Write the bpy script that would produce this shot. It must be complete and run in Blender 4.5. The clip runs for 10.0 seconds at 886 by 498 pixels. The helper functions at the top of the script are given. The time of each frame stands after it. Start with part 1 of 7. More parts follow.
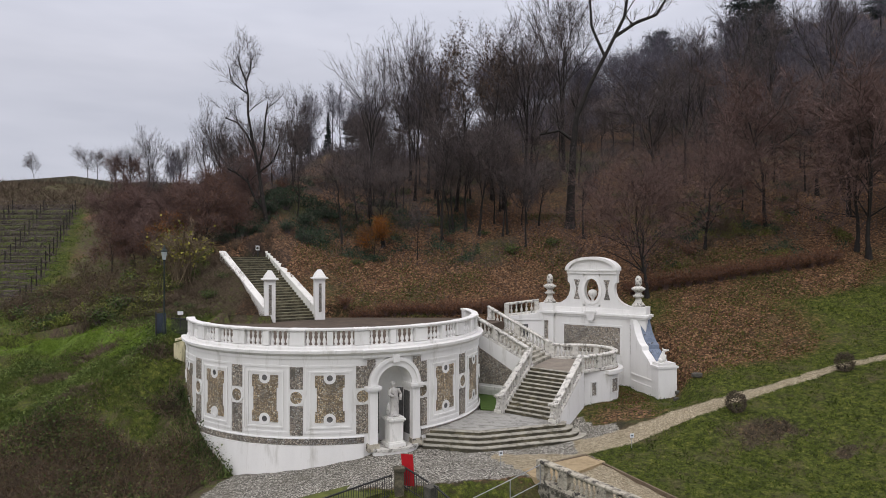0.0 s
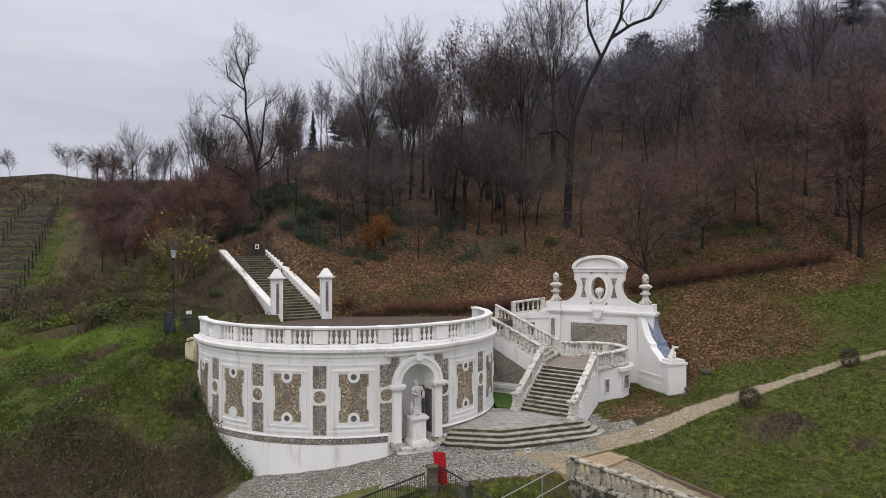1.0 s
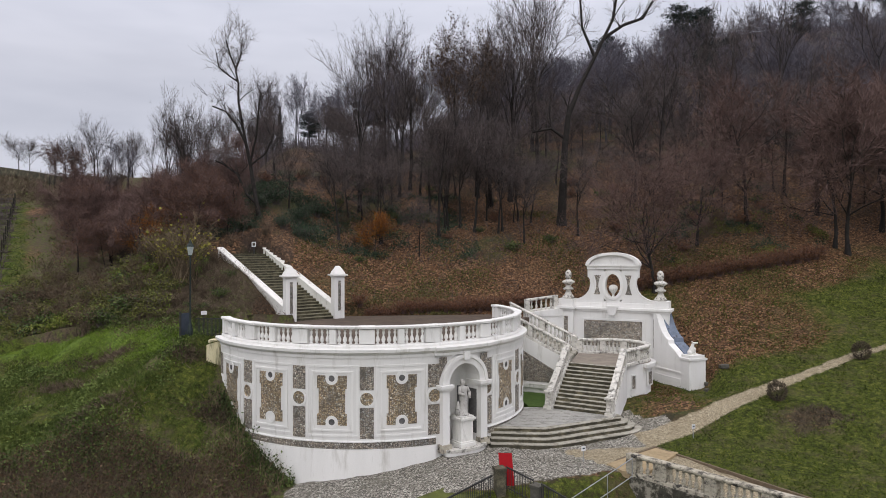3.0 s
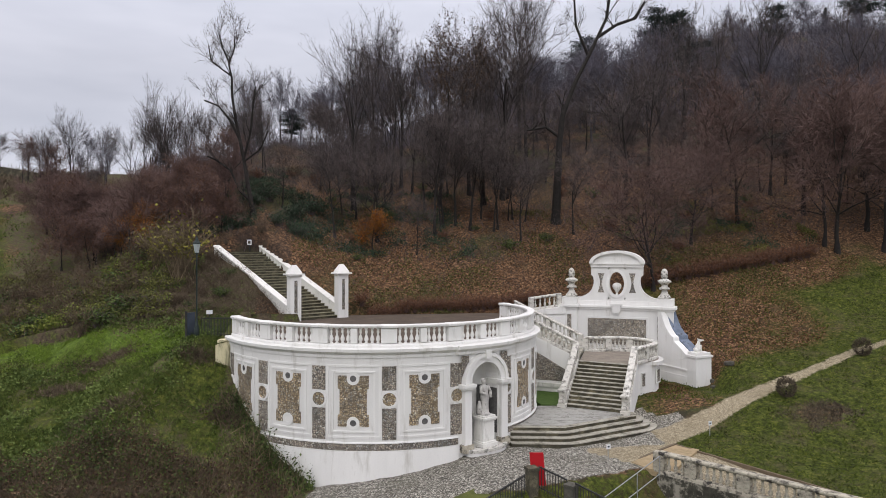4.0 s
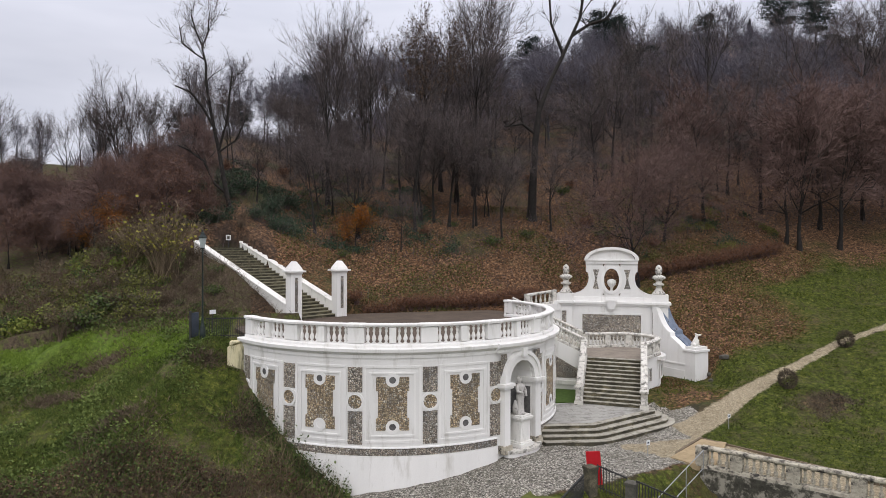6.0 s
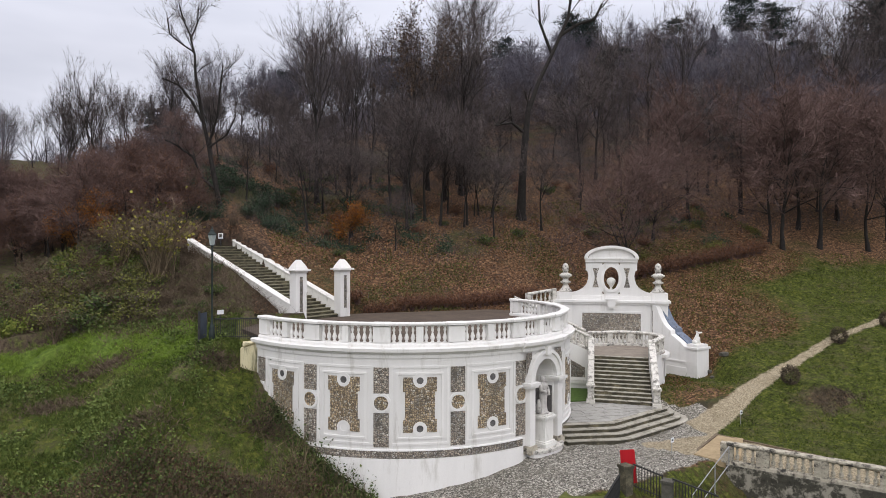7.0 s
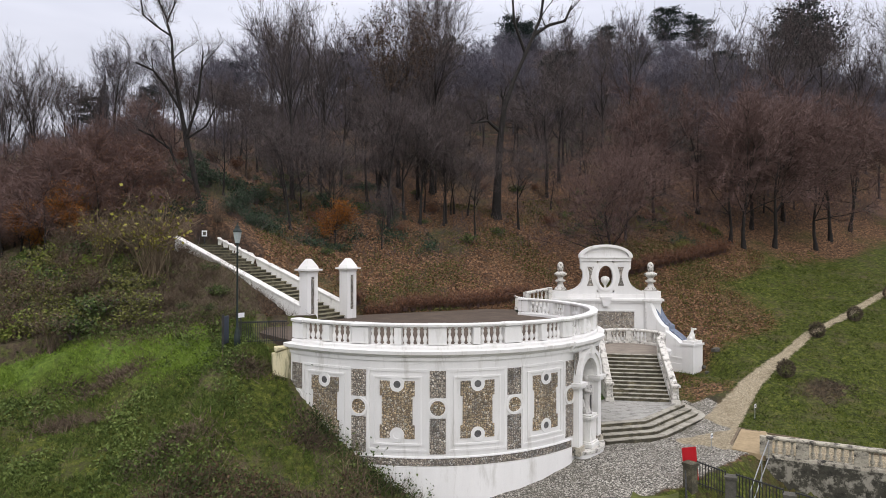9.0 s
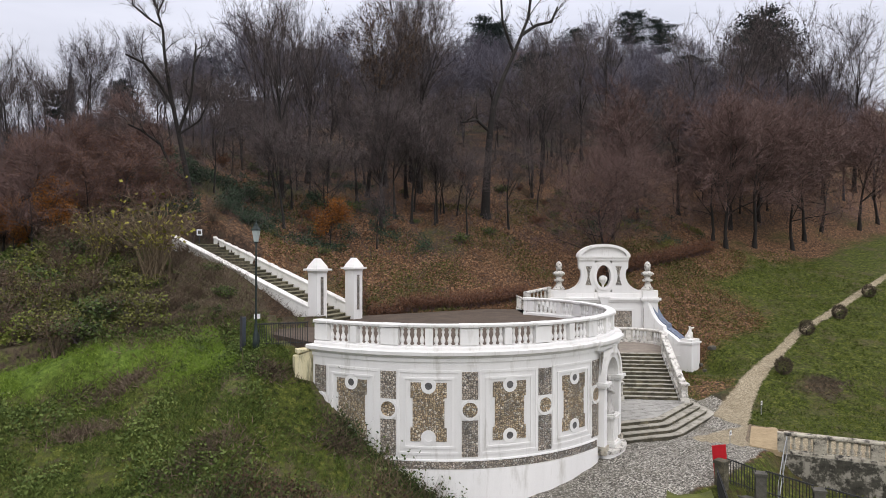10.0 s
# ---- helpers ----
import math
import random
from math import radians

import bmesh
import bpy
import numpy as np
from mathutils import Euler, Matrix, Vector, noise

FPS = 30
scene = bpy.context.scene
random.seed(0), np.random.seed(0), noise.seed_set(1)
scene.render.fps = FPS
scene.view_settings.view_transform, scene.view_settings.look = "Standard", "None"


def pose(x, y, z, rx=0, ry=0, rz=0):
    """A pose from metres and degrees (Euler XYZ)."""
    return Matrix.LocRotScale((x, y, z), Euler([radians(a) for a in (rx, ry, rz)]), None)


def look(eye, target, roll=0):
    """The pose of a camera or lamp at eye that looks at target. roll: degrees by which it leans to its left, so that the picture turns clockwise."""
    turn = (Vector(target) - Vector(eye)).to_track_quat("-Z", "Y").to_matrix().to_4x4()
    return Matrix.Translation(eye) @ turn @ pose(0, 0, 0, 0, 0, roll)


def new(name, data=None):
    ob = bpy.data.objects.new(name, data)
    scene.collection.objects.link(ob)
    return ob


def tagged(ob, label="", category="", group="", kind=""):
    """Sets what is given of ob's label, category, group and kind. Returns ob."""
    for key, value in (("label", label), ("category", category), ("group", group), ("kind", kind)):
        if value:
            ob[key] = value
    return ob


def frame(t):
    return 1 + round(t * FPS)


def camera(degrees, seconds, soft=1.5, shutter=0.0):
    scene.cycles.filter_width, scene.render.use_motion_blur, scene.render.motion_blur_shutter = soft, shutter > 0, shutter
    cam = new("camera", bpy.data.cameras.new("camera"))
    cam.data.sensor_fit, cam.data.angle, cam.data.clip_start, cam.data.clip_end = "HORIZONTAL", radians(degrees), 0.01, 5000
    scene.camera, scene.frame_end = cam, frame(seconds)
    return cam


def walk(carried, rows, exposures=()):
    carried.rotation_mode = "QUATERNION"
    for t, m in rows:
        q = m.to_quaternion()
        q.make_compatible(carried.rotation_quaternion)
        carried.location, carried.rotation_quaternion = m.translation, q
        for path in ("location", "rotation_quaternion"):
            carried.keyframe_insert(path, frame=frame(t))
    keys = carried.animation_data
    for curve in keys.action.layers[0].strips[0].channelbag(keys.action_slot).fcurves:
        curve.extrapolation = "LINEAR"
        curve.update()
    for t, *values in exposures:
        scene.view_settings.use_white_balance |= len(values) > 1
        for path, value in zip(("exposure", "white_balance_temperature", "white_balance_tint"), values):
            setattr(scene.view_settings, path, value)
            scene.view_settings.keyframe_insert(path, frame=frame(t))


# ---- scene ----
# ---- camera ----
cam = camera(67.08, 10.0, soft=0.9)
PATH = [
    (0.0, (6.681, -42.227, 9.678), (6.678, -32.227, 9.705), 0.0),
    (0.5, (5.337, -42.204, 9.581), (5.550, -32.206, 9.615), 0.0),
    (1.0, (3.984, -42.108, 9.538), (4.424, -32.118, 9.572), 0.0),
    (1.5, (2.655, -41.886, 9.516), (3.316, -31.908, 9.546), 0.0),
    (2.0, (1.317, -41.566, 9.470), (2.206, -31.605, 9.501), 0.0),
    (2.5, (-0.002, -41.186, 9.416), (1.114, -31.248, 9.447), 0.0),
    (4.0, (-3.845, -39.813, 9.235), (-2.019, -29.981, 9.262), 0.0),
    (4.5, (-5.094, -39.289, 9.180), (-2.982, -29.515, 9.202), 0.1),
    (5.0, (-6.326, -38.752, 9.177), (-3.919, -29.046, 9.187), 0.1),
    (5.5, (-7.676, -38.075, 9.165), (-4.960, -28.451, 9.163), 0.1),
    (7.0, (-11.699, -35.703, 8.911), (-8.094, -26.375, 8.928), 0.1),
    (7.5, (-13.017, -34.852, 8.881), (-9.100, -25.651, 8.898), 0.1),
    (8.0, (-14.310, -33.968, 8.855), (-10.099, -24.898, 8.871), 0.1),
    (8.5, (-15.547, -33.068, 8.832), (-11.047, -24.138, 8.851), 0.1),
    (9.0, (-16.754, -32.162, 8.822), (-11.966, -23.383, 8.839), 0.1),
    (9.5, (-17.941, -31.218, 8.790), (-12.875, -22.596, 8.809), 0.1),
    (10.0, (-19.094, -30.208, 8.761), (-13.763, -21.747, 8.784), 0.1),
]
walk(cam, [(t, look(eye, target, roll)) for t, eye, target, roll in PATH], exposures=[(0.0, -0.20), (2.5, -0.16), (5.5, -0.04), (8.0, 0.06), (10.0, 0.10)])

# ---- light: an overcast winter sky, brighter overhead than at the horizon ----
SUN_EL, SUN_AZ = 38.0, 200.0
world = bpy.data.worlds.new("overcast_sky")
scene.world = world
world.use_nodes = True
wn, wl = world.node_tree.nodes, world.node_tree.links
wn.clear()
w_out = wn.new("ShaderNodeOutputWorld")
w_bg = wn.new("ShaderNodeBackground")
w_sky = wn.new("ShaderNodeTexSky")
w_sky.sky_type = "NISHITA"
w_sky.sun_disc = False
w_sky.sun_elevation = radians(SUN_EL)
w_sky.sun_rotation = radians(SUN_AZ)
w_co = wn.new("ShaderNodeTexCoord")
w_sep = wn.new("ShaderNodeSeparateXYZ")
w_map = wn.new("ShaderNodeMapping")
w_map.inputs["Scale"].default_value = (1.0, 1.0, 4.5)
w_noise = wn.new("ShaderNodeTexNoise")
w_noise.inputs["Scale"].default_value = 2.2
w_noise.inputs["Detail"].default_value = 4.0
w_ramp = wn.new("ShaderNodeValToRGB")
w_ramp.color_ramp.elements[0].position, w_ramp.color_ramp.elements[0].color = 0.33, (0.60, 0.615, 0.71, 1)
w_ramp.color_ramp.elements[1].position, w_ramp.color_ramp.elements[1].color = 0.66, (0.79, 0.795, 0.895, 1)
w_up = wn.new("ShaderNodeMapRange")
w_up.inputs["From Min"].default_value, w_up.inputs["From Max"].default_value = 0.25, 1.0
w_up.inputs["To Min"].default_value, w_up.inputs["To Max"].default_value = 1.0, 2.9
w_mul = wn.new("ShaderNodeVectorMath")
w_mul.operation = "SCALE"
w_mix = wn.new("ShaderNodeMixRGB")
w_mix.inputs["Fac"].default_value = 0.94
w_dim = wn.new("ShaderNodeVectorMath")
w_dim.operation = "SCALE"
w_dim.inputs["Scale"].default_value = 0.10
wl.new(w_co.outputs["Generated"], w_sep.inputs[0])
wl.new(w_co.outputs["Generated"], w_map.inputs["Vector"])
wl.new(w_map.outputs[0], w_noise.inputs["Vector"])
wl.new(w_noise.outputs["Fac"], w_ramp.inputs["Fac"])
wl.new(w_sep.outputs["Z"], w_up.inputs["Value"])
w_warm = wn.new("ShaderNodeMixRGB")
w_warm.blend_type = "MULTIPLY"
w_warm.inputs["Color2"].default_value = (1.05, 1.0, 0.93, 1)
w_wf = wn.new("ShaderNodeMapRange")
w_wf.inputs["From Min"].default_value, w_wf.inputs["From Max"].default_value = 0.38, 0.75
wl.new(w_sep.outputs["Z"], w_wf.inputs["Value"])
wl.new(w_wf.outputs["Result"], w_warm.inputs["Fac"])
wl.new(w_ramp.outputs["Color"], w_warm.inputs["Color1"])
wl.new(w_warm.outputs["Color"], w_mul.inputs[0])
wl.new(w_up.outputs["Result"], w_mul.inputs["Scale"])
wl.new(w_sky.outputs["Color"], w_dim.inputs[0])
wl.new(w_dim.outputs[0], w_mix.inputs["Color1"])
wl.new(w_mul.outputs[0], w_mix.inputs["Color2"])
wl.new(w_mix.outputs["Color"], w_bg.inputs["Color"])
w_bg.inputs["Strength"].default_value = 1.0
wl.new(w_bg.outputs[0], w_out.inputs["Surface"])

sun_data = bpy.data.lights.new("sun", "SUN")
sun_data.energy, sun_data.angle, sun_data.color = 0.8, radians(30), (1.0, 0.97, 0.92)
sun = new("sun", sun_data)
sa, se = radians(SUN_AZ), radians(SUN_EL)
sun.matrix_world = look((math.sin(sa) * math.cos(se) * 80, math.cos(sa) * math.cos(se) * 80, math.sin(se) * 80), (0, 0, 0))


# ---- materials ----
def nodes_of(name):
    m = bpy.data.materials.new(name)
    m.use_nodes = True
    nt = m.node_tree
    return m, nt.nodes, nt.links, nt.nodes["Principled BSDF"]


def add(n, kind, **values):
    node = n.new(kind)
    for key, value in values.items():
        node.inputs[key.replace("_", " ")].default_value = value
    return node


def ramp(n, stops):
    r = n.new("ShaderNodeValToRGB")
    e = r.color_ramp.elements
    while len(e) < len(stops):
        e.new(0.5)
    for k, (pos, col) in enumerate(stops):
        e[k].position, e[k].color = pos, (*col, 1)
    return r


def noisy(name, stops, scale=3.0, detail=6.0, rough=0.85, bump=0.3, fine=40.0, streak=False, stain=None, metal=0.0, spec=0.3):
    """A mineral or organic surface: a colour range by a coarse noise, broken by a fine one, with relief and stains."""
    m, n, l, b = nodes_of(name)
    co = n.new("ShaderNodeTexCoord")
    src = co.outputs["Object"]
    if streak:
        mp = add(n, "ShaderNodeMapping", Scale=(1.0, 1.0, 0.18))
        l.new(src, mp.inputs["Vector"])
        src = mp.outputs[0]
    big = add(n, "ShaderNodeTexNoise", Scale=scale, Detail=detail, Roughness=0.65)
    small = add(n, "ShaderNodeTexNoise", Scale=fine, Detail=3.0)
    l.new(src, big.inputs["Vector"])
    l.new(co.outputs["Object"], small.inputs["Vector"])
    mixf = n.new("ShaderNodeMath")
    mixf.operation = "MULTIPLY_ADD"
    mixf.inputs[1].default_value = 0.35
    sub = n.new("ShaderNodeMath")
    sub.operation = "MULTIPLY"
    sub.inputs[1].default_value = 0.65
    l.new(small.outputs["Fac"], mixf.inputs[0])
    l.new(big.outputs["Fac"], sub.inputs[0])
    l.new(sub.outputs[0], mixf.inputs[2])
    r = ramp(n, stops)
    l.new(mixf.outputs[0], r.inputs["Fac"])
    col = r.outputs["Color"]
    if stain:
        st = add(n, "ShaderNodeTexNoise", Scale=stain[1], Detail=8.0, Roughness=0.7)
        l.new(src, st.inputs["Vector"])
        sr = ramp(n, [(stain[2], (0, 0, 0)), (stain[3], (1, 1, 1))])
        l.new(st.outputs["Fac"], sr.inputs["Fac"])
        mx = n.new("ShaderNodeMixRGB")
        mx.inputs["Color2"].default_value = (*stain[0], 1)
        l.new(sr.outputs["Color"], mx.inputs["Fac"])
        l.new(col, mx.inputs["Color1"])
        col = mx.outputs["Color"]
    info = n.new("ShaderNodeObjectInfo")
    vary = n.new("ShaderNodeMapRange")
    vary.inputs["To Min"].default_value, vary.inputs["To Max"].default_value = 0.93, 1.05
    l.new(info.outputs["Random"], vary.inputs["Value"])
    hs = n.new("ShaderNodeHueSaturation")
    l.new(vary.outputs["Result"], hs.inputs["Value"])
    l.new(col, hs.inputs["Color"])
    l.new(hs.outputs["Color"], b.inputs["Base Color"])
    bp = add(n, "ShaderNodeBump", Strength=bump, Distance=0.02)
    l.new(mixf.outputs[0], bp.inputs["Height"])
    l.new(bp.outputs[0], b.inputs["Normal"])
    b.inputs["Roughness"].default_value = rough
    b.inputs["Metallic"].default_value = metal
    b.inputs["Specular IOR Level"].default_value = spec
    return m


def rubble_material(name="pebble_mosaic", grey=0.0):
    """Small pebbles set in mortar: ochre, grey and dark stones."""
    m, n, l, b = nodes_of(name)
    co = n.new("ShaderNodeTexCoord")
    v = add(n, "ShaderNodeTexVoronoi", Scale=11.5, Randomness=0.85)
    ve = add(n, "ShaderNodeTexVoronoi", Scale=11.5, Randomness=0.85)
    ve.feature = "DISTANCE_TO_EDGE"
    l.new(co.outputs["Object"], v.inputs["Vector"])
    l.new(co.outputs["Object"], ve.inputs["Vector"])
    sep = n.new("ShaderNodeSeparateColor")
    l.new(v.outputs["Color"], sep.inputs[0])
    r = ramp(n, [(0.0, (0.21, 0.165, 0.115)), (0.25, (0.42, 0.33, 0.21)), (0.6, (0.62, 0.50, 0.335)), (0.82, (0.48, 0.445, 0.38)), (0.95, (0.74, 0.69, 0.58)), (1.0, (0.80, 0.77, 0.70))])
    l.new(sep.outputs[0], r.inputs["Fac"])
    big = add(n, "ShaderNodeTexNoise", Scale=0.7, Detail=4.0)
    l.new(co.outputs["Object"], big.inputs["Vector"])
    br = ramp(n, [(0.38, (0.58, 0.61, 0.64)), (0.56, (1.05, 1.0, 0.92))])
    l.new(big.outputs["Fac"], br.inputs["Fac"])
    tint = n.new("ShaderNodeMixRGB")
    tint.blend_type = "MULTIPLY"
    tint.inputs["Fac"].default_value = 1.0
    l.new(r.outputs["Color"], tint.inputs["Color1"])
    l.new(br.outputs["Color"], tint.inputs["Color2"])
    er = ramp(n, [(0.03, (1, 1, 1)), (0.16, (0, 0, 0))])
    l.new(ve.outputs["Distance"], er.inputs["Fac"])
    mx = n.new("ShaderNodeMixRGB")
    mx.inputs["Color2"].default_value = (0.13, 0.108, 0.085, 1)
    l.new(er.outputs["Color"], mx.inputs["Fac"])
    l.new(tint.outputs["Color"], mx.inputs["Color1"])
    hs = n.new("ShaderNodeHueSaturation")
    hs.inputs["Saturation"].default_value, hs.inputs["Value"].default_value = 1.0 - grey, 1.0 - 0.25 * grey
    l.new(mx.outputs["Color"], hs.inputs["Color"])
    l.new(hs.outputs["Color"], b.inputs["Base Color"])
    bp = add(n, "ShaderNodeBump", Strength=0.9, Distance=0.04)
    hr = ramp(n, [(0.0, (0, 0, 0)), (0.25, (1, 1, 1))])
    l.new(ve.outputs["Distance"], hr.inputs["Fac"])
    l.new(hr.outputs["Color"], bp.inputs["Height"])
    l.new(bp.outputs[0], b.inputs["Normal"])
    b.inputs["Roughness"].default_value = 0.8
    return m


def island(name, stops, rough=0.85):
    """Foliage and grass: every leaf or blade takes its own shade from the range."""
    m, n, l, b = nodes_of(name)
    g = n.new("ShaderNodeNewGeometry")
    co = n.new("ShaderNodeTexCoord")
    big = add(n, "ShaderNodeTexNoise", Scale=0.35, Detail=3.0)
    l.new(co.outputs["Object"], big.inputs["Vector"])
    s = n.new("ShaderNodeMath")
    s.operation = "MULTIPLY_ADD"
    s.inputs[1].default_value = 0.6
    k = n.new("ShaderNodeMath")
    k.operation = "MULTIPLY_ADD"
    k.inputs[1].default_value, k.inputs[2].default_value = 0.8, -0.2
    l.new(big.outputs["Fac"], k.inputs[0])
    l.new(g.outputs["Random Per Island"], s.inputs[0])
    l.new(k.outputs[0], s.inputs[2])
    r = ramp(n, stops)
    l.new(s.outputs[0], r.inputs["Fac"])
    l.new(r.outputs["Color"], b.inputs["Base Color"])
    b.inputs["Roughness"].default_value = rough
    b.inputs["Specular IOR Level"].default_value = 0.15
    return m


PLASTER = noisy("white_limewash", [(0.25, (0.70, 0.69, 0.665)), (0.6, (0.79, 0.78, 0.755))], scale=1.2, rough=0.9, bump=0.12, fine=25, streak=True, stain=((0.47, 0.45, 0.40), 1.5, 0.56, 0.77))
PLASTER_OLD = noisy("weathered_white_plaster", [(0.25, (0.62, 0.61, 0.57)), (0.6, (0.78, 0.77, 0.73))], scale=1.5, rough=0.92, bump=0.25, fine=25, streak=True, stain=((0.30, 0.29, 0.25), 2.2, 0.56, 0.74))
PLASTER_YELLOW = noisy("yellowed_plaster", [(0.25, (0.50, 0.44, 0.24)), (0.6, (0.72, 0.66, 0.45))], scale=1.4, rough=0.9, bump=0.25, streak=True, stain=((0.16, 0.15, 0.09), 2.2, 0.50, 0.64))
STONE = noisy("weathered_pale_stone", [(0.25, (0.42, 0.40, 0.35)), (0.6, (0.70, 0.68, 0.63))], scale=2.5, rough=0.9, bump=0.4, stain=((0.085, 0.080, 0.068), 3.4, 0.49, 0.65))
STONE_DIRTY = noisy("blackened_stone", [(0.2, (0.18, 0.165, 0.13)), (0.6, (0.50, 0.46, 0.37))], scale=2.5, rough=0.92, bump=0.5, stain=((0.045, 0.042, 0.038), 3.0, 0.47, 0.62))
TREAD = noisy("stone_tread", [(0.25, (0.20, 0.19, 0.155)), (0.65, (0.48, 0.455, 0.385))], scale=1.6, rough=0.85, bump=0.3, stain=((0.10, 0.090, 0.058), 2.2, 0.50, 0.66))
# riser stone much darker than TREAD, flecked with ochre moss
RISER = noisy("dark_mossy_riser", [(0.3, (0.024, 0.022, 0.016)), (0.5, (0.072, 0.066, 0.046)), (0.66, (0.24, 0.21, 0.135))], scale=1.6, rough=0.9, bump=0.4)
PAVE = noisy("grey_paving", [(0.3, (0.24, 0.24, 0.225)), (0.6, (0.43, 0.42, 0.385))], scale=1.6, rough=0.7, bump=0.25, stain=((0.16, 0.155, 0.135), 1.4, 0.48, 0.64))
TERRACOTTA = noisy("worn_landing_floor", [(0.3, (0.15, 0.128, 0.105)), (0.65, (0.29, 0.25, 0.205))], scale=1.5, rough=0.8, bump=0.2)
RUBBLE = rubble_material()
RUBBLE_GREY = rubble_material("grey_pebble_mosaic", 0.40)
DARKHOLE = noisy("dark_disc", [(0.3, (0.05, 0.05, 0.05)), (0.6, (0.14, 0.135, 0.13))], scale=4, bump=0.3)
SLATE = noisy("blue_grey_slate", [(0.3, (0.07, 0.09, 0.13)), (0.65, (0.20, 0.24, 0.31))], scale=1.8, rough=0.55, bump=0.3, stain=((0.05, 0.05, 0.055), 2.0, 0.55, 0.6))
IRON = noisy("dark_iron", [(0.3, (0.02, 0.021, 0.022)), (0.65, (0.06, 0.06, 0.06))], scale=6, rough=0.6, bump=0.2, metal=0.3)
IRON_GREEN = noisy("green_painted_iron", [(0.3, (0.010, 0.016, 0.015)), (0.65, (0.028, 0.040, 0.037))], scale=5, rough=0.5, bump=0.15)
STEEL = noisy("galvanised_steel", [(0.3, (0.24, 0.25, 0.25)), (0.65, (0.42, 0.43, 0.43))], scale=5, rough=0.5, bump=0.1, metal=0.4)
RED = noisy("red_panel", [(0.3, (0.36, 0.006, 0.012)), (0.65, (0.50, 0.012, 0.02))], scale=3, rough=0.6, bump=0.1)
DARKPILLAR = noisy("mossy_dark_stone", [(0.25, (0.022, 0.022, 0.018)), (0.65, (0.125, 0.118, 0.098))], scale=3.5, rough=0.9, bump=0.5)
SANDSTONE = noisy("ochre_stone", [(0.3, (0.22, 0.165, 0.095)), (0.65, (0.40, 0.31, 0.185))], scale=3.0, rough=0.9, bump=0.3)
STATUE = noisy("statue_stone", [(0.25, (0.34, 0.33, 0.31)), (0.65, (0.62, 0.60, 0.565))], scale=5, rough=0.9, bump=0.4, stain=((0.15, 0.145, 0.13), 5.0, 0.54, 0.68))
# distance haze put into the bark colour: paler and bluer than BARK
BARK_HAZED = noisy("grey_bark", [(0.25, (0.030, 0.029, 0.034)), (0.65, (0.095, 0.090, 0.100))], scale=2.5, rough=0.95, bump=0.4)
BARK = noisy("dark_bark", [(0.25, (0.009, 0.008, 0.008)), (0.65, (0.036, 0.031, 0.028))], scale=2.5, rough=0.95, bump=0.6)
TWIG = island("brown_twigs", [(0.1, (0.078, 0.064, 0.063)), (0.6, (0.118, 0.097, 0.094)), (1.0, (0.165, 0.137, 0.132))])
TWIG_RED = island("reddish_twigs", [(0.1, (0.098, 0.068, 0.062)), (0.6, (0.158, 0.102, 0.090)), (1.0, (0.215, 0.142, 0.124))])
# far twigs lightened and blued to carry the haze of distance
TWIG_HAZED = island("grey_far_twigs", [(0.1, (0.090, 0.084, 0.102)), (0.6, (0.135, 0.126, 0.152)), (1.0, (0.18, 0.17, 0.205))])
LEAF_RUST = island("rust_beech_leaves", [(0.1, (0.085, 0.045, 0.028)), (0.6, (0.170, 0.086, 0.050)), (1.0, (0.26, 0.138, 0.080))])
LEAF_ORANGE = island("orange_leaves", [(0.1, (0.14, 0.05, 0.012)), (0.6, (0.28, 0.11, 0.02)), (1.0, (0.42, 0.22, 0.04))])
LEAF_GREEN = island("ivy_leaves", [(0.1, (0.024, 0.038, 0.014)), (0.6, (0.080, 0.112, 0.033)), (1.0, (0.18, 0.21, 0.068))])
LEAF_YELLOW = island("yellow_green_leaves", [(0.1, (0.06, 0.068, 0.020)), (0.6, (0.14, 0.142, 0.040)), (1.0, (0.25, 0.24, 0.08))])
LEAF_WEED = island("weeds_and_ivy", [(0.1, (0.048, 0.074, 0.021)), (0.6, (0.115, 0.155, 0.042)), (1.0, (0.20, 0.235, 0.072))])
LEAF_DARK = island("evergreen_needles", [(0.1, (0.007, 0.013, 0.012)), (0.6, (0.018, 0.030, 0.026)), (1.0, (0.036, 0.055, 0.044))])
LEAF_UNDER = island("evergreen_undergrowth_leaves", [(0.1, (0.020, 0.034, 0.022)), (0.6, (0.050, 0.078, 0.048)), (1.0, (0.095, 0.125, 0.075))])
LEAF_LIME = island("lime_bramble_leaves", [(0.1, (0.075, 0.105, 0.020)), (0.6, (0.165, 0.195, 0.042)), (1.0, (0.28, 0.29, 0.075))])
LEAF_GOLD = island("yellow_leaves", [(0.1, (0.13, 0.125, 0.025)), (0.6, (0.24, 0.22, 0.045)), (1.0, (0.38, 0.34, 0.09))])
LEAF_BROWN = island("dead_brown_leaves", [(0.1, (0.036, 0.024, 0.016)), (0.6, (0.095, 0.060, 0.036)), (1.0, (0.18, 0.12, 0.07))])
STRAW = island("dry_stalks", [(0.1, (0.07, 0.054, 0.037)), (0.6, (0.18, 0.138, 0.09)), (1.0, (0.32, 0.25, 0.165))])
GRASS = island("grass_blades", [(0.1, (0.020, 0.030, 0.006)), (0.5, (0.066, 0.092, 0.014)), (0.8, (0.135, 0.158, 0.028)), (1.0, (0.24, 0.22, 0.07))])
GRASS_BANK = island("bank_grass_blades", [(0.1, (0.030, 0.046, 0.012)), (0.5, (0.078, 0.112, 0.024)), (0.8, (0.13, 0.160, 0.040)), (1.0, (0.22, 0.20, 0.08))])
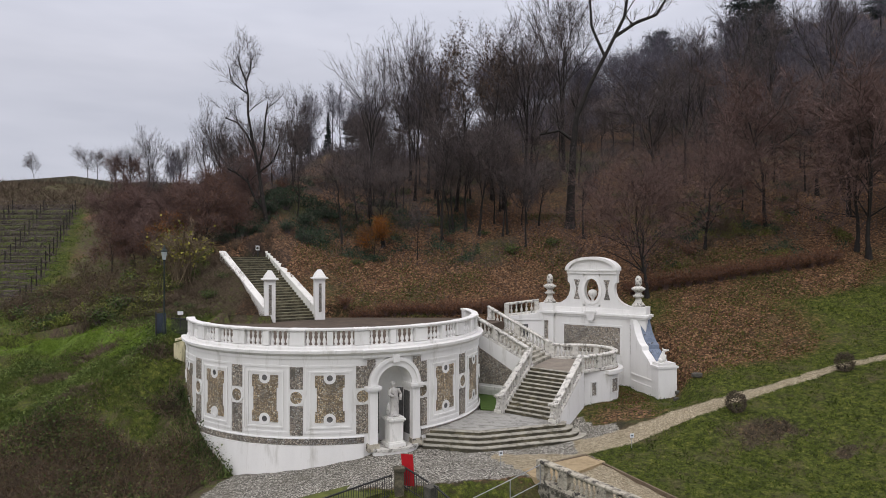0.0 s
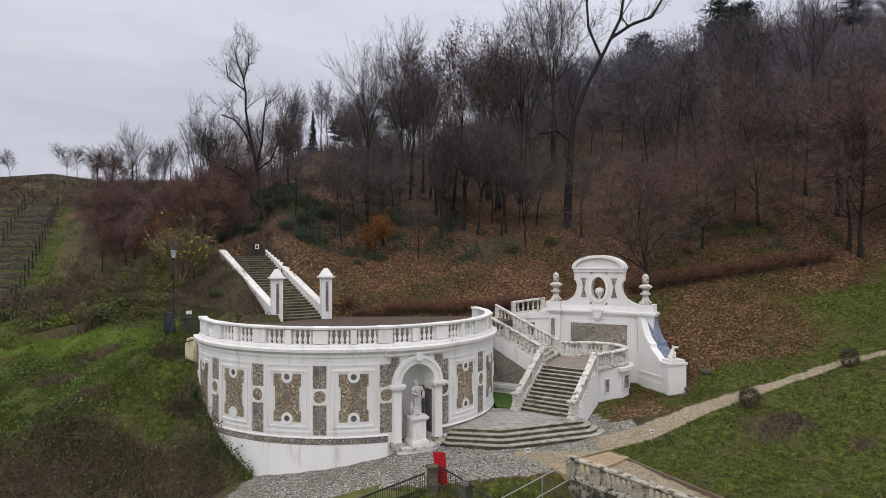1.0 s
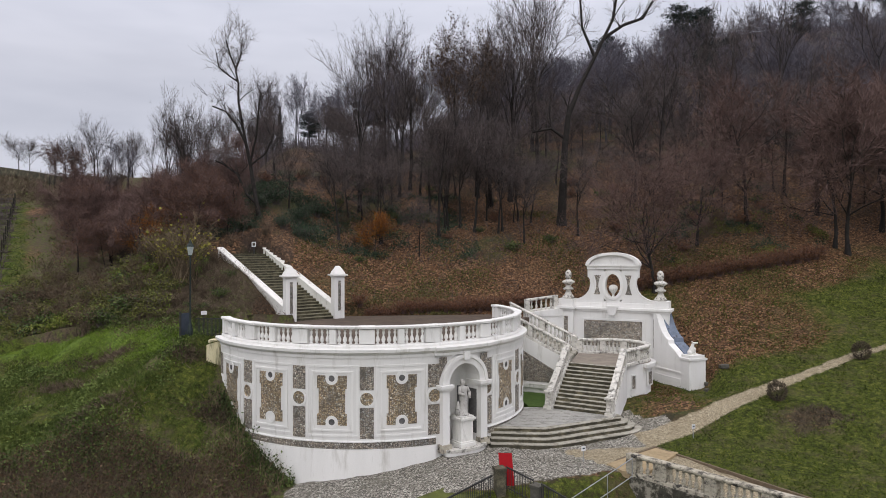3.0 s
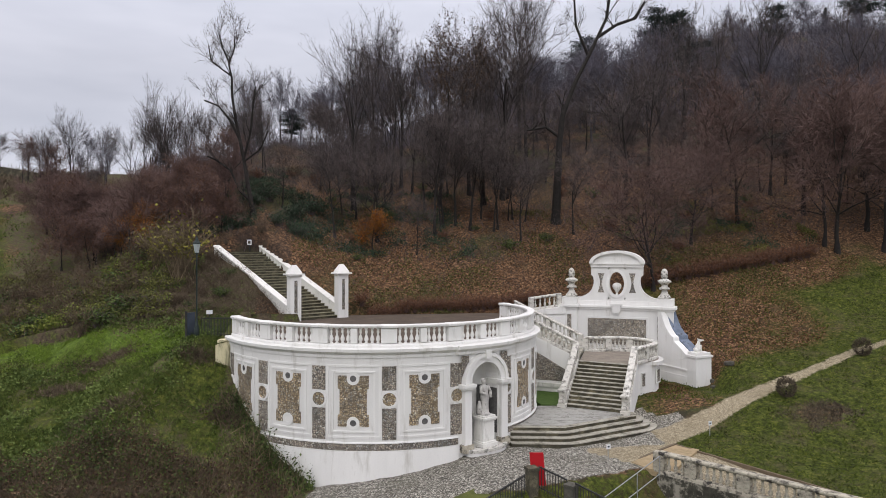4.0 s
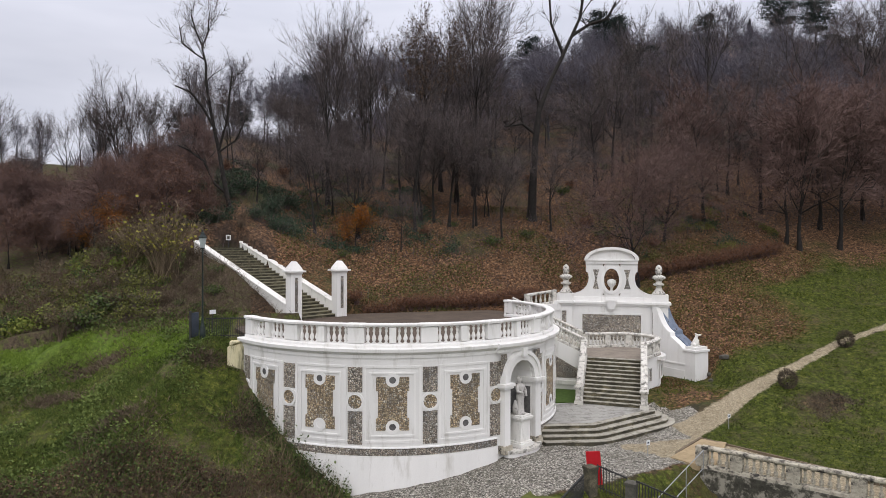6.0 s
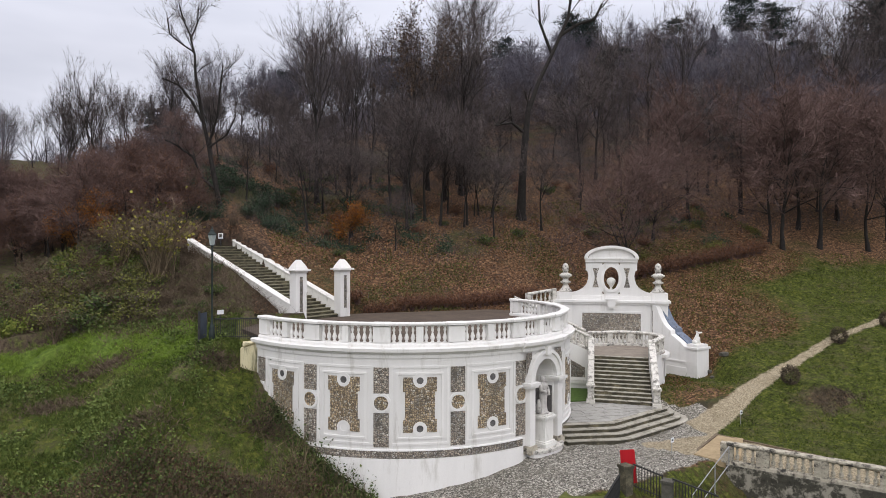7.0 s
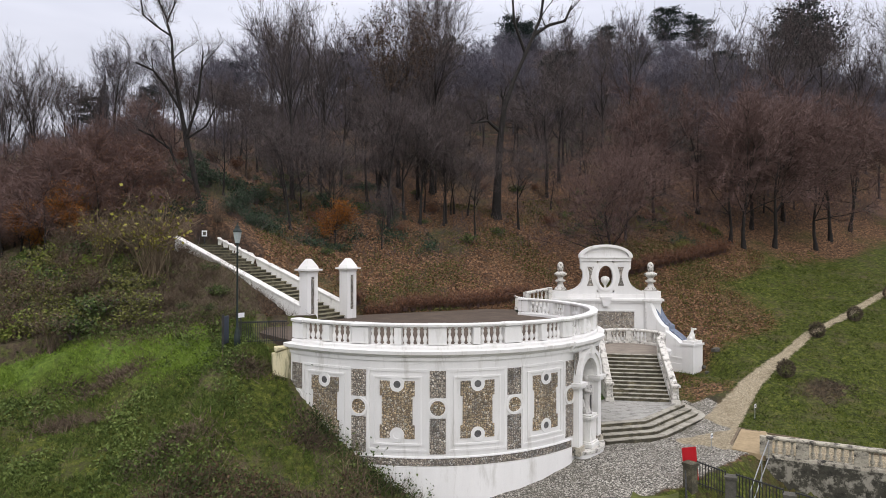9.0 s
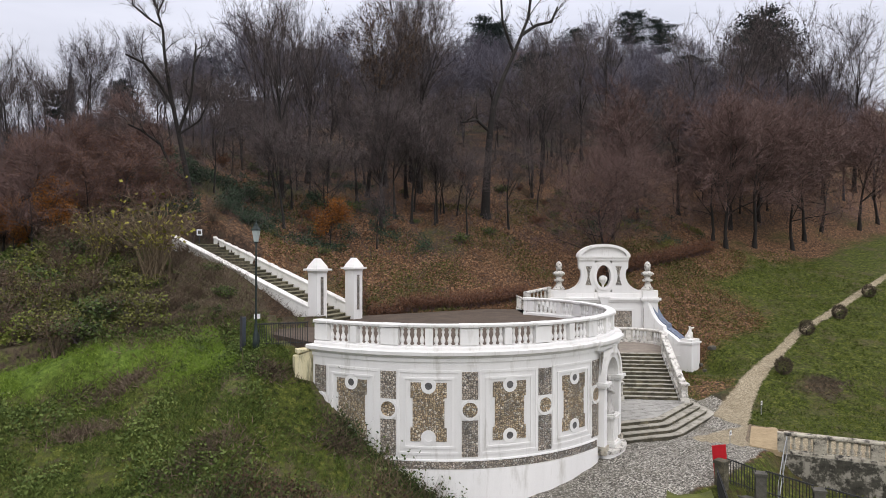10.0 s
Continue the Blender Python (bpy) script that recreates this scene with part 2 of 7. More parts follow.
GRASS_LUSH = island("fresh_grass_blades", [(0.1, (0.075, 0.120, 0.016)), (0.6, (0.170, 0.250, 0.036)), (1.0, (0.28, 0.35, 0.075))])
TWIG_SCRUB = island("dry_scrub_twigs", [(0.1, (0.052, 0.040, 0.029)), (0.6, (0.130, 0.098, 0.070)), (1.0, (0.25, 0.195, 0.14))])
TWIG_BUSH = island("bush_twigs", [(0.1, (0.040, 0.033, 0.024)), (0.6, (0.100, 0.081, 0.057)), (1.0, (0.18, 0.15, 0.10))])
MOSSY_TREAD = noisy("mossy_stair_tread", [(0.25, (0.06, 0.058, 0.036)), (0.65, (0.26, 0.24, 0.16))], scale=3.0, rough=0.9, bump=0.4)
KERB_BROWN = noisy("brown_edging", [(0.25, (0.07, 0.052, 0.036)), (0.65, (0.20, 0.155, 0.105))], scale=3.0, rough=0.9, bump=0.3)
GLASSY = noisy("lamp_glass", [(0.3, (0.30, 0.34, 0.34)), (0.65, (0.45, 0.5, 0.5))], scale=3, rough=0.15, bump=0.0)
BOARD = noisy("white_board", [(0.3, (0.66, 0.67, 0.68)), (0.65, (0.78, 0.78, 0.79))], scale=3, rough=0.5, bump=0.0)
DARKBLUE = noisy("blue_grey_sheet", [(0.3, (0.03, 0.04, 0.055)), (0.65, (0.07, 0.085, 0.11))], scale=2, rough=0.6, bump=0.1)


def ground_material():
    m, n, l, b = nodes_of("ground_cover")
    co = n.new("ShaderNodeTexCoord")
    P = co.outputs["Object"]

    def tex(scale, detail=5.0, rough=0.6):
        t = add(n, "ShaderNodeTexNoise", Scale=scale, Detail=detail, Roughness=rough)
        l.new(P, t.inputs["Vector"])
        return t.outputs["Fac"]

    def mix(fac, a, c):
        x = n.new("ShaderNodeMixRGB")
        for sock, val in ((x.inputs["Fac"], fac), (x.inputs["Color1"], a), (x.inputs["Color2"], c)):
            if isinstance(val, tuple):
                sock.default_value = (*val, 1)
            elif isinstance(val, float):
                sock.default_value = val
            else:
                l.new(val, sock)
        return x.outputs["Color"]

    def colours(fac, stops):
        r = ramp(n, stops)
        l.new(fac, r.inputs["Fac"])
        return r.outputs["Color"]

    def cells(scale):
        v = add(n, "ShaderNodeTexVoronoi", Scale=scale, Randomness=1.0)
        l.new(P, v.inputs["Vector"])
        s = n.new("ShaderNodeSeparateColor")
        l.new(v.outputs["Color"], s.inputs[0])
        return s.outputs[0], v.outputs["Distance"]

    leaf_id, leaf_d = cells(8.0)
    litter = colours(leaf_id, [(0.0, (0.030, 0.020, 0.013)), (0.4, (0.088, 0.050, 0.028)), (0.75, (0.165, 0.092, 0.049)), (1.0, (0.30, 0.18, 0.10))])
    humus = colours(tex(3.5, 10, 0.8), [(0.33, (0.014, 0.011, 0.010)), (0.68, (0.070, 0.051, 0.040))])
    wood = mix(colours(tex(0.22, 6), [(0.38, (0, 0, 0)), (0.58, (0.8, 0.8, 0.8))]), humus, litter)
    moss = colours(tex(6.0), [(0.3, (0.022, 0.034, 0.012)), (0.7, (0.075, 0.095, 0.03))])
    wood = mix(colours(tex(0.16, 6), [(0.50, (0, 0, 0)), (0.66, (0.75, 0.75, 0.75))]), wood, moss)
    grass_f = tex(9.0, 8, 0.8)
    tuft = tex(3.2, 9, 0.8)
    grass = colours(tuft, [(0.36, (0.011, 0.015, 0.004)), (0.47, (0.042, 0.054, 0.010)), (0.55, (0.080, 0.096, 0.016)), (0.66, (0.180, 0.178, 0.046))])
    dry = colours(tex(6.0, 8, 0.75), [(0.32, (0.030, 0.026, 0.015)), (0.7, (0.15, 0.12, 0.065))])
    grass = mix(colours(tex(0.42, 8, 0.75), [(0.50, (0, 0, 0)), (0.66, (0.85, 0.85, 0.85))]), grass, dry)
    lush = colours(tex(5.0, 8, 0.75), [(0.32, (0.034, 0.056, 0.010)), (0.5, (0.090, 0.140, 0.022)), (0.7, (0.18, 0.24, 0.045))])
    peb_id, peb_d = cells(19.0)
    gravel = colours(peb_id, [(0.0, (0.045, 0.042, 0.035)), (0.4, (0.16, 0.151, 0.128)), (0.75, (0.32, 0.302, 0.262)), (1.0, (0.62, 0.59, 0.52))])
    gravel = mix(colours(tex(0.5, 6), [(0.45, (0, 0, 0)), (0.7, (0.5, 0.5, 0.5))]), gravel, (0.13, 0.12, 0.09))
    dust_id, dust_d = cells(20.0)
    dirt = colours(dust_id, [(0.0, (0.17, 0.142, 0.098)), (0.6, (0.35, 0.292, 0.192)), (1.0, (0.55, 0.485, 0.355))])
    dirt = mix(colours(tex(3.0, 9, 0.8), [(0.40, (0, 0, 0)), (0.62, (0.75, 0.75, 0.75))]), dirt, colours(tex(9.0, 6, 0.7), [(0.35, (0.10, 0.080, 0.048)), (0.65, (0.42, 0.36, 0.25))]))
    dirt = mix(colours(tex(0.9, 8, 0.75), [(0.52, (0, 0, 0)), (0.70, (0.6, 0.6, 0.6))]), dirt, (0.11, 0.092, 0.050))
    bare = mix(colours(tex(2.5, 7, 0.7), [(0.47, (0, 0, 0)), (0.58, (1, 1, 1))]), colours(tex(5.0, 8, 0.75), [(0.3, (0.028, 0.022, 0.015)), (0.7, (0.165, 0.125, 0.085))]), colours(tex(7.0), [(0.35, (0.034, 0.043, 0.014)), (0.65, (0.135, 0.15, 0.045))]))
    col = wood
    edge = tex(1.6, 12, 0.85)
    for name, c in (("bare", bare), ("grass", grass), ("lush", lush), ("gravel", gravel), ("dirt", dirt), ("leaves", litter)):
        at = n.new("ShaderNodeAttribute")
        at.attribute_name = name
        s = n.new("ShaderNodeMath")
        s.operation = "ADD"
        l.new(at.outputs["Fac"], s.inputs[0])
        off = n.new("ShaderNodeMath")
        off.operation = "MULTIPLY_ADD"
        off.inputs[1].default_value, off.inputs[2].default_value = 1.5, -0.75
        l.new(edge, off.inputs[0])
        l.new(off.outputs[0], s.inputs[1])
        f = n.new("ShaderNodeMapRange")
        f.inputs["From Min"].default_value, f.inputs["From Max"].default_value = (0.26, 0.66) if name == "leaves" else (0.38, 0.62)
        l.new(s.outputs[0], f.inputs["Value"])
        col = mix(f.outputs["Result"], col, c)
    l.new(col, b.inputs["Base Color"])
    b.inputs["Roughness"].default_value = 0.95
    b.inputs["Specular IOR Level"].default_value = 0.15
    bp = add(n, "ShaderNodeBump", Strength=0.7, Distance=0.08)
    l.new(grass_f, bp.inputs["Height"])
    bp2 = add(n, "ShaderNodeBump", Strength=0.6, Distance=0.05)
    l.new(peb_d, bp2.inputs["Height"])
    l.new(bp.outputs[0], bp2.inputs["Normal"])
    l.new(bp2.outputs[0], b.inputs["Normal"])
    return m


GROUND = ground_material()


# ---- mesh helpers ----
def finish(bm, name, mat, smooth=False):
    me = bpy.data.meshes.new(name)
    bmesh.ops.recalc_face_normals(bm, faces=bm.faces[:])
    bm.to_mesh(me)
    bm.free()
    me.materials.append(mat)
    if smooth:
        for p in me.polygons:
            p.use_smooth = True
    return me


def part(name, bm, mat, parent=None, label="", smooth=False, at=None):
    me = bm if isinstance(bm, bpy.types.Mesh) else finish(bm, name, mat, smooth)
    ob = new(name, me)
    if parent:
        ob.parent = parent
    if at is not None:
        ob.matrix_basis = at
    if label:
        ob["label"] = label
    return ob


def thing(name, label, category, at=None, group="", kind=""):
    ob = new(name)
    ob.empty_display_size = 0.2
    if at is not None:
        ob.matrix_basis = at
    return tagged(ob, label, category, group, kind)


def box(bm, x0, x1, y0, y1, z0, z1, m=None):
    vs = [bm.verts.new((x, y, z)) for z in (z0, z1) for x, y in ((x0, y0), (x1, y0), (x1, y1), (x0, y1))]
    if m is not None:
        for v in vs:
            v.co = m @ v.co
    for f in ((0, 3, 2, 1), (4, 5, 6, 7), (0, 1, 5, 4), (1, 2, 6, 5), (2, 3, 7, 6), (3, 0, 4, 7)):
        bm.faces.new([vs[i] for i in f])
    return vs


def bevelled(bm, w=0.02, seg=1):
    bmesh.ops.bevel(bm, geom=[e for e in bm.edges if e.is_manifold and e.calc_face_angle(0) > 0.6], offset=w, segments=seg, affect="EDGES")
    return bm


def bbox(x0, x1, y0, y1, z0, z1, w=0.02, m=None):
    bm = bmesh.new()
    box(bm, x0, x1, y0, y1, z0, z1, m)
    return bevelled(bm, w) if w else bm


def lathe(bm, profile, n=10, m=None):
    """A turned shape from (radius, height) pairs, closed at both ends."""
    rings = []
    for r, z in profile:
        ring = [bm.verts.new((r * math.cos(2 * math.pi * k / n), r * math.sin(2 * math.pi * k / n), z)) for k in range(n)]
        rings.append(ring)
    for a, c in zip(rings, rings[1:]):
        for k in range(n):
            bm.faces.new((a[k], a[(k + 1) % n], c[(k + 1) % n], c[k]))
    bm.faces.new(rings[0][::-1])
    bm.faces.new(rings[-1])
    if m is not None:
        for ring in rings:
            for v in ring:
                v.co = m @ v.co
    return bm


def prism(bm, outline, z0, z1, m=None):
    """An upright solid over a plan outline."""
    lo = [bm.verts.new((x, y, z0)) for x, y in outline]
    hi = [bm.verts.new((x, y, z1)) for x, y in outline]
    if m is not None:
        for v in lo + hi:
            v.co = m @ v.co
    k = len(outline)
    for i in range(k):
        bm.faces.new((lo[i], lo[(i + 1) % k], hi[(i + 1) % k], hi[i]))
    bm.faces.new(lo[::-1])
    bm.faces.new(hi)
    return bm


def sweep(bm, points, section):
    """A solid with the given section (offset to the left of the way, height) carried along points; ends closed."""
    rings = []
    for i, p in enumerate(points):
        a, c = points[max(i - 1, 0)], points[min(i + 1, len(points) - 1)]
        d = Vector((c[0] - a[0], c[1] - a[1])).normalized()
        side = Vector((-d.y, d.x))
        if 0 < i < len(points) - 1:
            d1 = Vector((p[0] - a[0], p[1] - a[1])).normalized()
            side = side / max(0.5, side.dot(Vector((-d1.y, d1.x))))
        rings.append([bm.verts.new((p[0] + side.x * o, p[1] + side.y * o, p[2] + h)) for o, h in section])
    k = len(section)
    for a, c in zip(rings, rings[1:]):
        for i in range(k):
            bm.faces.new((a[i], a[(i + 1) % k], c[(i + 1) % k], c[i]))
    bm.faces.new(rings[0][::-1])
    bm.faces.new(rings[-1])
    return bm


def pol(r, deg):
    return r * math.cos(radians(deg)), r * math.sin(radians(deg))


def arc_solid(bm, a0, a1, section, step=2.5):
    """A ring sector between two bearings with a section of (radius, height) pairs."""
    n = max(1, int(math.ceil(abs(a1 - a0) / step)))
    rings = []
    for i in range(n + 1):
        a = a0 + (a1 - a0) * i / n
        rings.append([bm.verts.new((*pol(r, a), z)) for r, z in section])
    k = len(section)
    for a, c in zip(rings, rings[1:]):
        for i in range(k):
            bm.faces.new((a[i], a[(i + 1) % k], c[(i + 1) % k], c[i]))
    bm.faces.new(rings[0][::-1])
    bm.faces.new(rings[-1])
    return bm


def rect(r0, r1, z0, z1):
    return [(r0, z0), (r1, z0), (r1, z1), (r0, z1)]


def curved_plate(bm, mid, columns, r0, r1, radius):
    """A plate bent to the drum: columns of (offset along the wall, low, high); pairs at one offset make a step."""
    prev = None
    for s, lo, hi in columns:
        a = mid + math.degrees(s / radius)
        cur = [bm.verts.new((*pol(r, a), z)) for r, z in ((r0, lo), (r1, lo), (r1, hi), (r0, hi))]
        if prev:
            for i in range(4):
                bm.faces.new((prev[i], prev[(i + 1) % 4], cur[(i + 1) % 4], cur[i]))
        else:
            bm.faces.new(cur[::-1])
        prev = cur
    bm.faces.new(prev)
    return bm



# ---- ground ----
BACK_X = (-40.0, 9.5, 11.0, 13.6, 14.6, 20.3)
BACK_Y = (4.4, 4.4, 6.6, 7.4, 7.6, 3.9)
WAY_X = (12.5, 16.5, 20.0, 22.9, 26.5, 30.6, 36.0, 43.5, 52.0, 62.0, 90.0)
WAY_Y = (-8.2, -6.2, -4.75, -3.85, -2.95, -1.75, -1.05, 0.25, 1.6, 3.0, 7.4)


def step01(a, c, x):
    t = np.clip((x - a) / (c - a), 0, 1)
    return t * t * (3 - 2 * t)


def waves(x, y, s):
    return np.sin(x * s + 1.3) * np.cos(y * s * 1.13 + 0.4) + 0.5 * np.sin(x * s * 2.3 - y * s * 1.7)


def fbm(x, y, scale, octaves=3, seed=0):
    """Smooth value noise between 0 and 1 over the plan."""
    table = np.random.default_rng(seed).random((64, 64))
    x, y = np.asarray(x, float) / scale, np.asarray(y, float) / scale
    out, amp, total = np.zeros(np.broadcast(x, y).shape), 1.0, 0.0
    for _ in range(octaves):
        i, j = np.floor(x).astype(int), np.floor(y).astype(int)
        u, v = x - i, y - j
        u, v = u * u * (3 - 2 * u), v * v * (3 - 2 * v)
        a, b = table[j % 64, i % 64], table[j % 64, (i + 1) % 64]
        c, d = table[(j + 1) % 64, i % 64], table[(j + 1) % 64, (i + 1) % 64]
        out = out + amp * ((a + (b - a) * u) * (1 - v) + (c + (d - c) * u) * v)
        total += amp
        x, y, amp = x * 2.03 + 17.3, y * 2.03 + 9.1, amp * 0.5
    return out / total


def ground_z(x, y):
    """Height of the ground: a gravel court, a sloping lawn, a grassy bank on one side and a wooded hill behind."""
    x, y = np.asarray(x, float), np.asarray(y, float)
    court = np.clip(-1.12 + 0.155 * x, -2.0, -0.55)
    lawn = np.maximum(0.76 + 0.143 * (np.minimum(x, 70) - 22.9) + 0.229 * (np.minimum(y, 20) + 5.2), -0.55 + 0.05 * (y + 8.5))
    way = np.interp(x, WAY_X, WAY_Y)
    terrace_foot = step01(way + 0.6, way + 2.4, y)
    lawn = lawn + terrace_foot * (np.minimum(lawn, 0.35 + 0.75 * np.maximum(0, x - 21.3)) - lawn)
    low = court + (lawn - court) * step01(9, 15, x)
    low = low - 1.5 * step01(-13.0, -15.2, y - 0.27 * np.clip(x - 5, 0, 6.5)) * step01(0.35, -0.35, x - 11.0 - (-12.0 - y) * 0.65) * step01(-1.5, -0.5, x)
    far = 0.27 + 0.17 * step01(-15, 25, x) + 0.08 * step01(40, 110, x)
    beyond = far * (np.clip(y - 25, 0, 27) + np.interp(x, (5, 45, 80), (0.42, 0.76, 1.0)) * np.clip(y - 52, 0, 60))
    foot = np.interp(x, (-9, -5.5, -3, 1, 12), (2.6, 4.6, 6.6, 8.0, 8.0))
    mid = 4.64 + 0.5 * np.clip(y - foot, 0, 25 - foot)
    slope = 0.47 * (np.minimum(y, 25) + 2 + 0.25 * np.clip(x - 18, 0, 23) + 0.16 * np.clip(x - 48, 0, 110))
    hill = mid + (slope - mid) * step01(17, 24, x) + beyond
    hill = hill + 0.35 * waves(x, y, 0.16) * step01(10, 24, y)
    back = np.interp(x, BACK_X, BACK_Y)
    w = np.maximum(step01(21.2, 23.0, x), step01(back - 0.25, back + 0.25, y))
    z = low + w * np.maximum(0, hill - low)
    bank = np.minimum(5.1 - 0.25 * (x + 10.4) + 0.72 * (y + 0.7), 0.5 + 0.33 * (y + 6.5) + np.where(x > -16, 0.4, 0.10) * (x + 16))
    bank = np.minimum(bank, 4.5 + 0.17 * np.clip(x + 10.4, -11.2, 0))
    rise = 0.20 + 0.20 * step01(-25, -15, x)
    bank = bank + rise * np.clip(y - 1, 0, 15) + (0.2 + 0.07 * step01(-30, -15, x)) * np.clip(y - 16, 0, 60) + 0.22 * np.clip(y - 36, 0, 26) * step01(-15, -30, x)
    vines = 2.6 + 0.15 * np.clip(y - 1, 0, 13) + 0.335 * np.clip(y - 14, 0, 46)
    bank = bank + (vines - bank) * step01(-22, -30, x) * step01(3, 12, y)
    bank = bank + (0.10 * waves(x, y, 0.55) + 0.75 * (fbm(x, y, 1.9, 3, 21) - 0.5)) * step01(-9.8, -12, x) * step01(26, 16, y)
    bank = np.maximum(bank, low - 0.5 * step01(-5, -9, x))
    side = step01(-8.4, -10.6 - 0.5 * np.clip(y - 12, 0, 12), x) * step01(2, 6, y) + step01(-3.2, -3.9, x) * step01(4.4, 3.6, y)
    side = np.clip(side, 0, 1)
    z = z * (1 - side) + bank * side
    # the cut in which the hill stair climbs
    u = ((x + 3.88) * -0.567 + (y - 5.37) * 0.823) / 10.25
    v = (x + 3.88) * 0.823 + (y - 5.37) * 0.567
    tread = 4.7 + 4.45 * np.clip(u, 0, 1.15) - 0.45
    inside = (np.abs(v) < 1.80) & (u > -0.02) & (u < 1.12)
    z = np.where(inside, np.minimum(z, tread), z)
    court_up = ((x * x + y * y < 8.7**2) & ~((v < -2.0) & (y > 3.6))) | ((u < 0.0) & (v > -2.0) & (x > -8.6) & (x < 9) & (y > 0) & (y < 7.4))
    return np.where(court_up, np.minimum(z, 4.3), z)


def dry_patch(x, y):
    """Worn brown places in the lawn, with ragged edges."""
    p = np.exp(-((x - 23.3) / 2.3) ** 2 - ((y + 7.6) / 1.3) ** 2) + np.exp(-((x - 26.0) / 0.9) ** 2 - ((y + 10.2) / 0.6) ** 2)
    return p * np.clip(2.6 * fbm(x, y, 1.1, 3, 4) - 0.45, 0, 1.3)


def zones(x, y, z):
    way = np.interp(x, WAY_X, WAY_Y)
    half = np.interp(x, (12, 15, 18, 26, 40, 80), (1.1, 1.1, 0.80, 0.42, 0.36, 0.34))
    on_way = (x > 13.6) * step01(half + 0.3, half - 0.3, np.abs(y - way))
    edge = x - (13.9 + (-8.6 - y) * 0.47)
    strip = step01(0.15, -0.15, edge) * step01(-8.3, -8.9, y) * (x - 11.0 - (-12.0 - y) * 0.65 > 0)
    lawn = (y < way - half + 0.2) * step01(-0.1, 0.15, edge) * (x > 13.0)
    slope = (x > 20.6) * (y >= way) * step01(15.5, 10, y - 0.05 * (x - 22))
    court = (y < 4) * (x > -4.1 + 0.25 * (y + 8.3)) * (x < 16.5) * (y > -24) * ((edge < 0) | (y > -8.2))
    sunken = step01(-13.0, -13.3, y - 0.27 * np.clip(x - 5, 0, 6.5)) * (x > -1.2) * (x - 11.0 - (-12.0 - y) * 0.65 < 0)
    bank = step01(-3.5, -4.2, x) * (y < 4) * (x < -3.9 + 0.25 * (y + 8.3))
    lush = bank * step01(-3.2, 1.4, y + 0.50 * np.clip(x + 14.0, -6, 9) + 2.4 * (fbm(x, y, 1.6, 3, 2) - 0.5)) * step01(3.8, 2.0, y - 0.16 * np.clip(-12.5 - x, 0, 10)) * (x < -11.2)
    turf = bank * step01(-8.6, -7.2, y - 0.04 * (x + 12)) * step01(4.5, 3.0, y) * (x < -8.6)
    track = -24.3 - 0.40 * (y - 8)
    field = step01(-22.5, -25, x + 0.45 * (y - 10)) * (y > 4) * step01(47, 44, y)
    lane = (y > 5) * step01(1.5, 0.4, np.abs(x - track + 0.6 * np.sin(y * 0.4))) * step01(47, 43, y)
    knoll = step01(4.5, 2.0, np.abs(x + 41.5)) * step01(3.0, 1.2, np.abs(y - 49.5))
    yard = (x + 0.5 * (y + 4.5) > 15.2) * (x < 21.5) * (y > -4.6) * (y < 4) * (z < 2.0) * (y > way + half - 0.3)
    drift = 0.5 + 0.30 * waves(x, y, 0.30) + 0.10 * waves(x, y, 0.9)
    leaves = slope * np.clip(np.maximum(step01(37, 27, x) * step01(-1.5, 1.5, y), step01(5, 9, y - 0.05 * (x - 25))) * 0.75 * (0.45 + drift), 0, 1)
    leaves = np.maximum(leaves, yard * (0.28 + 0.5 * drift) * step01(21.5, 18.0, x))
    patch = dry_patch(x, y)
    leaves = np.maximum(leaves, lawn * np.clip(0.5 * patch, 0, 0.46))
    leaves = np.maximum(leaves, lane * (0.12 + 0.40 * drift))
    leaves = np.maximum(leaves, (y > 6) * (x > -6) * ((x < 24) | (y > 13)) * step01(46, 25, y) * np.clip(0.25 + 0.7 * drift, 0, 0.85))
    return {
        "bare": np.clip(patch * lawn * 2.0 + bank + (x < -8) * (y > 2) * (y < 14 + 1.5 * np.clip(-14 - x, 0, 30)) * (x > -36) + (x < -20) * (y > 43) * (y < 66), 0, 1),
        "grass": np.clip(np.maximum.reduce([lawn * np.clip(1.0 - 1.0 * patch, 0, 1), slope * 0.9, turf * np.clip(0.18 + 0.95 * fbm(x, y, 1.7, 4, 8), 0, 1), field * 0.80, knoll * 0.9, step01(-19, -23, y) * 0.95, yard * 0.8, sunken * 0.62]), 0, 1),
        "lush": np.maximum(lush * (0.30 + 0.75 * fbm(x, y, 2.3, 3, 6)), np.maximum(knoll * 0.55, field * 0.38)),
        "gravel": np.clip(court * (1 - lawn) * (1 - sunken), 0, 1) * (1 - yard),
        "dirt": np.clip(np.maximum(on_way * (0.66 + 0.25 * drift), strip * 0.95), 0, 1),
        "leaves": np.clip(leaves * (1 - on_way), 0, 1),
    }


def graded(lo, hi, near0, near1, fine, grow):
    mid = list(np.arange(near0, near1 + 1e-6, fine))
    left, s, v = [], fine, near0
    while v > lo:
        s *= grow
        v -= s
        left.append(v)
    right, s, v = [], fine, near1
    while v < hi:
        s *= grow
        v += s
        right.append(v)
    return np.array(left[::-1] + mid + right)


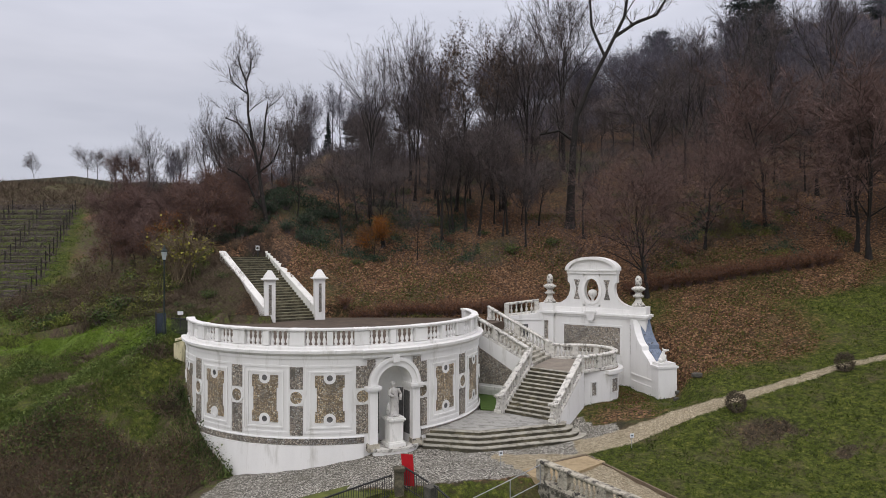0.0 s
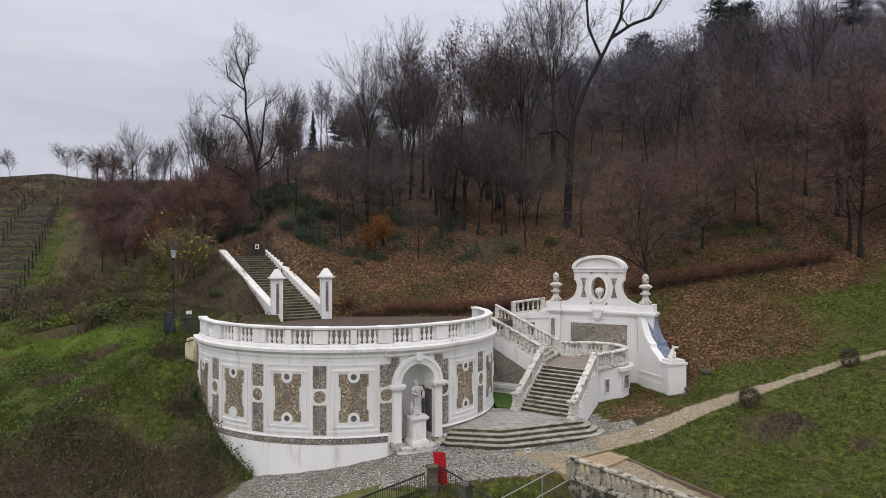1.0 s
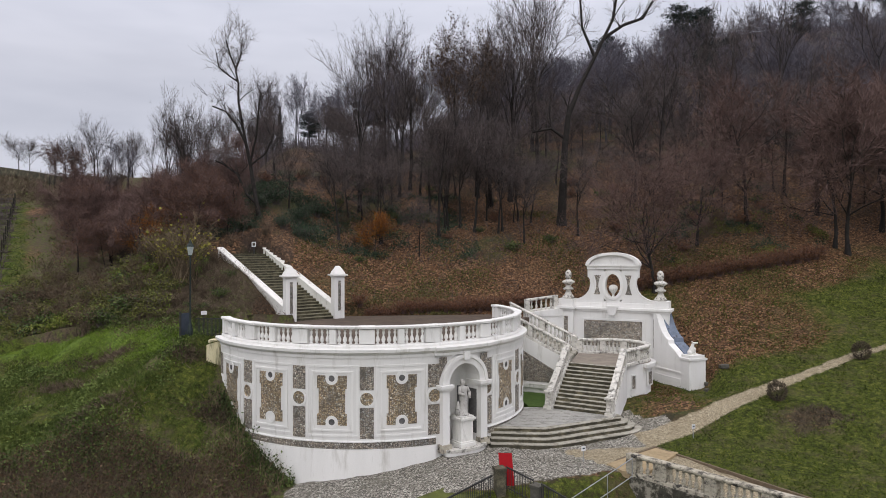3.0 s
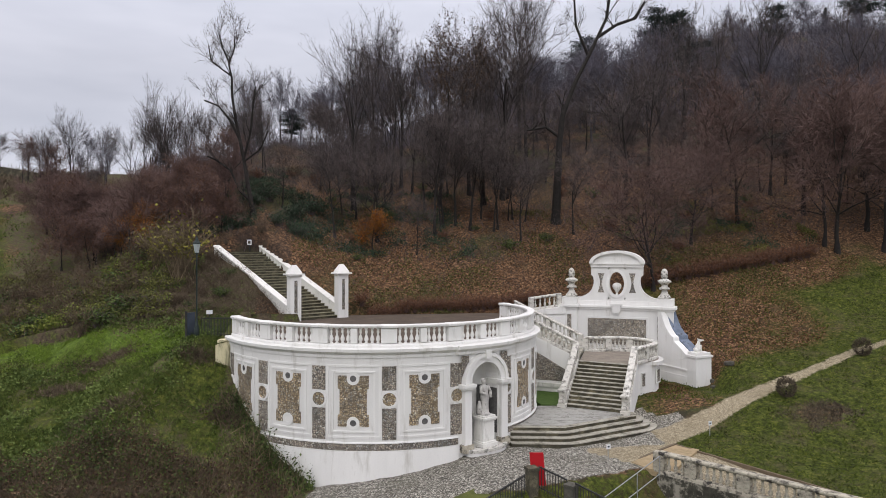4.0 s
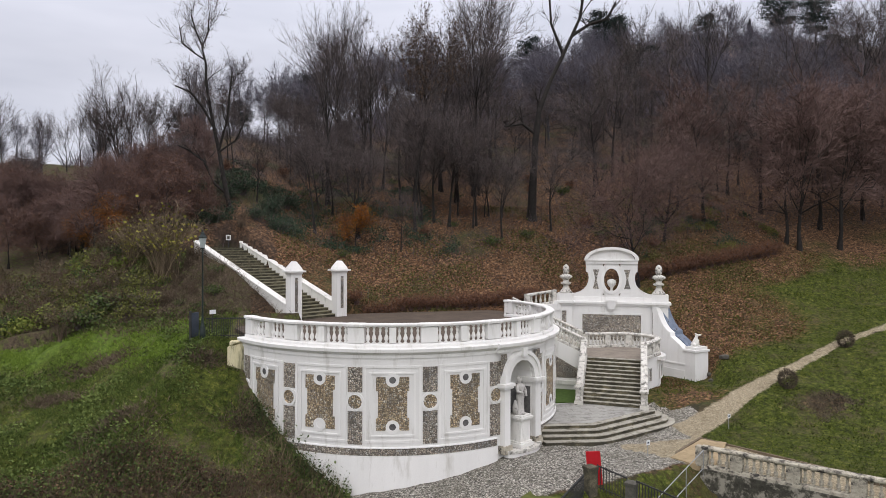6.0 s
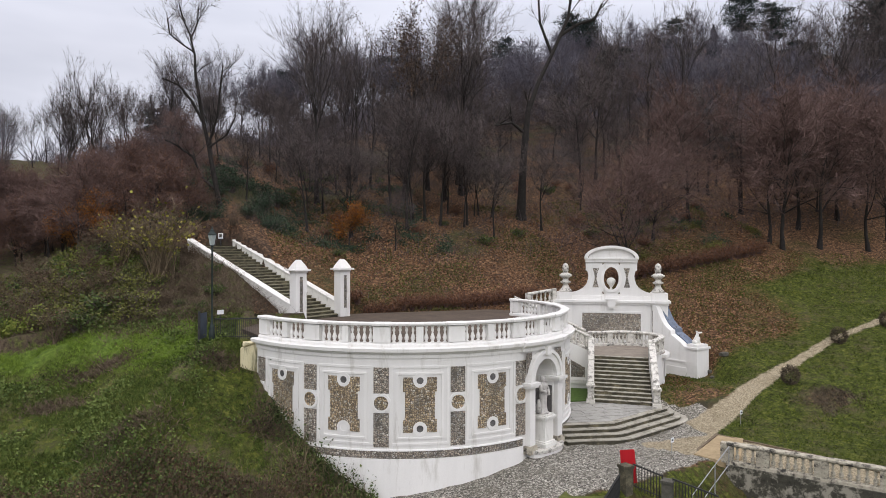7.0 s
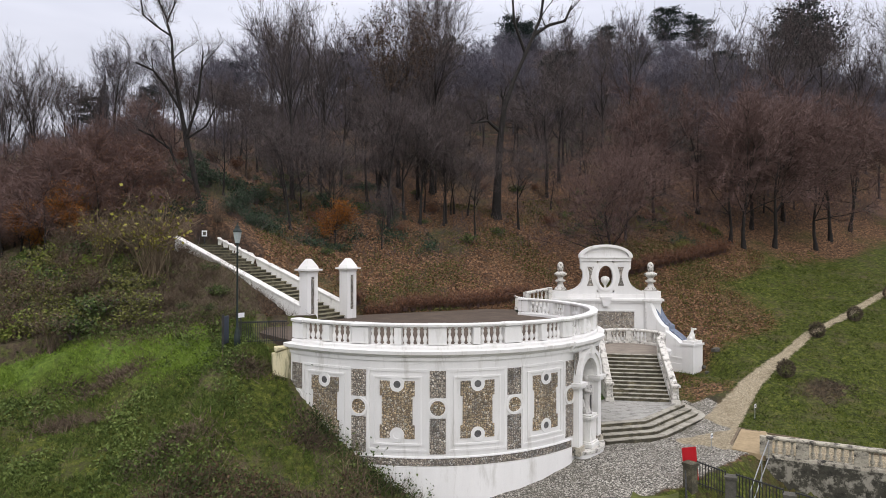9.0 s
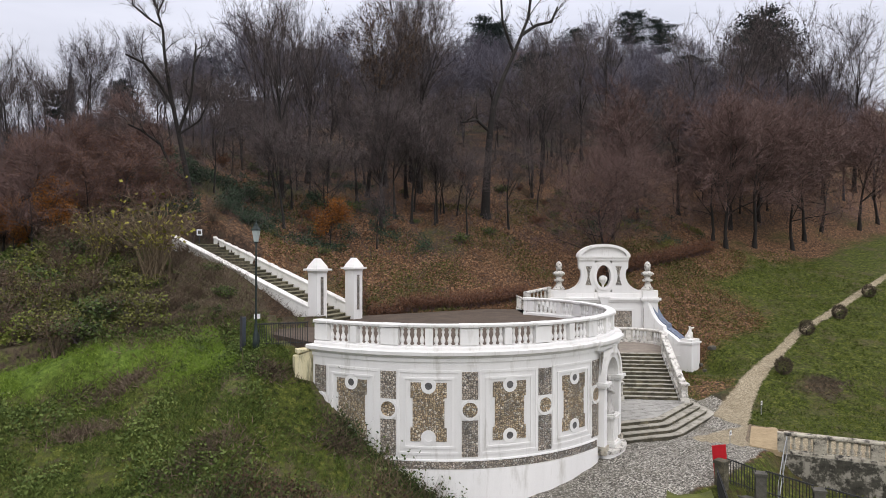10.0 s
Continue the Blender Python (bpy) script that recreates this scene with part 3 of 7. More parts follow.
gx = graded(-1500, 1500, -26, 32, 0.32, 1.08)
gy = graded(-700, 1500, -17, 12, 0.30, 1.07)
GX, GY = np.meshgrid(gx, gy)
GZ = ground_z(GX, GY)
near = (GX > -40) * (GX < 70) * (GY < 70)
GZ = GZ + near * 0.035 * waves(GX, GY, 2.1)
nx, ny = len(gx), len(gy)
verts = np.stack([GX.ravel(), GY.ravel(), GZ.ravel()], 1)
idx = np.arange(nx * ny).reshape(ny, nx)
quads = np.stack([idx[:-1, :-1].ravel(), idx[:-1, 1:].ravel(), idx[1:, 1:].ravel(), idx[1:, :-1].ravel()], 1)
g_mesh = bpy.data.meshes.new("ground")
g_mesh.from_pydata(verts.tolist(), [], quads.tolist())
g_mesh.materials.append(GROUND)
g_mesh.polygons.foreach_set("use_smooth", [True] * len(g_mesh.polygons))
for zone_name, values in zones(GX, GY, GZ).items():
    at = g_mesh.attributes.new(zone_name, "FLOAT", "POINT")
    at.data.foreach_set("value", np.broadcast_to(values, GX.shape).astype(np.float32).ravel())
ground = tagged(new("ground", g_mesh), "gravel court, winter lawns and leaf-strewn wooded hillside", "ground", kind="structure")


def gz(x, y):
    return float(ground_z(x, y))


# ---- the curved terrace ----
RW = 8.93
BAY = 21.42
BAYS = {"a": -147.6, "b": -126.2, "c": -104.8, "d": -83.4, "e": -40.5, "f": -19.1}
ARCH = -62.2
A_LEFT, A_RIGHT = -161.5, 21.0
ARCH_HALF, ARCH_SPRING = 0.95, 2.83
Z_FLOOR, Z_RAIL = 4.70, 5.78
arch_deg = math.degrees((ARCH_HALF + 0.5) / RW)

terrace = thing("wall_terrace", "curved white rendered retaining wall with pebble panels", "wall", kind="structure")
bm = bmesh.new()
arc_solid(bm, A_LEFT, ARCH - arch_deg, rect(RW - 0.8, RW, -2.6, 4.5))
arc_solid(bm, ARCH + arch_deg, A_RIGHT, rect(RW - 0.8, RW, -2.6, 4.5))
part("wall", bm, PLASTER, terrace, smooth=False)
# the wall over and beside the niche opening
bm = bmesh.new()
cols = []
for k in range(33):
    s = -(ARCH_HALF + 0.5) + (2 * ARCH_HALF + 1.0) * k / 32
    lo = ARCH_SPRING + math.sqrt(max(0.0, ARCH_HALF**2 - s * s)) if abs(s) < ARCH_HALF else None
    cols.append((s, lo))
side_l = [(-(ARCH_HALF + 0.5), -2.6, 4.5), (-ARCH_HALF, -2.6, 4.5)]
curved_plate(bm, ARCH, side_l, RW - 0.8, RW, RW)
curved_plate(bm, ARCH, [(-s, lo, hi) for s, lo, hi in side_l[::-1]], RW - 0.8, RW, RW)
curved_plate(bm, ARCH, [(-ARCH_HALF, ARCH_SPRING, 4.5)] + [(s, lo, 4.5) for s, lo in cols if lo] + [(ARCH_HALF, ARCH_SPRING, 4.5)], RW - 0.8, RW, RW)
part("niche_surround", bm, PLASTER, terrace)
# cornice, with its fillets, stepping forward over the niche
CORNICE = [(RW - 0.3, 4.28), (RW + 0.05, 4.28), (RW + 0.05, 4.42), (RW + 0.10, 4.46), (RW + 0.14, 4.52), (RW + 0.24, 4.56), (RW + 0.26, 4.70), (RW + 0.20, 4.73), (RW - 0.3, 4.73)]
bm = bmesh.new()
arc_solid(bm, A_LEFT - 1.2, A_RIGHT + 0.5, CORNICE)
part("cornice", bm, PLASTER, terrace)
bm = bmesh.new()
arc_solid(bm, ARCH - 11.0, ARCH + 11.0, [(r + (0.14 if r > RW else 0), z + 0.003) for r, z in CORNICE])
part("cornice_break", bm, PLASTER, terrace)
# band of pebbles at the foot and the smooth plinth under it
for a0, a1 in ((A_LEFT, ARCH - arch_deg - 1.0), (ARCH + arch_deg + 1.0, A_RIGHT)):
    bm = bmesh.new()
    arc_solid(bm, a0, a1, rect(RW - 0.1, RW + 0.05, 0.0, 0.31))
    part("pebble_band", bm, RUBBLE_GREY, terrace, "band of set pebbles")
    bm = bmesh.new()
    arc_solid(bm, a0, a1, rect(RW - 0.1, RW + 0.09, -2.6, -0.02))
    part("plinth", bm, PLASTER, terrace)
    bm = bmesh.new()
    arc_solid(bm, a0, a1, [(RW - 0.1, 0.315), (RW + 0.07, 0.315), (RW + 0.05, 0.37), (RW - 0.1, 0.40)])
    part("fillet", bm, PLASTER, terrace)


def ring_plate(bm, mid, z, r_in, r_out, d0, d1, n=22, a0=0.0, a1=2 * math.pi):
    """A flat ring (or part of one) standing proud of the drum."""
    whole = abs(a1 - a0 - 2 * math.pi) < 1e-6
    rows = []
    for k in range(n if whole else n + 1):
        t = a0 + (a1 - a0) * k / n
        row = []
        for rr, dd in ((r_in, d0), (r_out, d0), (r_out, d1), (r_in, d1)):
            a = mid + math.degrees(rr * math.cos(t) / RW)
            row.append(bm.verts.new((*pol(dd, a), z + rr * math.sin(t))))
        rows.append(row)
    pairs = list(zip(rows, rows[1:] + rows[:1])) if whole else list(zip(rows, rows[1:]))
    for a, c in pairs:
        for i in range(4):
            bm.faces.new((a[i], a[(i + 1) % 4], c[(i + 1) % 4], c[i]))
    if not whole:
        bm.faces.new(rows[0][::-1])
        bm.faces.new(rows[-1])
    return bm


def disc_plate(bm, mid, z, r, d, n=22):
    ring = [bm.verts.new((*pol(d, mid + math.degrees(r * math.cos(2 * math.pi * k / n) / RW)), z + r * math.sin(2 * math.pi * k / n))) for k in range(n)]
    bm.faces.new(ring)
    return bm


def frame_plate(parent, mid, half, z0, z1, width, r0, r1):
    for lo, hi in ((z0, z0 + width), (z1 - width, z1)):
        bm = bmesh.new()
        curved_plate(bm, mid, [(half * (k / 6 - 1), lo, hi) for k in range(13)], r0, r1, RW)
        part("panel_moulding", bm, PLASTER, parent)
    for s in (-1, 1):
        bm = bmesh.new()
        c = [(s * half, z0 + width, z1 - width), (s * (half - width), z0 + width, z1 - width)]
        curved_plate(bm, mid, sorted(c), r0, r1, RW)
        part("panel_moulding", bm, PLASTER, parent)


def pebble_panel(parent, mid, flip, half=0.73):
    """A pebble panel with stepped sides, bitten by a half round at head and foot that holds a dark disc."""
    z0, z1, bite = 1.10, 3.46, 0.30
    holder = part("pebble_panel", bmesh.new(), RUBBLE, parent)
    cols = []
    cols.append((-half, z1 - 0.62, z1))
    cols.append((-half + 0.09, z1 - 0.62, z1))
    inner = half - 0.09
    n = 24
    for k in range(n + 1):
        s = -inner + 2 * inner * k / n
        d = math.sqrt(max(0.0, bite**2 - s * s))
        cols.append((s, z0 + (d + 0.04 if d else 0), z1 - (d + 0.06 if d else 0)))
    cols.append((inner, z1 - 0.62, z1))
    cols.append((half, z1 - 0.62, z1))
    bm = bmesh.new()
    curved_plate(bm, mid, cols, RW - 0.05, RW + 0.025, RW)
    # wider foot of the panel
    for s in (-1, 1):
        foot = [(s * inner, z0, z0 + 0.55), (s * half, z0, z0 + 0.55)]
        curved_plate(bm, mid, sorted(foot), RW - 0.05, RW + 0.025, RW)
    me = finish(bm, "pebble_panel", RUBBLE)
    holder.data = me
    for zc, a0, dark in ((z1 - 0.14, math.pi, True), (z0 + 0.16, 0.0, flip)):
        bm = bmesh.new()
        ring_plate(bm, mid, zc, 0.15, 0.30, RW, RW + 0.05, 20)
        part("disc_ring", bm, PLASTER, holder, "white plaster ring")
        bm = bmesh.new()
        disc_plate(bm, mid, zc, 0.16, RW + 0.028)
        part("dark_disc" if dark else "plain_disc", bm, DARKHOLE if dark else PLASTER, holder)
    frame_plate(parent, mid, 1.02, 0.82, 3.66, 0.08, RW, RW + 0.045)
    frame_plate(parent, mid, 1.28, 0.55, 3.95, 0.10, RW, RW + 0.03)


def pebble_strip(parent, mid, half=0.33):
    for z0, z1 in ((0.47, 1.93), (2.77, 3.88)):
        bm = bmesh.new()
        curved_plate(bm, mid, [(half * (k / 3 - 1), z0, z1) for k in range(7)], RW - 0.05, RW + 0.02, RW)
        part("pebble_strip", bm, RUBBLE_GREY, parent)
    bm = bmesh.new()
    disc_plate(bm, mid, 2.35, 0.33, RW + 0.02)
    med = part("medallion", bm, RUBBLE, parent, "round pebble medallion")
    bm = bmesh.new()
    ring_plate(bm, mid, 2.35, 0.31, 0.42, RW - 0.02, RW + 0.06, 26)
    part("medallion_ring", bm, PLASTER, med, "white plaster ring")


for key, mid in BAYS.items():
    pebble_panel(terrace, mid, key not in ("a", "b"))
for mid in (BAYS["a"] - BAY / 2, BAYS["a"] + BAY / 2, BAYS["b"] + BAY / 2, BAYS["c"] + BAY / 2, ARCH - BAY / 2, ARCH + BAY / 2, BAYS["e"] + BAY / 2, BAYS["f"] + BAY / 2):
    pebble_strip(terrace, mid)

# the niche
niche = thing("niche", "arched white niche with pilasters in the terrace wall", "niche")
NI = pose(0, 0, 0, 0, 0, ARCH)          # x outwards, y along the wall


def local(bm, m=NI):
    bmesh.ops.transform(bm, matrix=m, verts=bm.verts)
    return bm


bm = bmesh.new()
rows = []
for k in range(15):
    t = math.pi * k / 14
    y, dx = -ARCH_HALF * math.cos(t), 0.55 * math.sin(t)
    rows.append((bm.verts.new((RW - 0.62 - dx, y, -0.3)), bm.verts.new((RW - 0.62 - dx, y, ARCH_SPRING))))
for a, c in zip(rows, rows[1:]):
    bm.faces.new((a[0], c[0], c[1], a[1]))
prev = [r[1] for r in rows]
for j in range(1, 7):
    e = math.pi / 2 * j / 6
    cur = []
    for k in range(15):
        t = math.pi * k / 14
        y, dx = -ARCH_HALF * math.cos(t) * math.cos(e), 0.55 * math.sin(t) * math.cos(e)
        cur.append(bm.verts.new((RW - 0.62 - dx, y, ARCH_SPRING + ARCH_HALF * math.sin(e))))
    for k in range(14):
        bm.faces.new((prev[k], prev[k + 1], cur[k + 1], cur[k]))
    prev = cur
part("niche_shell", local(bm), PLASTER_OLD, niche, smooth=True)
for s in (-1, 1):
    bm = bmesh.new()
    box(bm, RW - 0.15, RW + 0.18, s * 1.18 - 0.21, s * 1.18 + 0.21, -0.05, 2.60)
    part("pilaster", local(bevelled(bm, 0.02)), PLASTER, niche)
    bm = bmesh.new()
    box(bm, RW - 0.2, RW + 0.30, s * 1.2 - 0.33, s * 1.2 + 0.33, 2.60, 2.70)
    box(bm, RW - 0.2, RW + 0.36, s * 1.2 - 0.39, s * 1.2 + 0.39, 2.70, 2.84)
    part("capital", local(bm), PLASTER, niche)
    bm = bmesh.new()
    box(bm, RW - 0.15, RW + 0.26, s * 1.2 - 0.29, s * 1.2 + 0.29, -0.42, -0.05)
    part("pilaster_base", local(bevelled(bm, 0.02)), STONE_DIRTY, niche)
    bm = bmesh.new()
    side_panel = []
    for k in range(7):
        t = math.pi * (0.5 + s * (0.14 + 0.26 * k / 6))
        side_panel.append([bm.verts.new((RW - 0.60 - 0.52 * math.sin(t), -0.93 * math.cos(t), z)) for z in (0.1, 2.45)])
    for a, c in zip(side_panel, side_panel[1:]):
        bm.faces.new((a[0], c[0], c[1], a[1]))
    part("dark_panel", local(bm), DARKHOLE, niche)
    bm = bmesh.new()
    prism(bm, [(r, s * (0.95 * r / RW + dy)) for r, dy in ((RW - 0.70, -0.015), (RW - 0.13, -0.015), (RW - 0.13, 0.02), (RW - 0.70, 0.02))], 0.12, 2.36)
    part("reveal_panel", local(bm), DARKHOLE, niche, "dark slate panel in the reveal")
    bm = bmesh.new()
    prism(bm, [(r, s * (0.95 * r / RW + dy)) for r, dy in ((RW - 0.82, -0.07), (RW - 0.05, -0.07), (RW - 0.05, 0.02), (RW - 0.82, 0.02))], 2.56, 2.80)
    part("impost", local(bm), PLASTER_OLD, niche)
bm = bmesh.new()
for r0, r1, d in ((0.95, 1.34, 0.16), (1.24, 1.41, 0.24)):
    ra = []
    for k in range(25):
        t = math.pi * k / 24
        ra.append([bm.verts.new((x, r * math.cos(t), ARCH_SPRING + 0.02 + r * math.sin(t))) for x, r in ((RW - 0.2, r0), (RW + d, r0), (RW + d, r1), (RW - 0.2, r1))])
    for a, c in zip(ra, ra[1:]):
        for i in range(4):
            bm.faces.new((a[i], a[(i + 1) % 4], c[(i + 1) % 4], c[i]))
    bm.faces.new(ra[0][::-1])
    bm.faces.new(ra[-1])
part("archivolt", local(bm), PLASTER, niche)
for s in (-1, 1):
    bm = bmesh.new()
    tri_pts = [(s * 1.05, 4.2), (s * 1.5, 4.2), (s * 1.5, 3.15)] + [(s * 1.49 * math.cos(t), ARCH_SPRING + 1.49 * math.sin(t)) for t in (0.3, 0.5, 0.7, 0.8)]
    a = [bm.verts.new((RW + 0.04, y, z)) for y, z in tri_pts]
    bm.faces.new(a)
    part("spandrel", local(bm), RUBBLE_GREY, niche)
bm = bmesh.new()
box(bm, RW - 0.15, RW + 0.34, -0.16, 0.16, 4.0, 4.4)
part("keystone", local(bevelled(bm, 0.03)), PLASTER, niche)
bm = bmesh.new()
half_round = [(RW - 0.9, -0.95), (RW + 0.1, -1.25)] + [(RW + 0.1 + 0.58 * math.sin(math.pi * k / 12), -1.25 * math.cos(math.pi * k / 12)) for k in range(1, 12)] + [(RW + 0.1, 1.25), (RW - 0.9, 0.95)]
prism(bm, half_round, -0.9, -0.42)
part("niche_step", local(bevelled(bm, 0.02)), PLASTER, niche)
bm = bmesh.new()
prism(bm, [(x + (0.05 if x > RW else 0), y * 1.03) for x, y in half_round], -0.42, -0.28)
part("niche_sill", local(bevelled(bm, 0.02)), STONE, niche)

pedestal = thing("pedestal", "square moulded pale stone pedestal in the niche", "pedestal", NI @ pose(RW - 0.05, 0, -0.28))
for piece, w, z0, z1 in (("plinth", 0.48, 0, 0.16), ("base_moulding", 0.43, 0.16, 0.24), ("die", 0.36, 0.24, 1.22), ("neck_moulding", 0.41, 1.22, 1.30), ("cap", 0.47, 1.30, 1.40), ("top_slab", 0.40, 1.40, 1.48)):
    part(piece, bbox(-w, w, -w, w, z0, z1, 0.015), PLASTER_OLD, pedestal)


def statue_mesh():
    """A standing draped figure as one plain turned and bent shape."""
    bm = bmesh.new()
    prof = [(0.30, 0.0), (0.30, 0.06), (0.24, 0.08), (0.22, 0.35), (0.20, 0.6), (0.24, 0.85), (0.20, 1.05), (0.25, 1.28), (0.22, 1.40), (0.09, 1.46), (0.08, 1.52), (0.12, 1.58), (0.125, 1.68), (0.07, 1.77)]
    lathe(bm, prof, 14)
    for v in bm.verts:
        if 0.1 < v.co.z < 1.45:
            v.co.x *= 0.72
            k = math.atan2(v.co.y, v.co.x)
            f = 1 + 0.10 * math.sin(5 * k + 4 * v.co.z)
            v.co.x, v.co.y = v.co.x * f, v.co.y * f
        v.co.y += 0.05 * math.sin(v.co.z * 2.4)
    for s, pts in ((1, [(0.02, 0.24, 1.36), (0.06, 0.36, 1.1), (0.16, 0.30, 0.86)]), (-1, [(0.02, -0.20, 1.36), (0.10, -0.30, 1.12), (0.26, -0.12, 1.05)])):
        for p, q in zip(pts, pts[1:]):
            p, q = Vector(p), Vector(q)
            d = (q - p).to_track_quat("Z", "Y").to_matrix().to_4x4()
            lathe(bm, [(0.075, -0.03), (0.07, (q - p).length + 0.03)], 8, Matrix.Translation(p) @ d)
    lathe(bm, [(0.16, 0.0), (0.13, 0.3), (0.05, 0.62)], 8, pose(-0.05, -0.26, 0.06))
    return bm


st = part("statue", statue_mesh(), STATUE, None, smooth=True, at=NI @ pose(RW - 0.05, 0, 1.20))
tagged(st, "weathered grey stone statue standing on a pedestal", "statue")

# terrace floor
bm = bmesh.new()
outline = [pol(RW - 0.35, A_LEFT + (A_RIGHT - A_LEFT) * k / 60) for k in range(61)] + [(9.8, 3.2), (11.0, 5.0), (10.0, 6.2), (8.5, 7.6), (-7.5, 7.6), (-9.2, 3.5)]
prism(bm, outline, 4.2, Z_FLOOR)
tagged(part("floor_terrace", bm, noisy("terrace_gravel", [(0.3, (0.040, 0.030, 0.023)), (0.65, (0.110, 0.082, 0.060))], scale=1.2, fine=30, bump=0.3)), "beaten brown gravel floor of the terrace", "floor", kind="structure")

# ---- balustrades ----
BAL_PROFILE = [(0.080, 0.0), (0.080, 0.06), (0.046, 0.08), (0.088, 0.15), (0.100, 0.22), (0.072, 0.32), (0.040, 0.39), (0.044, 0.45), (0.066, 0.51), (0.056, 0.57), (0.040, 0.61), (0.078, 0.64), (0.078, 0.70)]


def baluster_mesh(name, mat, h):
    bm = bmesh.new()
    lathe(bm, [(r, z * h / 0.70) for r, z in BAL_PROFILE], 10)
    return finish(bm, name, mat, True)


BAL_WHITE = baluster_mesh("baluster", PLASTER, 0.76)
BAL_STONE = baluster_mesh("baluster", STONE, 0.66)
BAL_DARK = baluster_mesh("baluster", STONE_DIRTY, 0.66)

RB = 8.66
rail_top = thing("terrace_balustrade", "white rendered stone balustrade round the curved terrace", "balustrade")
bm = bmesh.new()
arc_solid(bm, A_LEFT, A_RIGHT, [(RB - 0.22, 4.70), (RB + 0.22, 4.70), (RB + 0.22, 4.83), (RB + 0.17, 4.90), (RB - 0.17, 4.90), (RB - 0.22, 4.83)])
part("balustrade_plinth", bm, PLASTER, rail_top)
bm = bmesh.new()
arc_solid(bm, A_LEFT, A_RIGHT, [(RB - 0.16, 5.645), (RB + 0.16, 5.645), (RB + 0.20, 5.68), (RB + 0.21, 5.75), (RB + 0.19, 5.78), (RB - 0.19, 5.78), (RB - 0.21, 5.75), (RB - 0.20, 5.68)])
part("handrail", bm, PLASTER, rail_top)
wide = math.degrees(0.37 / RB)
slim = math.degrees(0.15 / RB)
centres = sorted(list(BAYS.values()) + [ARCH])
posts = [(c, slim) for c in centres] + [(c - BAY / 2, wide) for c in centres] + [(centres[-1] + BAY / 2, wide), (centres[-1] + BAY, slim), (A_RIGHT - wide, wide)]
posts = sorted(posts)
posts[0] = (A_LEFT + wide, wide)
for c, half in posts:
    bm = bmesh.new()
    arc_solid(bm, c - half, c + half, rect(RB - 0.17, RB + 0.18, 4.93, 5.62))
    part("pier", bm, PLASTER, rail_top)
    if half == wide:
        bm = bmesh.new()
        arc_solid(bm, c - half * 1.06, c + half * 1.06, [(RB - 0.24, 5.655), (RB + 0.25, 5.655), (RB + 0.26, 5.755), (RB + 0.21, 5.79), (RB - 0.21, 5.79), (RB - 0.24, 5.755)])
        part("pier_cap", bm, PLASTER, rail_top)
for (c0, h0), (c1, h1) in zip(posts, posts[1:]):
    gap = (c1 - h1) - (c0 + h0)
    n = int(round(math.radians(gap) * RB / 0.30))
    for k in range(n):
        a = c0 + h0 + gap * (k + 0.5) / n
        part("baluster", BAL_WHITE, None, rail_top, at=Matrix.Translation((*pol(RB, a), 4.89)))


def straight_balustrade(name, label, p0, p1, mat, balmesh, h=1.0, posts_at=(0.0, 1.0), pier=0.32, spacing=0.30, plinth=0.18, bal_h=0.66, width=0.34):
    """A balustrade from p0 to p1 (foot heights included), level or raking: plinth, piers, balusters, handrail."""
    th = thing(name, label, "balustrade")
    p0, p1 = Vector(p0), Vector(p1)
    d = p1 - p0
    hw = width / 2
    bm = bmesh.new()
    sweep(bm, [p0, p1], [(-hw, 0), (hw, 0), (hw, plinth - 0.04), (hw - 0.04, plinth), (-hw + 0.04, plinth), (-hw, plinth - 0.04)])
    part("balustrade_plinth", bm, mat, th)
    bm = bmesh.new()
    b, t = plinth + bal_h, h
    sweep(bm, [p0, p1], [(-hw + 0.03, b - 0.01), (hw - 0.03, b - 0.01), (hw + 0.02, b + 0.05), (hw + 0.02, t - 0.04), (hw - 0.03, t), (-hw + 0.03, t), (-hw - 0.02, t - 0.04), (-hw - 0.02, b + 0.05)])
    part("handrail", bm, mat, th)
    flat = Vector((d.x, d.y))
    run = flat.length
    turn = math.degrees(math.atan2(d.y, d.x))
    ps = sorted(posts_at)
    for u in ps:
        q = p0 + d * u
        bm = bmesh.new()
        box(bm, -pier / 2, pier / 2, -hw + 0.01, hw - 0.01, plinth - 0.10, b + 0.12)
        part("pier", bevelled(bm, 0.015), mat, th, at=pose(q.x, q.y, q.z, 0, 0, turn))
    for u0, u1 in zip(ps, ps[1:]):
        length = (u1 - u0) * run - pier
        n = max(1, int(round(length / spacing)))
        for k in range(n):
            q = p0 + d * (u0 + (pier / 2 + length * (k + 0.5) / n) / run)
            part("baluster", balmesh, None, th, at=Matrix.Translation((q.x, q.y, q.z + plinth - 0.02)))
    return th


# ---- the steps: platform, lower flight, landing, upper flight ----
Z_PLAT, Z_LAND = 0.20, 2.36
FOOT_L, FOOT_R = Vector((10.25, -3.05)), Vector((12.75, -5.05))
UP = Vector((0.56, 0.83)).normalized()
ACROSS = (FOOT_R - FOOT_L).normalized()


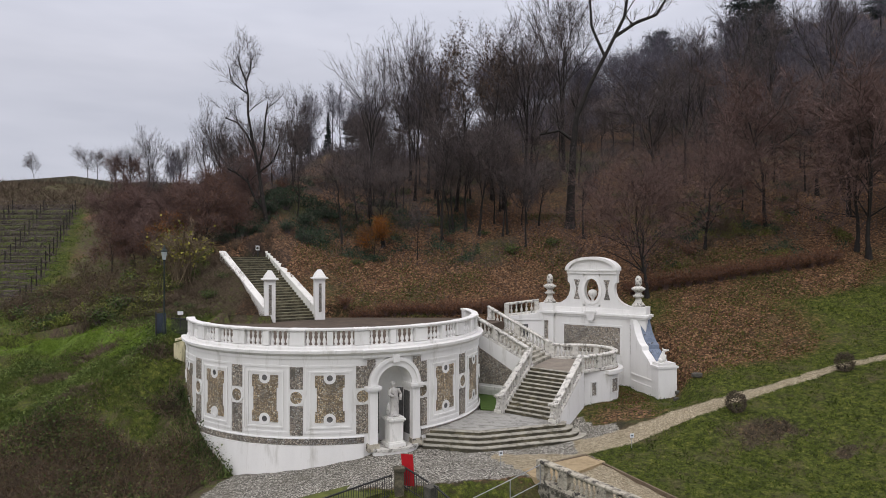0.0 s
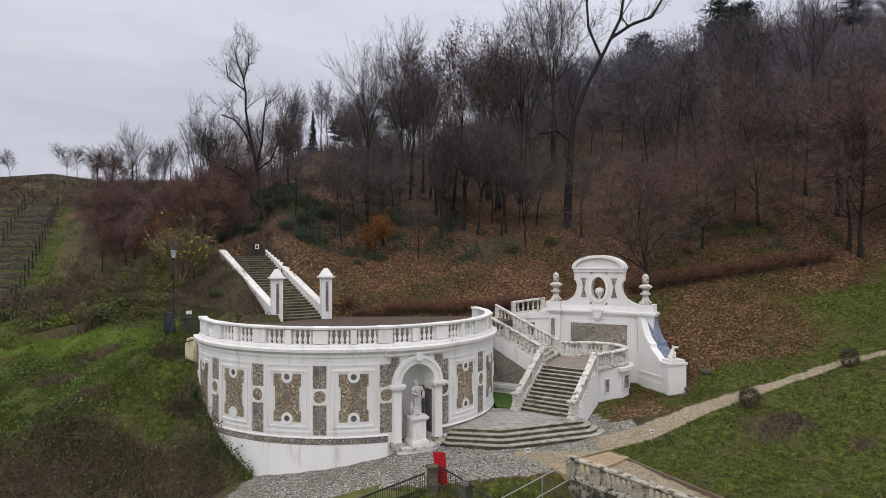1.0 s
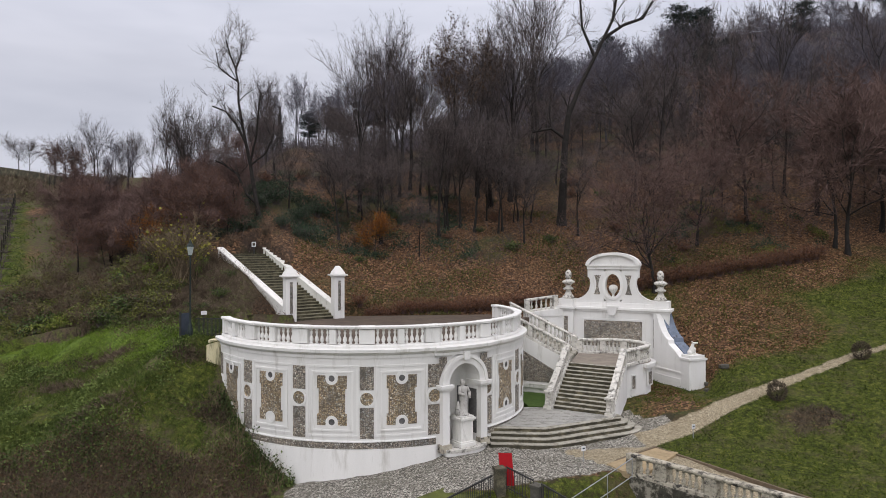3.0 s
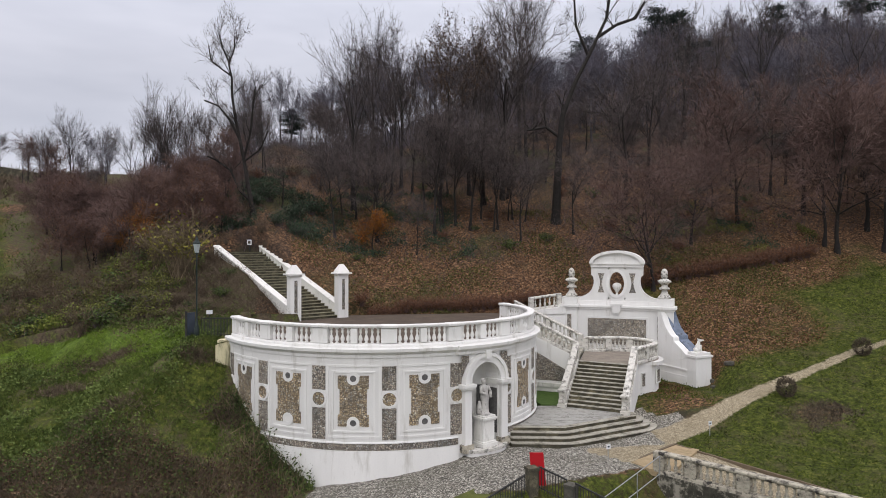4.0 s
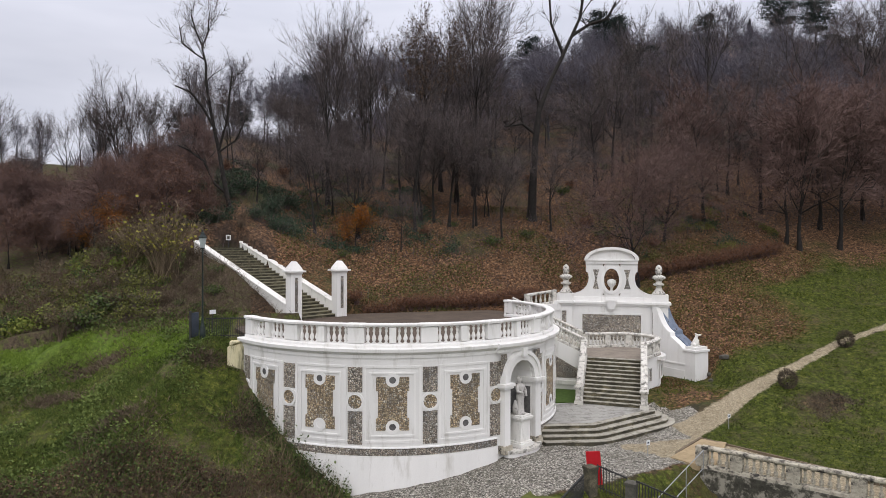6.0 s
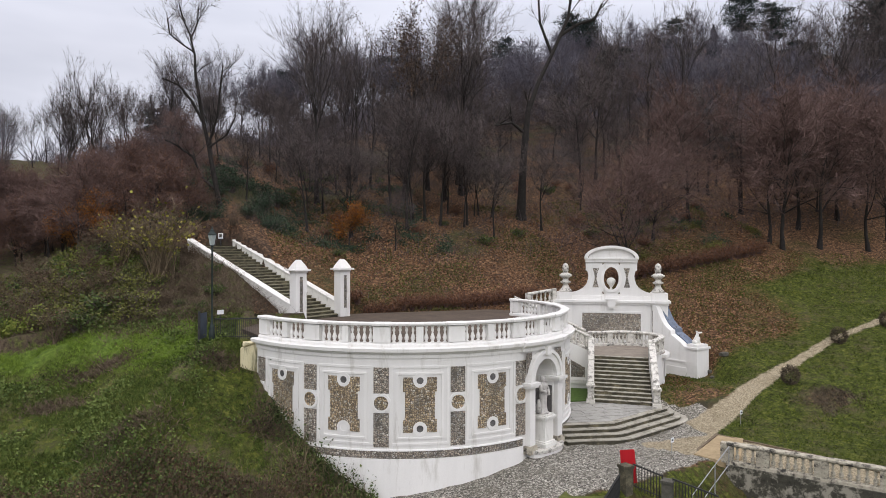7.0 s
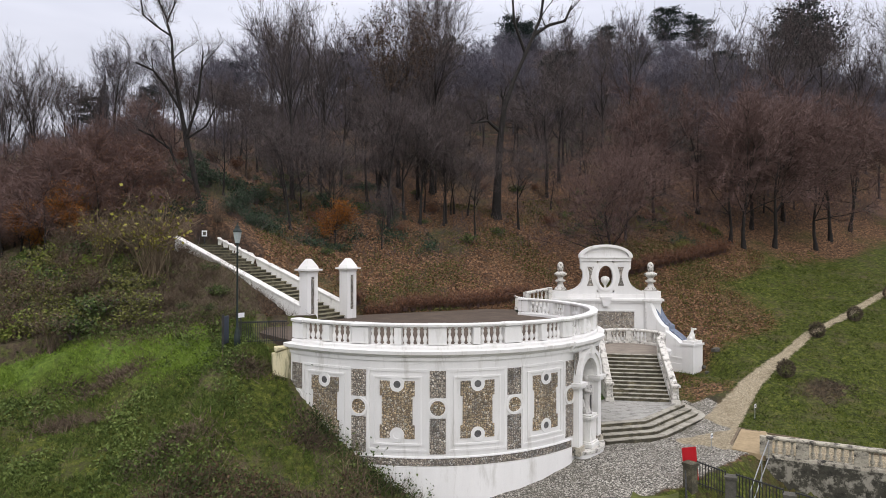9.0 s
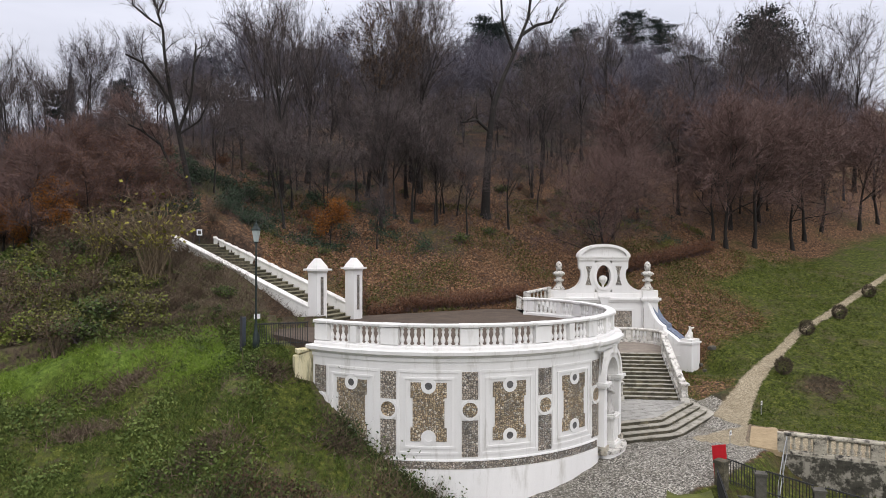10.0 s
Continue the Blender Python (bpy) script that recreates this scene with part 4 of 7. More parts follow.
def offset_outline(pts, d, rounding=0.0):
    """Moves an open plan line outwards (to the right of its way) by d, with the corners rounded."""
    out = []
    for i, p in enumerate(pts):
        p = Vector(p)
        dirs = []
        if i:
            dirs.append((p - Vector(pts[i - 1])).normalized())
        if i < len(pts) - 1:
            dirs.append((Vector(pts[i + 1]) - p).normalized())
        ns = [Vector((q.y, -q.x)) for q in dirs]
        if len(ns) == 2 and d < 0:
            q = (ns[0] + ns[1]).normalized()
            out.append((p.x + q.x * d, p.y + q.y * d))
        elif len(ns) == 2:
            a0, a1 = math.atan2(ns[0].y, ns[0].x), math.atan2(ns[1].y, ns[1].x)
            while a1 - a0 > math.pi:
                a1 -= 2 * math.pi
            while a0 - a1 > math.pi:
                a1 += 2 * math.pi
            for k in range(7):
                a = a0 + (a1 - a0) * k / 6
                out.append((p.x + (d + rounding) * math.cos(a) - rounding * math.cos((a0 + a1) / 2), p.y + (d + rounding) * math.sin(a) - rounding * math.sin((a0 + a1) / 2)))
        else:
            out.append((p.x + ns[0].x * d, p.y + ns[0].y * d))
    return out


platform = thing("platform_steps", "low stone platform with three worn curved steps", "steps")
FRONT = [(5.85, -6.65), (8.55, -7.25), (13.30, -5.57), (13.5, -5.0)]
for k in range(4):
    z1 = Z_PLAT - 0.185 * k
    line = offset_outline(FRONT, 0.02 + 0.34 * k, 0.15 + 0.28 * k)
    back = [(13.3, -4.6), (11.6, -3.7), (10.3, -2.7), (8.5, -2.4), (5.6, -6.3)]
    bm = bmesh.new()
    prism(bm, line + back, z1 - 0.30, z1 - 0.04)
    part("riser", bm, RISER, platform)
    bm = bmesh.new()
    prism(bm, offset_outline(FRONT, 0.06 + 0.34 * k, 0.15 + 0.28 * k) + back, z1 - 0.04, z1 - (0.0 if k else 0.012))
    part("tread", bevelled(bm, 0.012), TREAD, platform)
bm = bmesh.new()
prism(bm, offset_outline(FRONT[:3], -0.30) + [(13.2, -5.1), (11.6, -3.7), (10.3, -2.7), (8.6, -2.5), (5.8, -6.3)], Z_PLAT - 0.012, Z_PLAT)
part("paving", bm, PAVE, platform)

lower = thing("lower_stairs", "weathered stone flight between balustrades", "stairs")
N_LOW, RUN_LOW = 12, 3.62
rise = (Z_LAND - Z_PLAT) / N_LOW
for k in range(N_LOW):
    a = FOOT_L + UP * (RUN_LOW * k / N_LOW)
    c = FOOT_R + UP * (RUN_LOW * k / N_LOW)
    deep = UP * (RUN_LOW / N_LOW + 0.05)
    z = Z_PLAT + rise * (k + 1)
    bm = bmesh.new()
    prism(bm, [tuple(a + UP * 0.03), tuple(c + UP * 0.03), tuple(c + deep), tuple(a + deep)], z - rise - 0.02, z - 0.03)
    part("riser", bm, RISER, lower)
    bm = bmesh.new()
    prism(bm, [tuple(a), tuple(c), tuple(c + deep), tuple(a + deep)], z - 0.03, z)
    part("tread", bevelled(bm, 0.012), TREAD, lower)

TOP_L, TOP_R = FOOT_L + UP * RUN_LOW, FOOT_R + UP * RUN_LOW
DRUM_C, DRUM_R = Vector((15.6, 1.1)), 2.35
landing = thing("stair_landing", "rounded white landing drum with small pebble windows", "landing")
arc_pts = [(DRUM_C.x + DRUM_R * math.cos(radians(a)), DRUM_C.y + DRUM_R * math.sin(radians(a))) for a in range(-62, 100, 6)]
land_outline = [tuple(TOP_L), tuple(TOP_R + UP * 0.05)] + arc_pts + [(14.2, 3.7)]
bm = bmesh.new()
prism(bm, land_outline, -0.8, Z_LAND - 0.06)
part("landing_body", bm, PLASTER, landing)
bm = bmesh.new()
prism(bm, land_outline, Z_LAND - 0.06, Z_LAND)
part("landing_floor", bm, TERRACOTTA, landing)
bm = bmesh.new()
sweep(bm, [(*p, Z_LAND - 0.28) for p in arc_pts], [(-0.3, 0), (0.08, 0), (0.10, 0.12), (0.06, 0.2), (-0.3, 0.2)][::-1])
part("landing_cornice", bm, PLASTER, landing)


# raking side walls of the lower flight
def side_wall(name, a, c, z0, za, zc, thick, mat, parent):
    """An upright wall slab from a to c whose top climbs from za to zc."""
    a, c = Vector(a), Vector(c)
    d = (c - a).normalized()
    s = Vector((-d.y, d.x)) * thick / 2
    bm = bmesh.new()
    pts = [(a + s, z0), (a - s, z0), (c - s, z0), (c + s, z0), (a + s, za), (a - s, za), (c - s, zc), (c + s, zc)]
    vs = [bm.verts.new((p.x, p.y, z)) for p, z in pts]
    for f in ((0, 3, 2, 1), (4, 5, 6, 7), (0, 1, 5, 4), (1, 2, 6, 5), (2, 3, 7, 6), (3, 0, 4, 7)):
        bm.faces.new([vs[i] for i in f])
    return part(name, bm, mat, parent)


L0, L1 = FOOT_L - ACROSS * 0.2, TOP_L - ACROSS * 0.2
R0, R1 = FOOT_R + ACROSS * 0.2, TOP_R + ACROSS * 0.2
side_wall("string_wall", L0, L1, -0.8, Z_PLAT + 0.12, Z_LAND + 0.12, 0.36, PLASTER_OLD, lower)
side_wall("string_wall", R0, R1, -0.8, Z_PLAT + 0.12, Z_LAND + 0.12, 0.36, PLASTER, lower)
straight_balustrade("stair_balustrade", "weathered pale stone balustrade beside the lower flight", (L0.x, L0.y, Z_PLAT + 0.1), (L1.x, L1.y, Z_LAND + 0.1), STONE, BAL_STONE, posts_at=(0.06, 0.52, 0.97), spacing=0.27)
straight_balustrade("stair_balustrade", "weathered pale stone balustrade beside the lower flight", (R0.x, R0.y, Z_PLAT + 0.1), (R1.x, R1.y, Z_LAND + 0.1), STONE, BAL_STONE, posts_at=(0.06, 0.52, 0.97), spacing=0.27)


def scroll_newel(p, turn, z):
    """The carved scroll newel at the foot of a stair balustrade."""
    th = thing("scroll_newel", "carved scroll newel of weathered pale stone", "newel", pose(p[0], p[1], z, 0, 0, turn))
    bm = bmesh.new()
    box(bm, -0.28, 0.22, -0.24, 0.24, 0, 0.22)
    part("newel_base", bevelled(bm, 0.02), STONE, th)
    bm = bmesh.new()
    prof = [(-0.20, 0.22), (-0.24, 0.34), (-0.16, 0.48), (-0.10, 0.66), (-0.14, 0.84), (-0.22, 0.96), (0.18, 0.96), (0.18, 0.22)]
    lo = [bm.verts.new((x, -0.18, z)) for x, z in prof]
    hi = [bm.verts.new((x, 0.18, z)) for x, z in prof]
    for i in range(len(prof)):
        j = (i + 1) % len(prof)
        bm.faces.new((lo[i], lo[j], hi[j], hi[i]))
    bm.faces.new(lo[::-1])
    bm.faces.new(hi)
    part("newel_scroll", bevelled(bm, 0.03), STONE, th)
    bm = bmesh.new()
    box(bm, -0.30, 0.24, -0.24, 0.24, 0.96, 1.08)
    part("newel_cap", bevelled(bm, 0.03), STONE, th)
    return th


up_turn = math.degrees(math.atan2(UP.y, UP.x))
scroll_newel(L0 - UP * 0.18, up_turn, Z_PLAT - 0.02)
scroll_newel(R0 - UP * 0.18, up_turn, Z_PLAT - 0.02)

# curved balustrade of the landing
lb = thing("landing_balustrade", "weathered pale stone balustrade curving round the landing", "balustrade")
ring = [(TOP_R.x + ACROSS.x * 0.2, TOP_R.y + ACROSS.y * 0.2)] + [(DRUM_C.x + (DRUM_R - 0.2) * math.cos(radians(a)), DRUM_C.y + (DRUM_R - 0.2) * math.sin(radians(a))) for a in range(-50, 112, 6)] + [(14.15, 3.55)]
for nm, sec in (("balustrade_plinth", [(-0.17, 0), (0.17, 0), (0.17, 0.14), (0.13, 0.18), (-0.13, 0.18), (-0.17, 0.14)]), ("handrail", [(-0.14, 0.83), (0.14, 0.83), (0.19, 0.89), (0.19, 0.96), (0.14, 1.0), (-0.14, 1.0), (-0.19, 0.96), (-0.19, 0.89)])):
    bm = bmesh.new()
    sweep(bm, [(*p, Z_LAND) for p in ring], sec)
    part(nm, bm, STONE, lb)
total = 0.0
marks = [0.0]
for p, q in zip(ring, ring[1:]):
    total += (Vector(q) - Vector(p)).length
    marks.append(total)


def along(d):
    for i in range(len(ring) - 1):
        if marks[i + 1] >= d:
            f = (d - marks[i]) / (marks[i + 1] - marks[i])
            return Vector(ring[i]).lerp(Vector(ring[i + 1]), f), math.degrees(math.atan2(ring[i + 1][1] - ring[i][1], ring[i + 1][0] - ring[i][0]))
    return Vector(ring[-1]), 0.0


n_seg = 6
for k in range(n_seg + 1):
    p, a = along(total * k / n_seg)
    bm = bmesh.new()
    box(bm, -0.19, 0.19, -0.15, 0.15, 0.1, 0.9)
    part("pier", bm, STONE, lb, at=pose(p.x, p.y, Z_LAND, 0, 0, a))
for k in range(n_seg):
    for j in range(5):
        p, a = along(total * (k + (j + 1.0) / 6) / n_seg)
        part("baluster", BAL_STONE, None, lb, at=Matrix.Translation((p.x, p.y, Z_LAND + 0.17)))
# windows of the drum
flat = (TOP_R + UP * 0.05).lerp(Vector(arc_pts[0]), 0.56)
for m, w in ((pose(flat.x, flat.y, 1.25, 0, 0, -61) @ pose(0.03, 0, 0), 0.17), (pose(DRUM_C.x, DRUM_C.y, 0, 0, 0, -42) @ pose(DRUM_R + 0.05, 0, 1.32), 0.36)):
    bm = bmesh.new()
    box(bm, -0.05, 0.0, -w, w, -0.40, 0.40)
    part("pebble_window", bm, RUBBLE_GREY, landing, at=m)
    bm = bmesh.new()
    for y0, y1, z0, z1 in ((-w - 0.08, -w, -0.48, 0.48), (w, w + 0.08, -0.48, 0.48), (-w, w, 0.40, 0.48), (-w, w, -0.48, -0.40)):
        box(bm, -0.05, 0.03, y0, y1, z0, z1)
    part("window_surround", bm, PLASTER, landing, at=m)

# upper flight to the terrace
U0, U1 = Vector((12.30, 0.15)), Vector((8.05, 2.95))
B0, B1 = Vector((14.05, 3.65)), Vector((9.95, 6.35))
upper = thing("upper_stairs", "stone flight climbing from the landing to the terrace", "stairs")
N_UP = 14
rise_u = (Z_FLOOR - Z_LAND) / N_UP
for k in range(N_UP):
    a, c = U0.lerp(U1, k / N_UP), B0.lerp(B1, k / N_UP)
    a2, c2 = U0.lerp(U1, (k + 1.15) / N_UP), B0.lerp(B1, (k + 1.15) / N_UP)
    bm = bmesh.new()
    prism(bm, [tuple(a), tuple(a2), tuple(c2), tuple(c)], Z_LAND + rise_u * k - 0.05, Z_LAND + rise_u * (k + 1))
    part("step", bm, TREAD, upper)
side_wall("front_wall", U0, U1, -0.8, Z_LAND + 0.10, Z_FLOOR + 0.10, 0.40, PLASTER, upper)
side_wall("back_wall", B0, B1, -0.8, Z_LAND + 0.10, Z_FLOOR + 0.10, 0.40, PLASTER, upper)
straight_balustrade("stair_balustrade", "weathered pale stone balustrade of the upper flight", (U0.x, U0.y, Z_LAND + 0.1), (U1.x, U1.y, Z_FLOOR + 0.1), STONE, BAL_STONE, posts_at=(0.04, 0.5, 0.96), spacing=0.27)
straight_balustrade("stair_balustrade", "weathered pale stone balustrade of the upper flight", (B0.x, B0.y, Z_LAND + 0.1), (B1.x, B1.y, Z_FLOOR + 0.0), STONE, BAL_STONE, posts_at=(0.04, 0.5, 0.96), spacing=0.27)
# pebble triangle in the front wall
wd = (U1 - U0).normalized()
wn2 = Vector((-wd.y, wd.x))
if wn2.y > 0:
    wn2 = -wn2
bm = bmesh.new()
vs = []
for s, z in ((0.5, 0.95), (4.6, 0.95), (4.6, 3.75), (2.9, 2.85), (0.5, 1.55)):
    p = U0 + wd * s + wn2 * 0.215
    vs.append(bm.verts.new((p.x, p.y, z)))
bm.faces.new(vs)
part("pebble_panel", bm, RUBBLE_GREY, upper)
bm = bmesh.new()
c0, c1 = U0 + wd * 0.0 + wn2 * 0.22, U0 + wd * 4.9 + wn2 * 0.22
sweep(bm, [(c0.x, c0.y, 0.55), (c1.x, c1.y, 0.55)], [(-0.1, 0), (0.1, 0), (0.1, 0.25), (-0.1, 0.25)])
part("wall_base", bm, PLASTER_OLD, upper)
# small lawn between wall and stairs
bm = bmesh.new()
prism(bm, [(8.95, -2.35), (10.25, -2.75), (12.3, 0.0), (8.6, 2.4), (8.9, 0.0)], -0.6, 0.24)
tagged(part("lawn_patch", bm, noisy("short_grass", [(0.3, (0.03, 0.065, 0.012)), (0.65, (0.09, 0.15, 0.03))], scale=4, fine=60, bump=0.6)), "small patch of green grass beside the stairs", "grass", kind="structure")
# ---- the pediment wall behind the landing ----
PM = Vector((17.30, 5.32))
PTURN = math.degrees(math.atan2(-0.541, 0.841))
PED = pose(PM.x, PM.y, 0, 0, 0, PTURN)      # x along the wall, -y towards the court


def slab_yz(bm, outline, y0, y1, m=None):
    """A solid over an upright outline of (along, height) pairs, from y0 to y1."""
    lo = [bm.verts.new((x, y0, z)) for x, z in outline]
    hi = [bm.verts.new((x, y1, z)) for x, z in outline]
    k = len(outline)
    for i in range(k):
        bm.faces.new((lo[i], lo[(i + 1) % k], hi[(i + 1) % k], hi[i]))
    bm.faces.new(lo[::-1])
    bm.faces.new(hi)
    if m is not None:
        for v in lo + hi:
            v.co = m @ v.co
    return bm


def oval_slab(bm, cx, cz, rx, rz, wx, wz, y0, y1, n=32):
    """A rectangle of half sizes wx, wz with an oval hole through it."""
    rows = []
    for k in range(n):
        t = 2 * math.pi * k / n
        c, s = math.cos(t), math.sin(t)
        q = min(wx / abs(c) if abs(c) > 1e-6 else 1e9, wz / abs(s) if abs(s) > 1e-6 else 1e9)
        rows.append([bm.verts.new(p) for p in ((cx + rx * c, y0, cz + rz * s), (cx + q * c, y0, cz + q * s), (cx + q * c, y1, cz + q * s), (cx + rx * c, y1, cz + rz * s))])
    for a, b in zip(rows, rows[1:] + rows[:1]):
        for i in range(4):
            bm.faces.new((a[i], a[(i + 1) % 4], b[(i + 1) % 4], b[i]))
    return bm


pediment = thing("wall_pediment", "white rendered wall crowned by a curved baroque gable", "wall", PED, kind="structure")
bm = bmesh.new()
box(bm, -3.6, 3.6, -0.2, 0.5, -0.5, 5.0)
part("wall", bm, PLASTER, pediment)
for s in (-1, 1):
    bm = bmesh.new()
    box(bm, s * 3.35 - 0.55, s * 3.35 + 0.55, -0.45, 0.6, -0.5, 5.0)
    part("pier", bevelled(bm, 0.02), PLASTER, pediment)
    bm = bmesh.new()
    mid = -3.35 if s < 0 else 2.98
    box(bm, mid - 0.15, mid + 0.15, -0.475, -0.44, 2.6, 4.6)
    part("pebble_strip", bm, RUBBLE_GREY, pediment)
    bm = bmesh.new()
    box(bm, s * 3.35 - 0.62, s * 3.35 + 0.62, -0.54, 0.66, 5.0, 5.15)
    box(bm, s * 3.35 - 0.74, s * 3.35 + 0.74, -0.66, 0.74, 5.15, 5.32)
    box(bm, s * 3.35 - 0.56, s * 3.35 + 0.56, -0.46, 0.6, 5.32, 5.86)
    part("pier_cornice", bevelled(bm, 0.03), PLASTER, pediment)
bm = bmesh.new()
box(bm, -2.8, 2.8, -0.30, 0.55, 5.0, 5.15)
box(bm, -2.8, 2.8, -0.42, 0.62, 5.15, 5.30)
box(bm, -2.85, 2.85, -0.22, 0.5, 5.30, 5.62)
part("cornice", bm, PLASTER, pediment)
bm = bmesh.new()
box(bm, -2.06, 2.06, -0.225, -0.19, 2.5, 4.36)
part("pebble_panel", bm, RUBBLE_GREY, pediment, "large panel of set grey pebbles")
for x0, x1, z0, z1 in ((-2.2, 2.2, 4.36, 4.50), (-2.2, -2.06, 2.4, 4.36), (2.06, 2.2, 2.4, 4.36)):
    bm = bmesh.new()
    box(bm, x0, x1, -0.26, -0.18, z0, z1)
    part("panel_moulding", bm, PLASTER, pediment)
bm = bmesh.new()
slab_yz(bm, [(-0.34, 5.30), (-0.22, 4.78), (0.22, 4.78), (0.34, 5.30)], -0.50, -0.2)
box(bm, -0.42, 0.42, -0.52, -0.2, 5.30, 5.42)
for s in (-0.13, 0, 0.13):
    lathe(bm, [(0.05, 0), (0.05, 0.12)], 6, pose(s, -0.44, 4.68))
part("keystone", bm, PLASTER, pediment)

gable = part("gable", bmesh.new(), PLASTER, pediment)
bm = bmesh.new()
oval_slab(bm, 0, 6.88, 0.54, 0.88, 0.62, 1.14, -0.15, 0.35)
curve_l = [(1.82, 8.05), (1.81, 7.46), (1.70, 7.40), (1.65, 7.26), (1.62, 7.05), (1.65, 6.78), (1.76, 6.46), (1.96, 6.20), (2.26, 6.00), (2.55, 5.88), (2.80, 5.83), (2.80, 5.62), (0.62, 5.62), (0.62, 8.05)]
for s in (-1, 1):
    slab_yz(bm, [(s * x, z) for x, z in curve_l], -0.15, 0.35)
box(bm, -0.62, 0.62, -0.15, 0.35, 5.62, 5.74)
box(bm, -0.62, 0.62, -0.15, 0.35, 8.02, 8.05)
bow = [(1.62 * math.cos(math.pi * k / 16), 8.30 + 0.82 * math.sin(math.pi * k / 16)) for k in range(17)]
slab_yz(bm, [(1.62, 8.05)] + bow + [(-1.62, 8.05)], -0.18, 0.38)
gable.data = finish(bm, "gable", PLASTER)
bm = bmesh.new()
box(bm, -1.90, 1.90, -0.36, 0.52, 8.26, 8.36)
box(bm, -1.84, 1.84, -0.26, 0.46, 8.05, 8.26)
outer = [(1.92 * math.cos(math.pi * k / 18), 8.33 + 0.93 * math.sin(math.pi * k / 18)) for k in range(19)]
inner = [(1.66 * math.cos(math.pi * k / 18), 8.33 + 0.74 * math.sin(math.pi * k / 18)) for k in range(19)]
for k in range(18):
    slab_yz(bm, [outer[k], outer[k + 1], inner[k + 1], inner[k]], -0.42, 0.55)
part("gable_cornice", bm, PLASTER, gable)
bm = bmesh.new()
rows = []
for k in range(36):
    t = 2 * math.pi * k / 36
    rows.append([bm.verts.new((r * math.cos(t), y, 6.88 + q * math.sin(t))) for r, q, y in ((0.53, 0.82, -0.13), (0.53, 0.82, -0.24), (0.73, 1.02, -0.24), (0.73, 1.02, -0.13))])
for a, b in zip(rows, rows[1:] + rows[:1]):
    for i in range(4):
        bm.faces.new((a[i], a[(i + 1) % 4], b[(i + 1) % 4], b[i]))
part("oval_surround", bm, PLASTER, gable)
for s in (-1, 1):
    bm = bmesh.new()
    slab_yz(bm, [(s * (1.10 + dx), z) for dx, z in ((-0.24, 7.62), (0.22, 7.62), (0.10, 7.2), (0.07, 6.9), (0.12, 6.6), (0.24, 6.22), (-0.22, 6.22), (-0.10, 6.6), (-0.06, 6.9), (-0.10, 7.2))], -0.165, -0.14)
    part("hourglass_panel", bm, RUBBLE_GREY, gable)

urn = thing("urn", "small white stone vase in the oval opening", "vase", PED @ pose(0, 0.05, 5.86))
bm = bmesh.new()
lathe(bm, [(0.20, 0), (0.20, 0.14), (0.10, 0.2), (0.08, 0.36), (0.16, 0.5), (0.28, 0.66), (0.33, 0.82), (0.28, 0.98), (0.12, 1.06), (0.02, 1.08)], 14)
part("urn_body", bm, PLASTER_OLD, urn, smooth=True)


def finial(m):
    th = thing("finial", "turned stone finial with rings and an egg top", "finial", m)
    bm = bmesh.new()
    lathe(bm, [(0.46, 0), (0.46, 0.10), (0.40, 0.16), (0.26, 0.34), (0.18, 0.56), (0.20, 0.60)], 14)
    part("finial_foot", bm, STONE, th, smooth=True)
    bm = bmesh.new()
    lathe(bm, [(0.20, 0.60), (0.36, 0.66), (0.38, 0.76), (0.22, 0.84), (0.20, 0.96)], 14)
    part("ring", bm, STONE, th, smooth=True)
    bm = bmesh.new()
    lathe(bm, [(0.20, 0.96), (0.34, 1.10), (0.46, 1.16), (0.47, 1.26), (0.32, 1.34), (0.18, 1.42)], 14)
    part("ring", bm, STONE, th, smooth=True)
    bm = bmesh.new()
    lathe(bm, [(0.15, 1.42), (0.21, 1.52), (0.24, 1.70), (0.22, 1.90), (0.13, 2.06), (0.03, 2.12)], 14)
    part("egg", bm, STONE, th, smooth=True)
    return th


for s in (-1, 1):
    finial(PED @ pose(s * 3.27, 0.0, 5.86))

# upper wing wall with its balustrade, left of the gable
WL, WR = Vector((11.2, 6.9)), Vector((14.0, 7.15))
side = thing("wall_wing", "white rendered wing wall with a small niche", "wall", kind="structure")
side_wall("wing_wall", WL, WR, -0.5, 4.75, 5.08, 0.45, PLASTER, side)
side_wall("wing_cornice", WL, WR, 4.60, 4.86, 5.18, 0.62, PLASTER, side)
# no recess is cut: a flat dark plate gives the niche its shade
bm = bmesh.new()
box(bm, -0.28, 0.28, -0.26, -0.22, 3.4, 4.3)
part("niche_panel", bm, DARKHOLE, side, at=pose(12.6, 7.02, 0, 0, 0, 5))
straight_balustrade("wing_balustrade", "weathered pale stone balustrade on the wing wall", (WL.x, WL.y, 4.84), (WR.x - 0.3, WR.y, 5.12), STONE, BAL_STONE, posts_at=(0.06, 0.94), spacing=0.36)

# curved side wing with slate coping, running forward from the right pier
wing = thing("wall_buttress", "white curved buttress wall with blue-grey slate coping", "wall", kind="structure")
W0, W1 = Vector((20.05, 3.2)), Vector((20.62, 0.60))
bm = bmesh.new()
prof = [(0.0, 4.98), (0.18, 4.55), (0.38, 4.15), (0.62, 3.80), (0.92, 3.52), (1.22, 3.36), (1.26, 3.10), (1.7, 2.85), (2.1, 2.58), (2.45, 2.3), (2.6, 2.1)]
dW = (W1 - W0).normalized()
sW = Vector((-dW.y, dW.x))
WM = Matrix(((dW.x, sW.x, 0, W0.x), (dW.y, sW.y, 0, W0.y), (0, 0, 1, 0), (0, 0, 0, 1)))
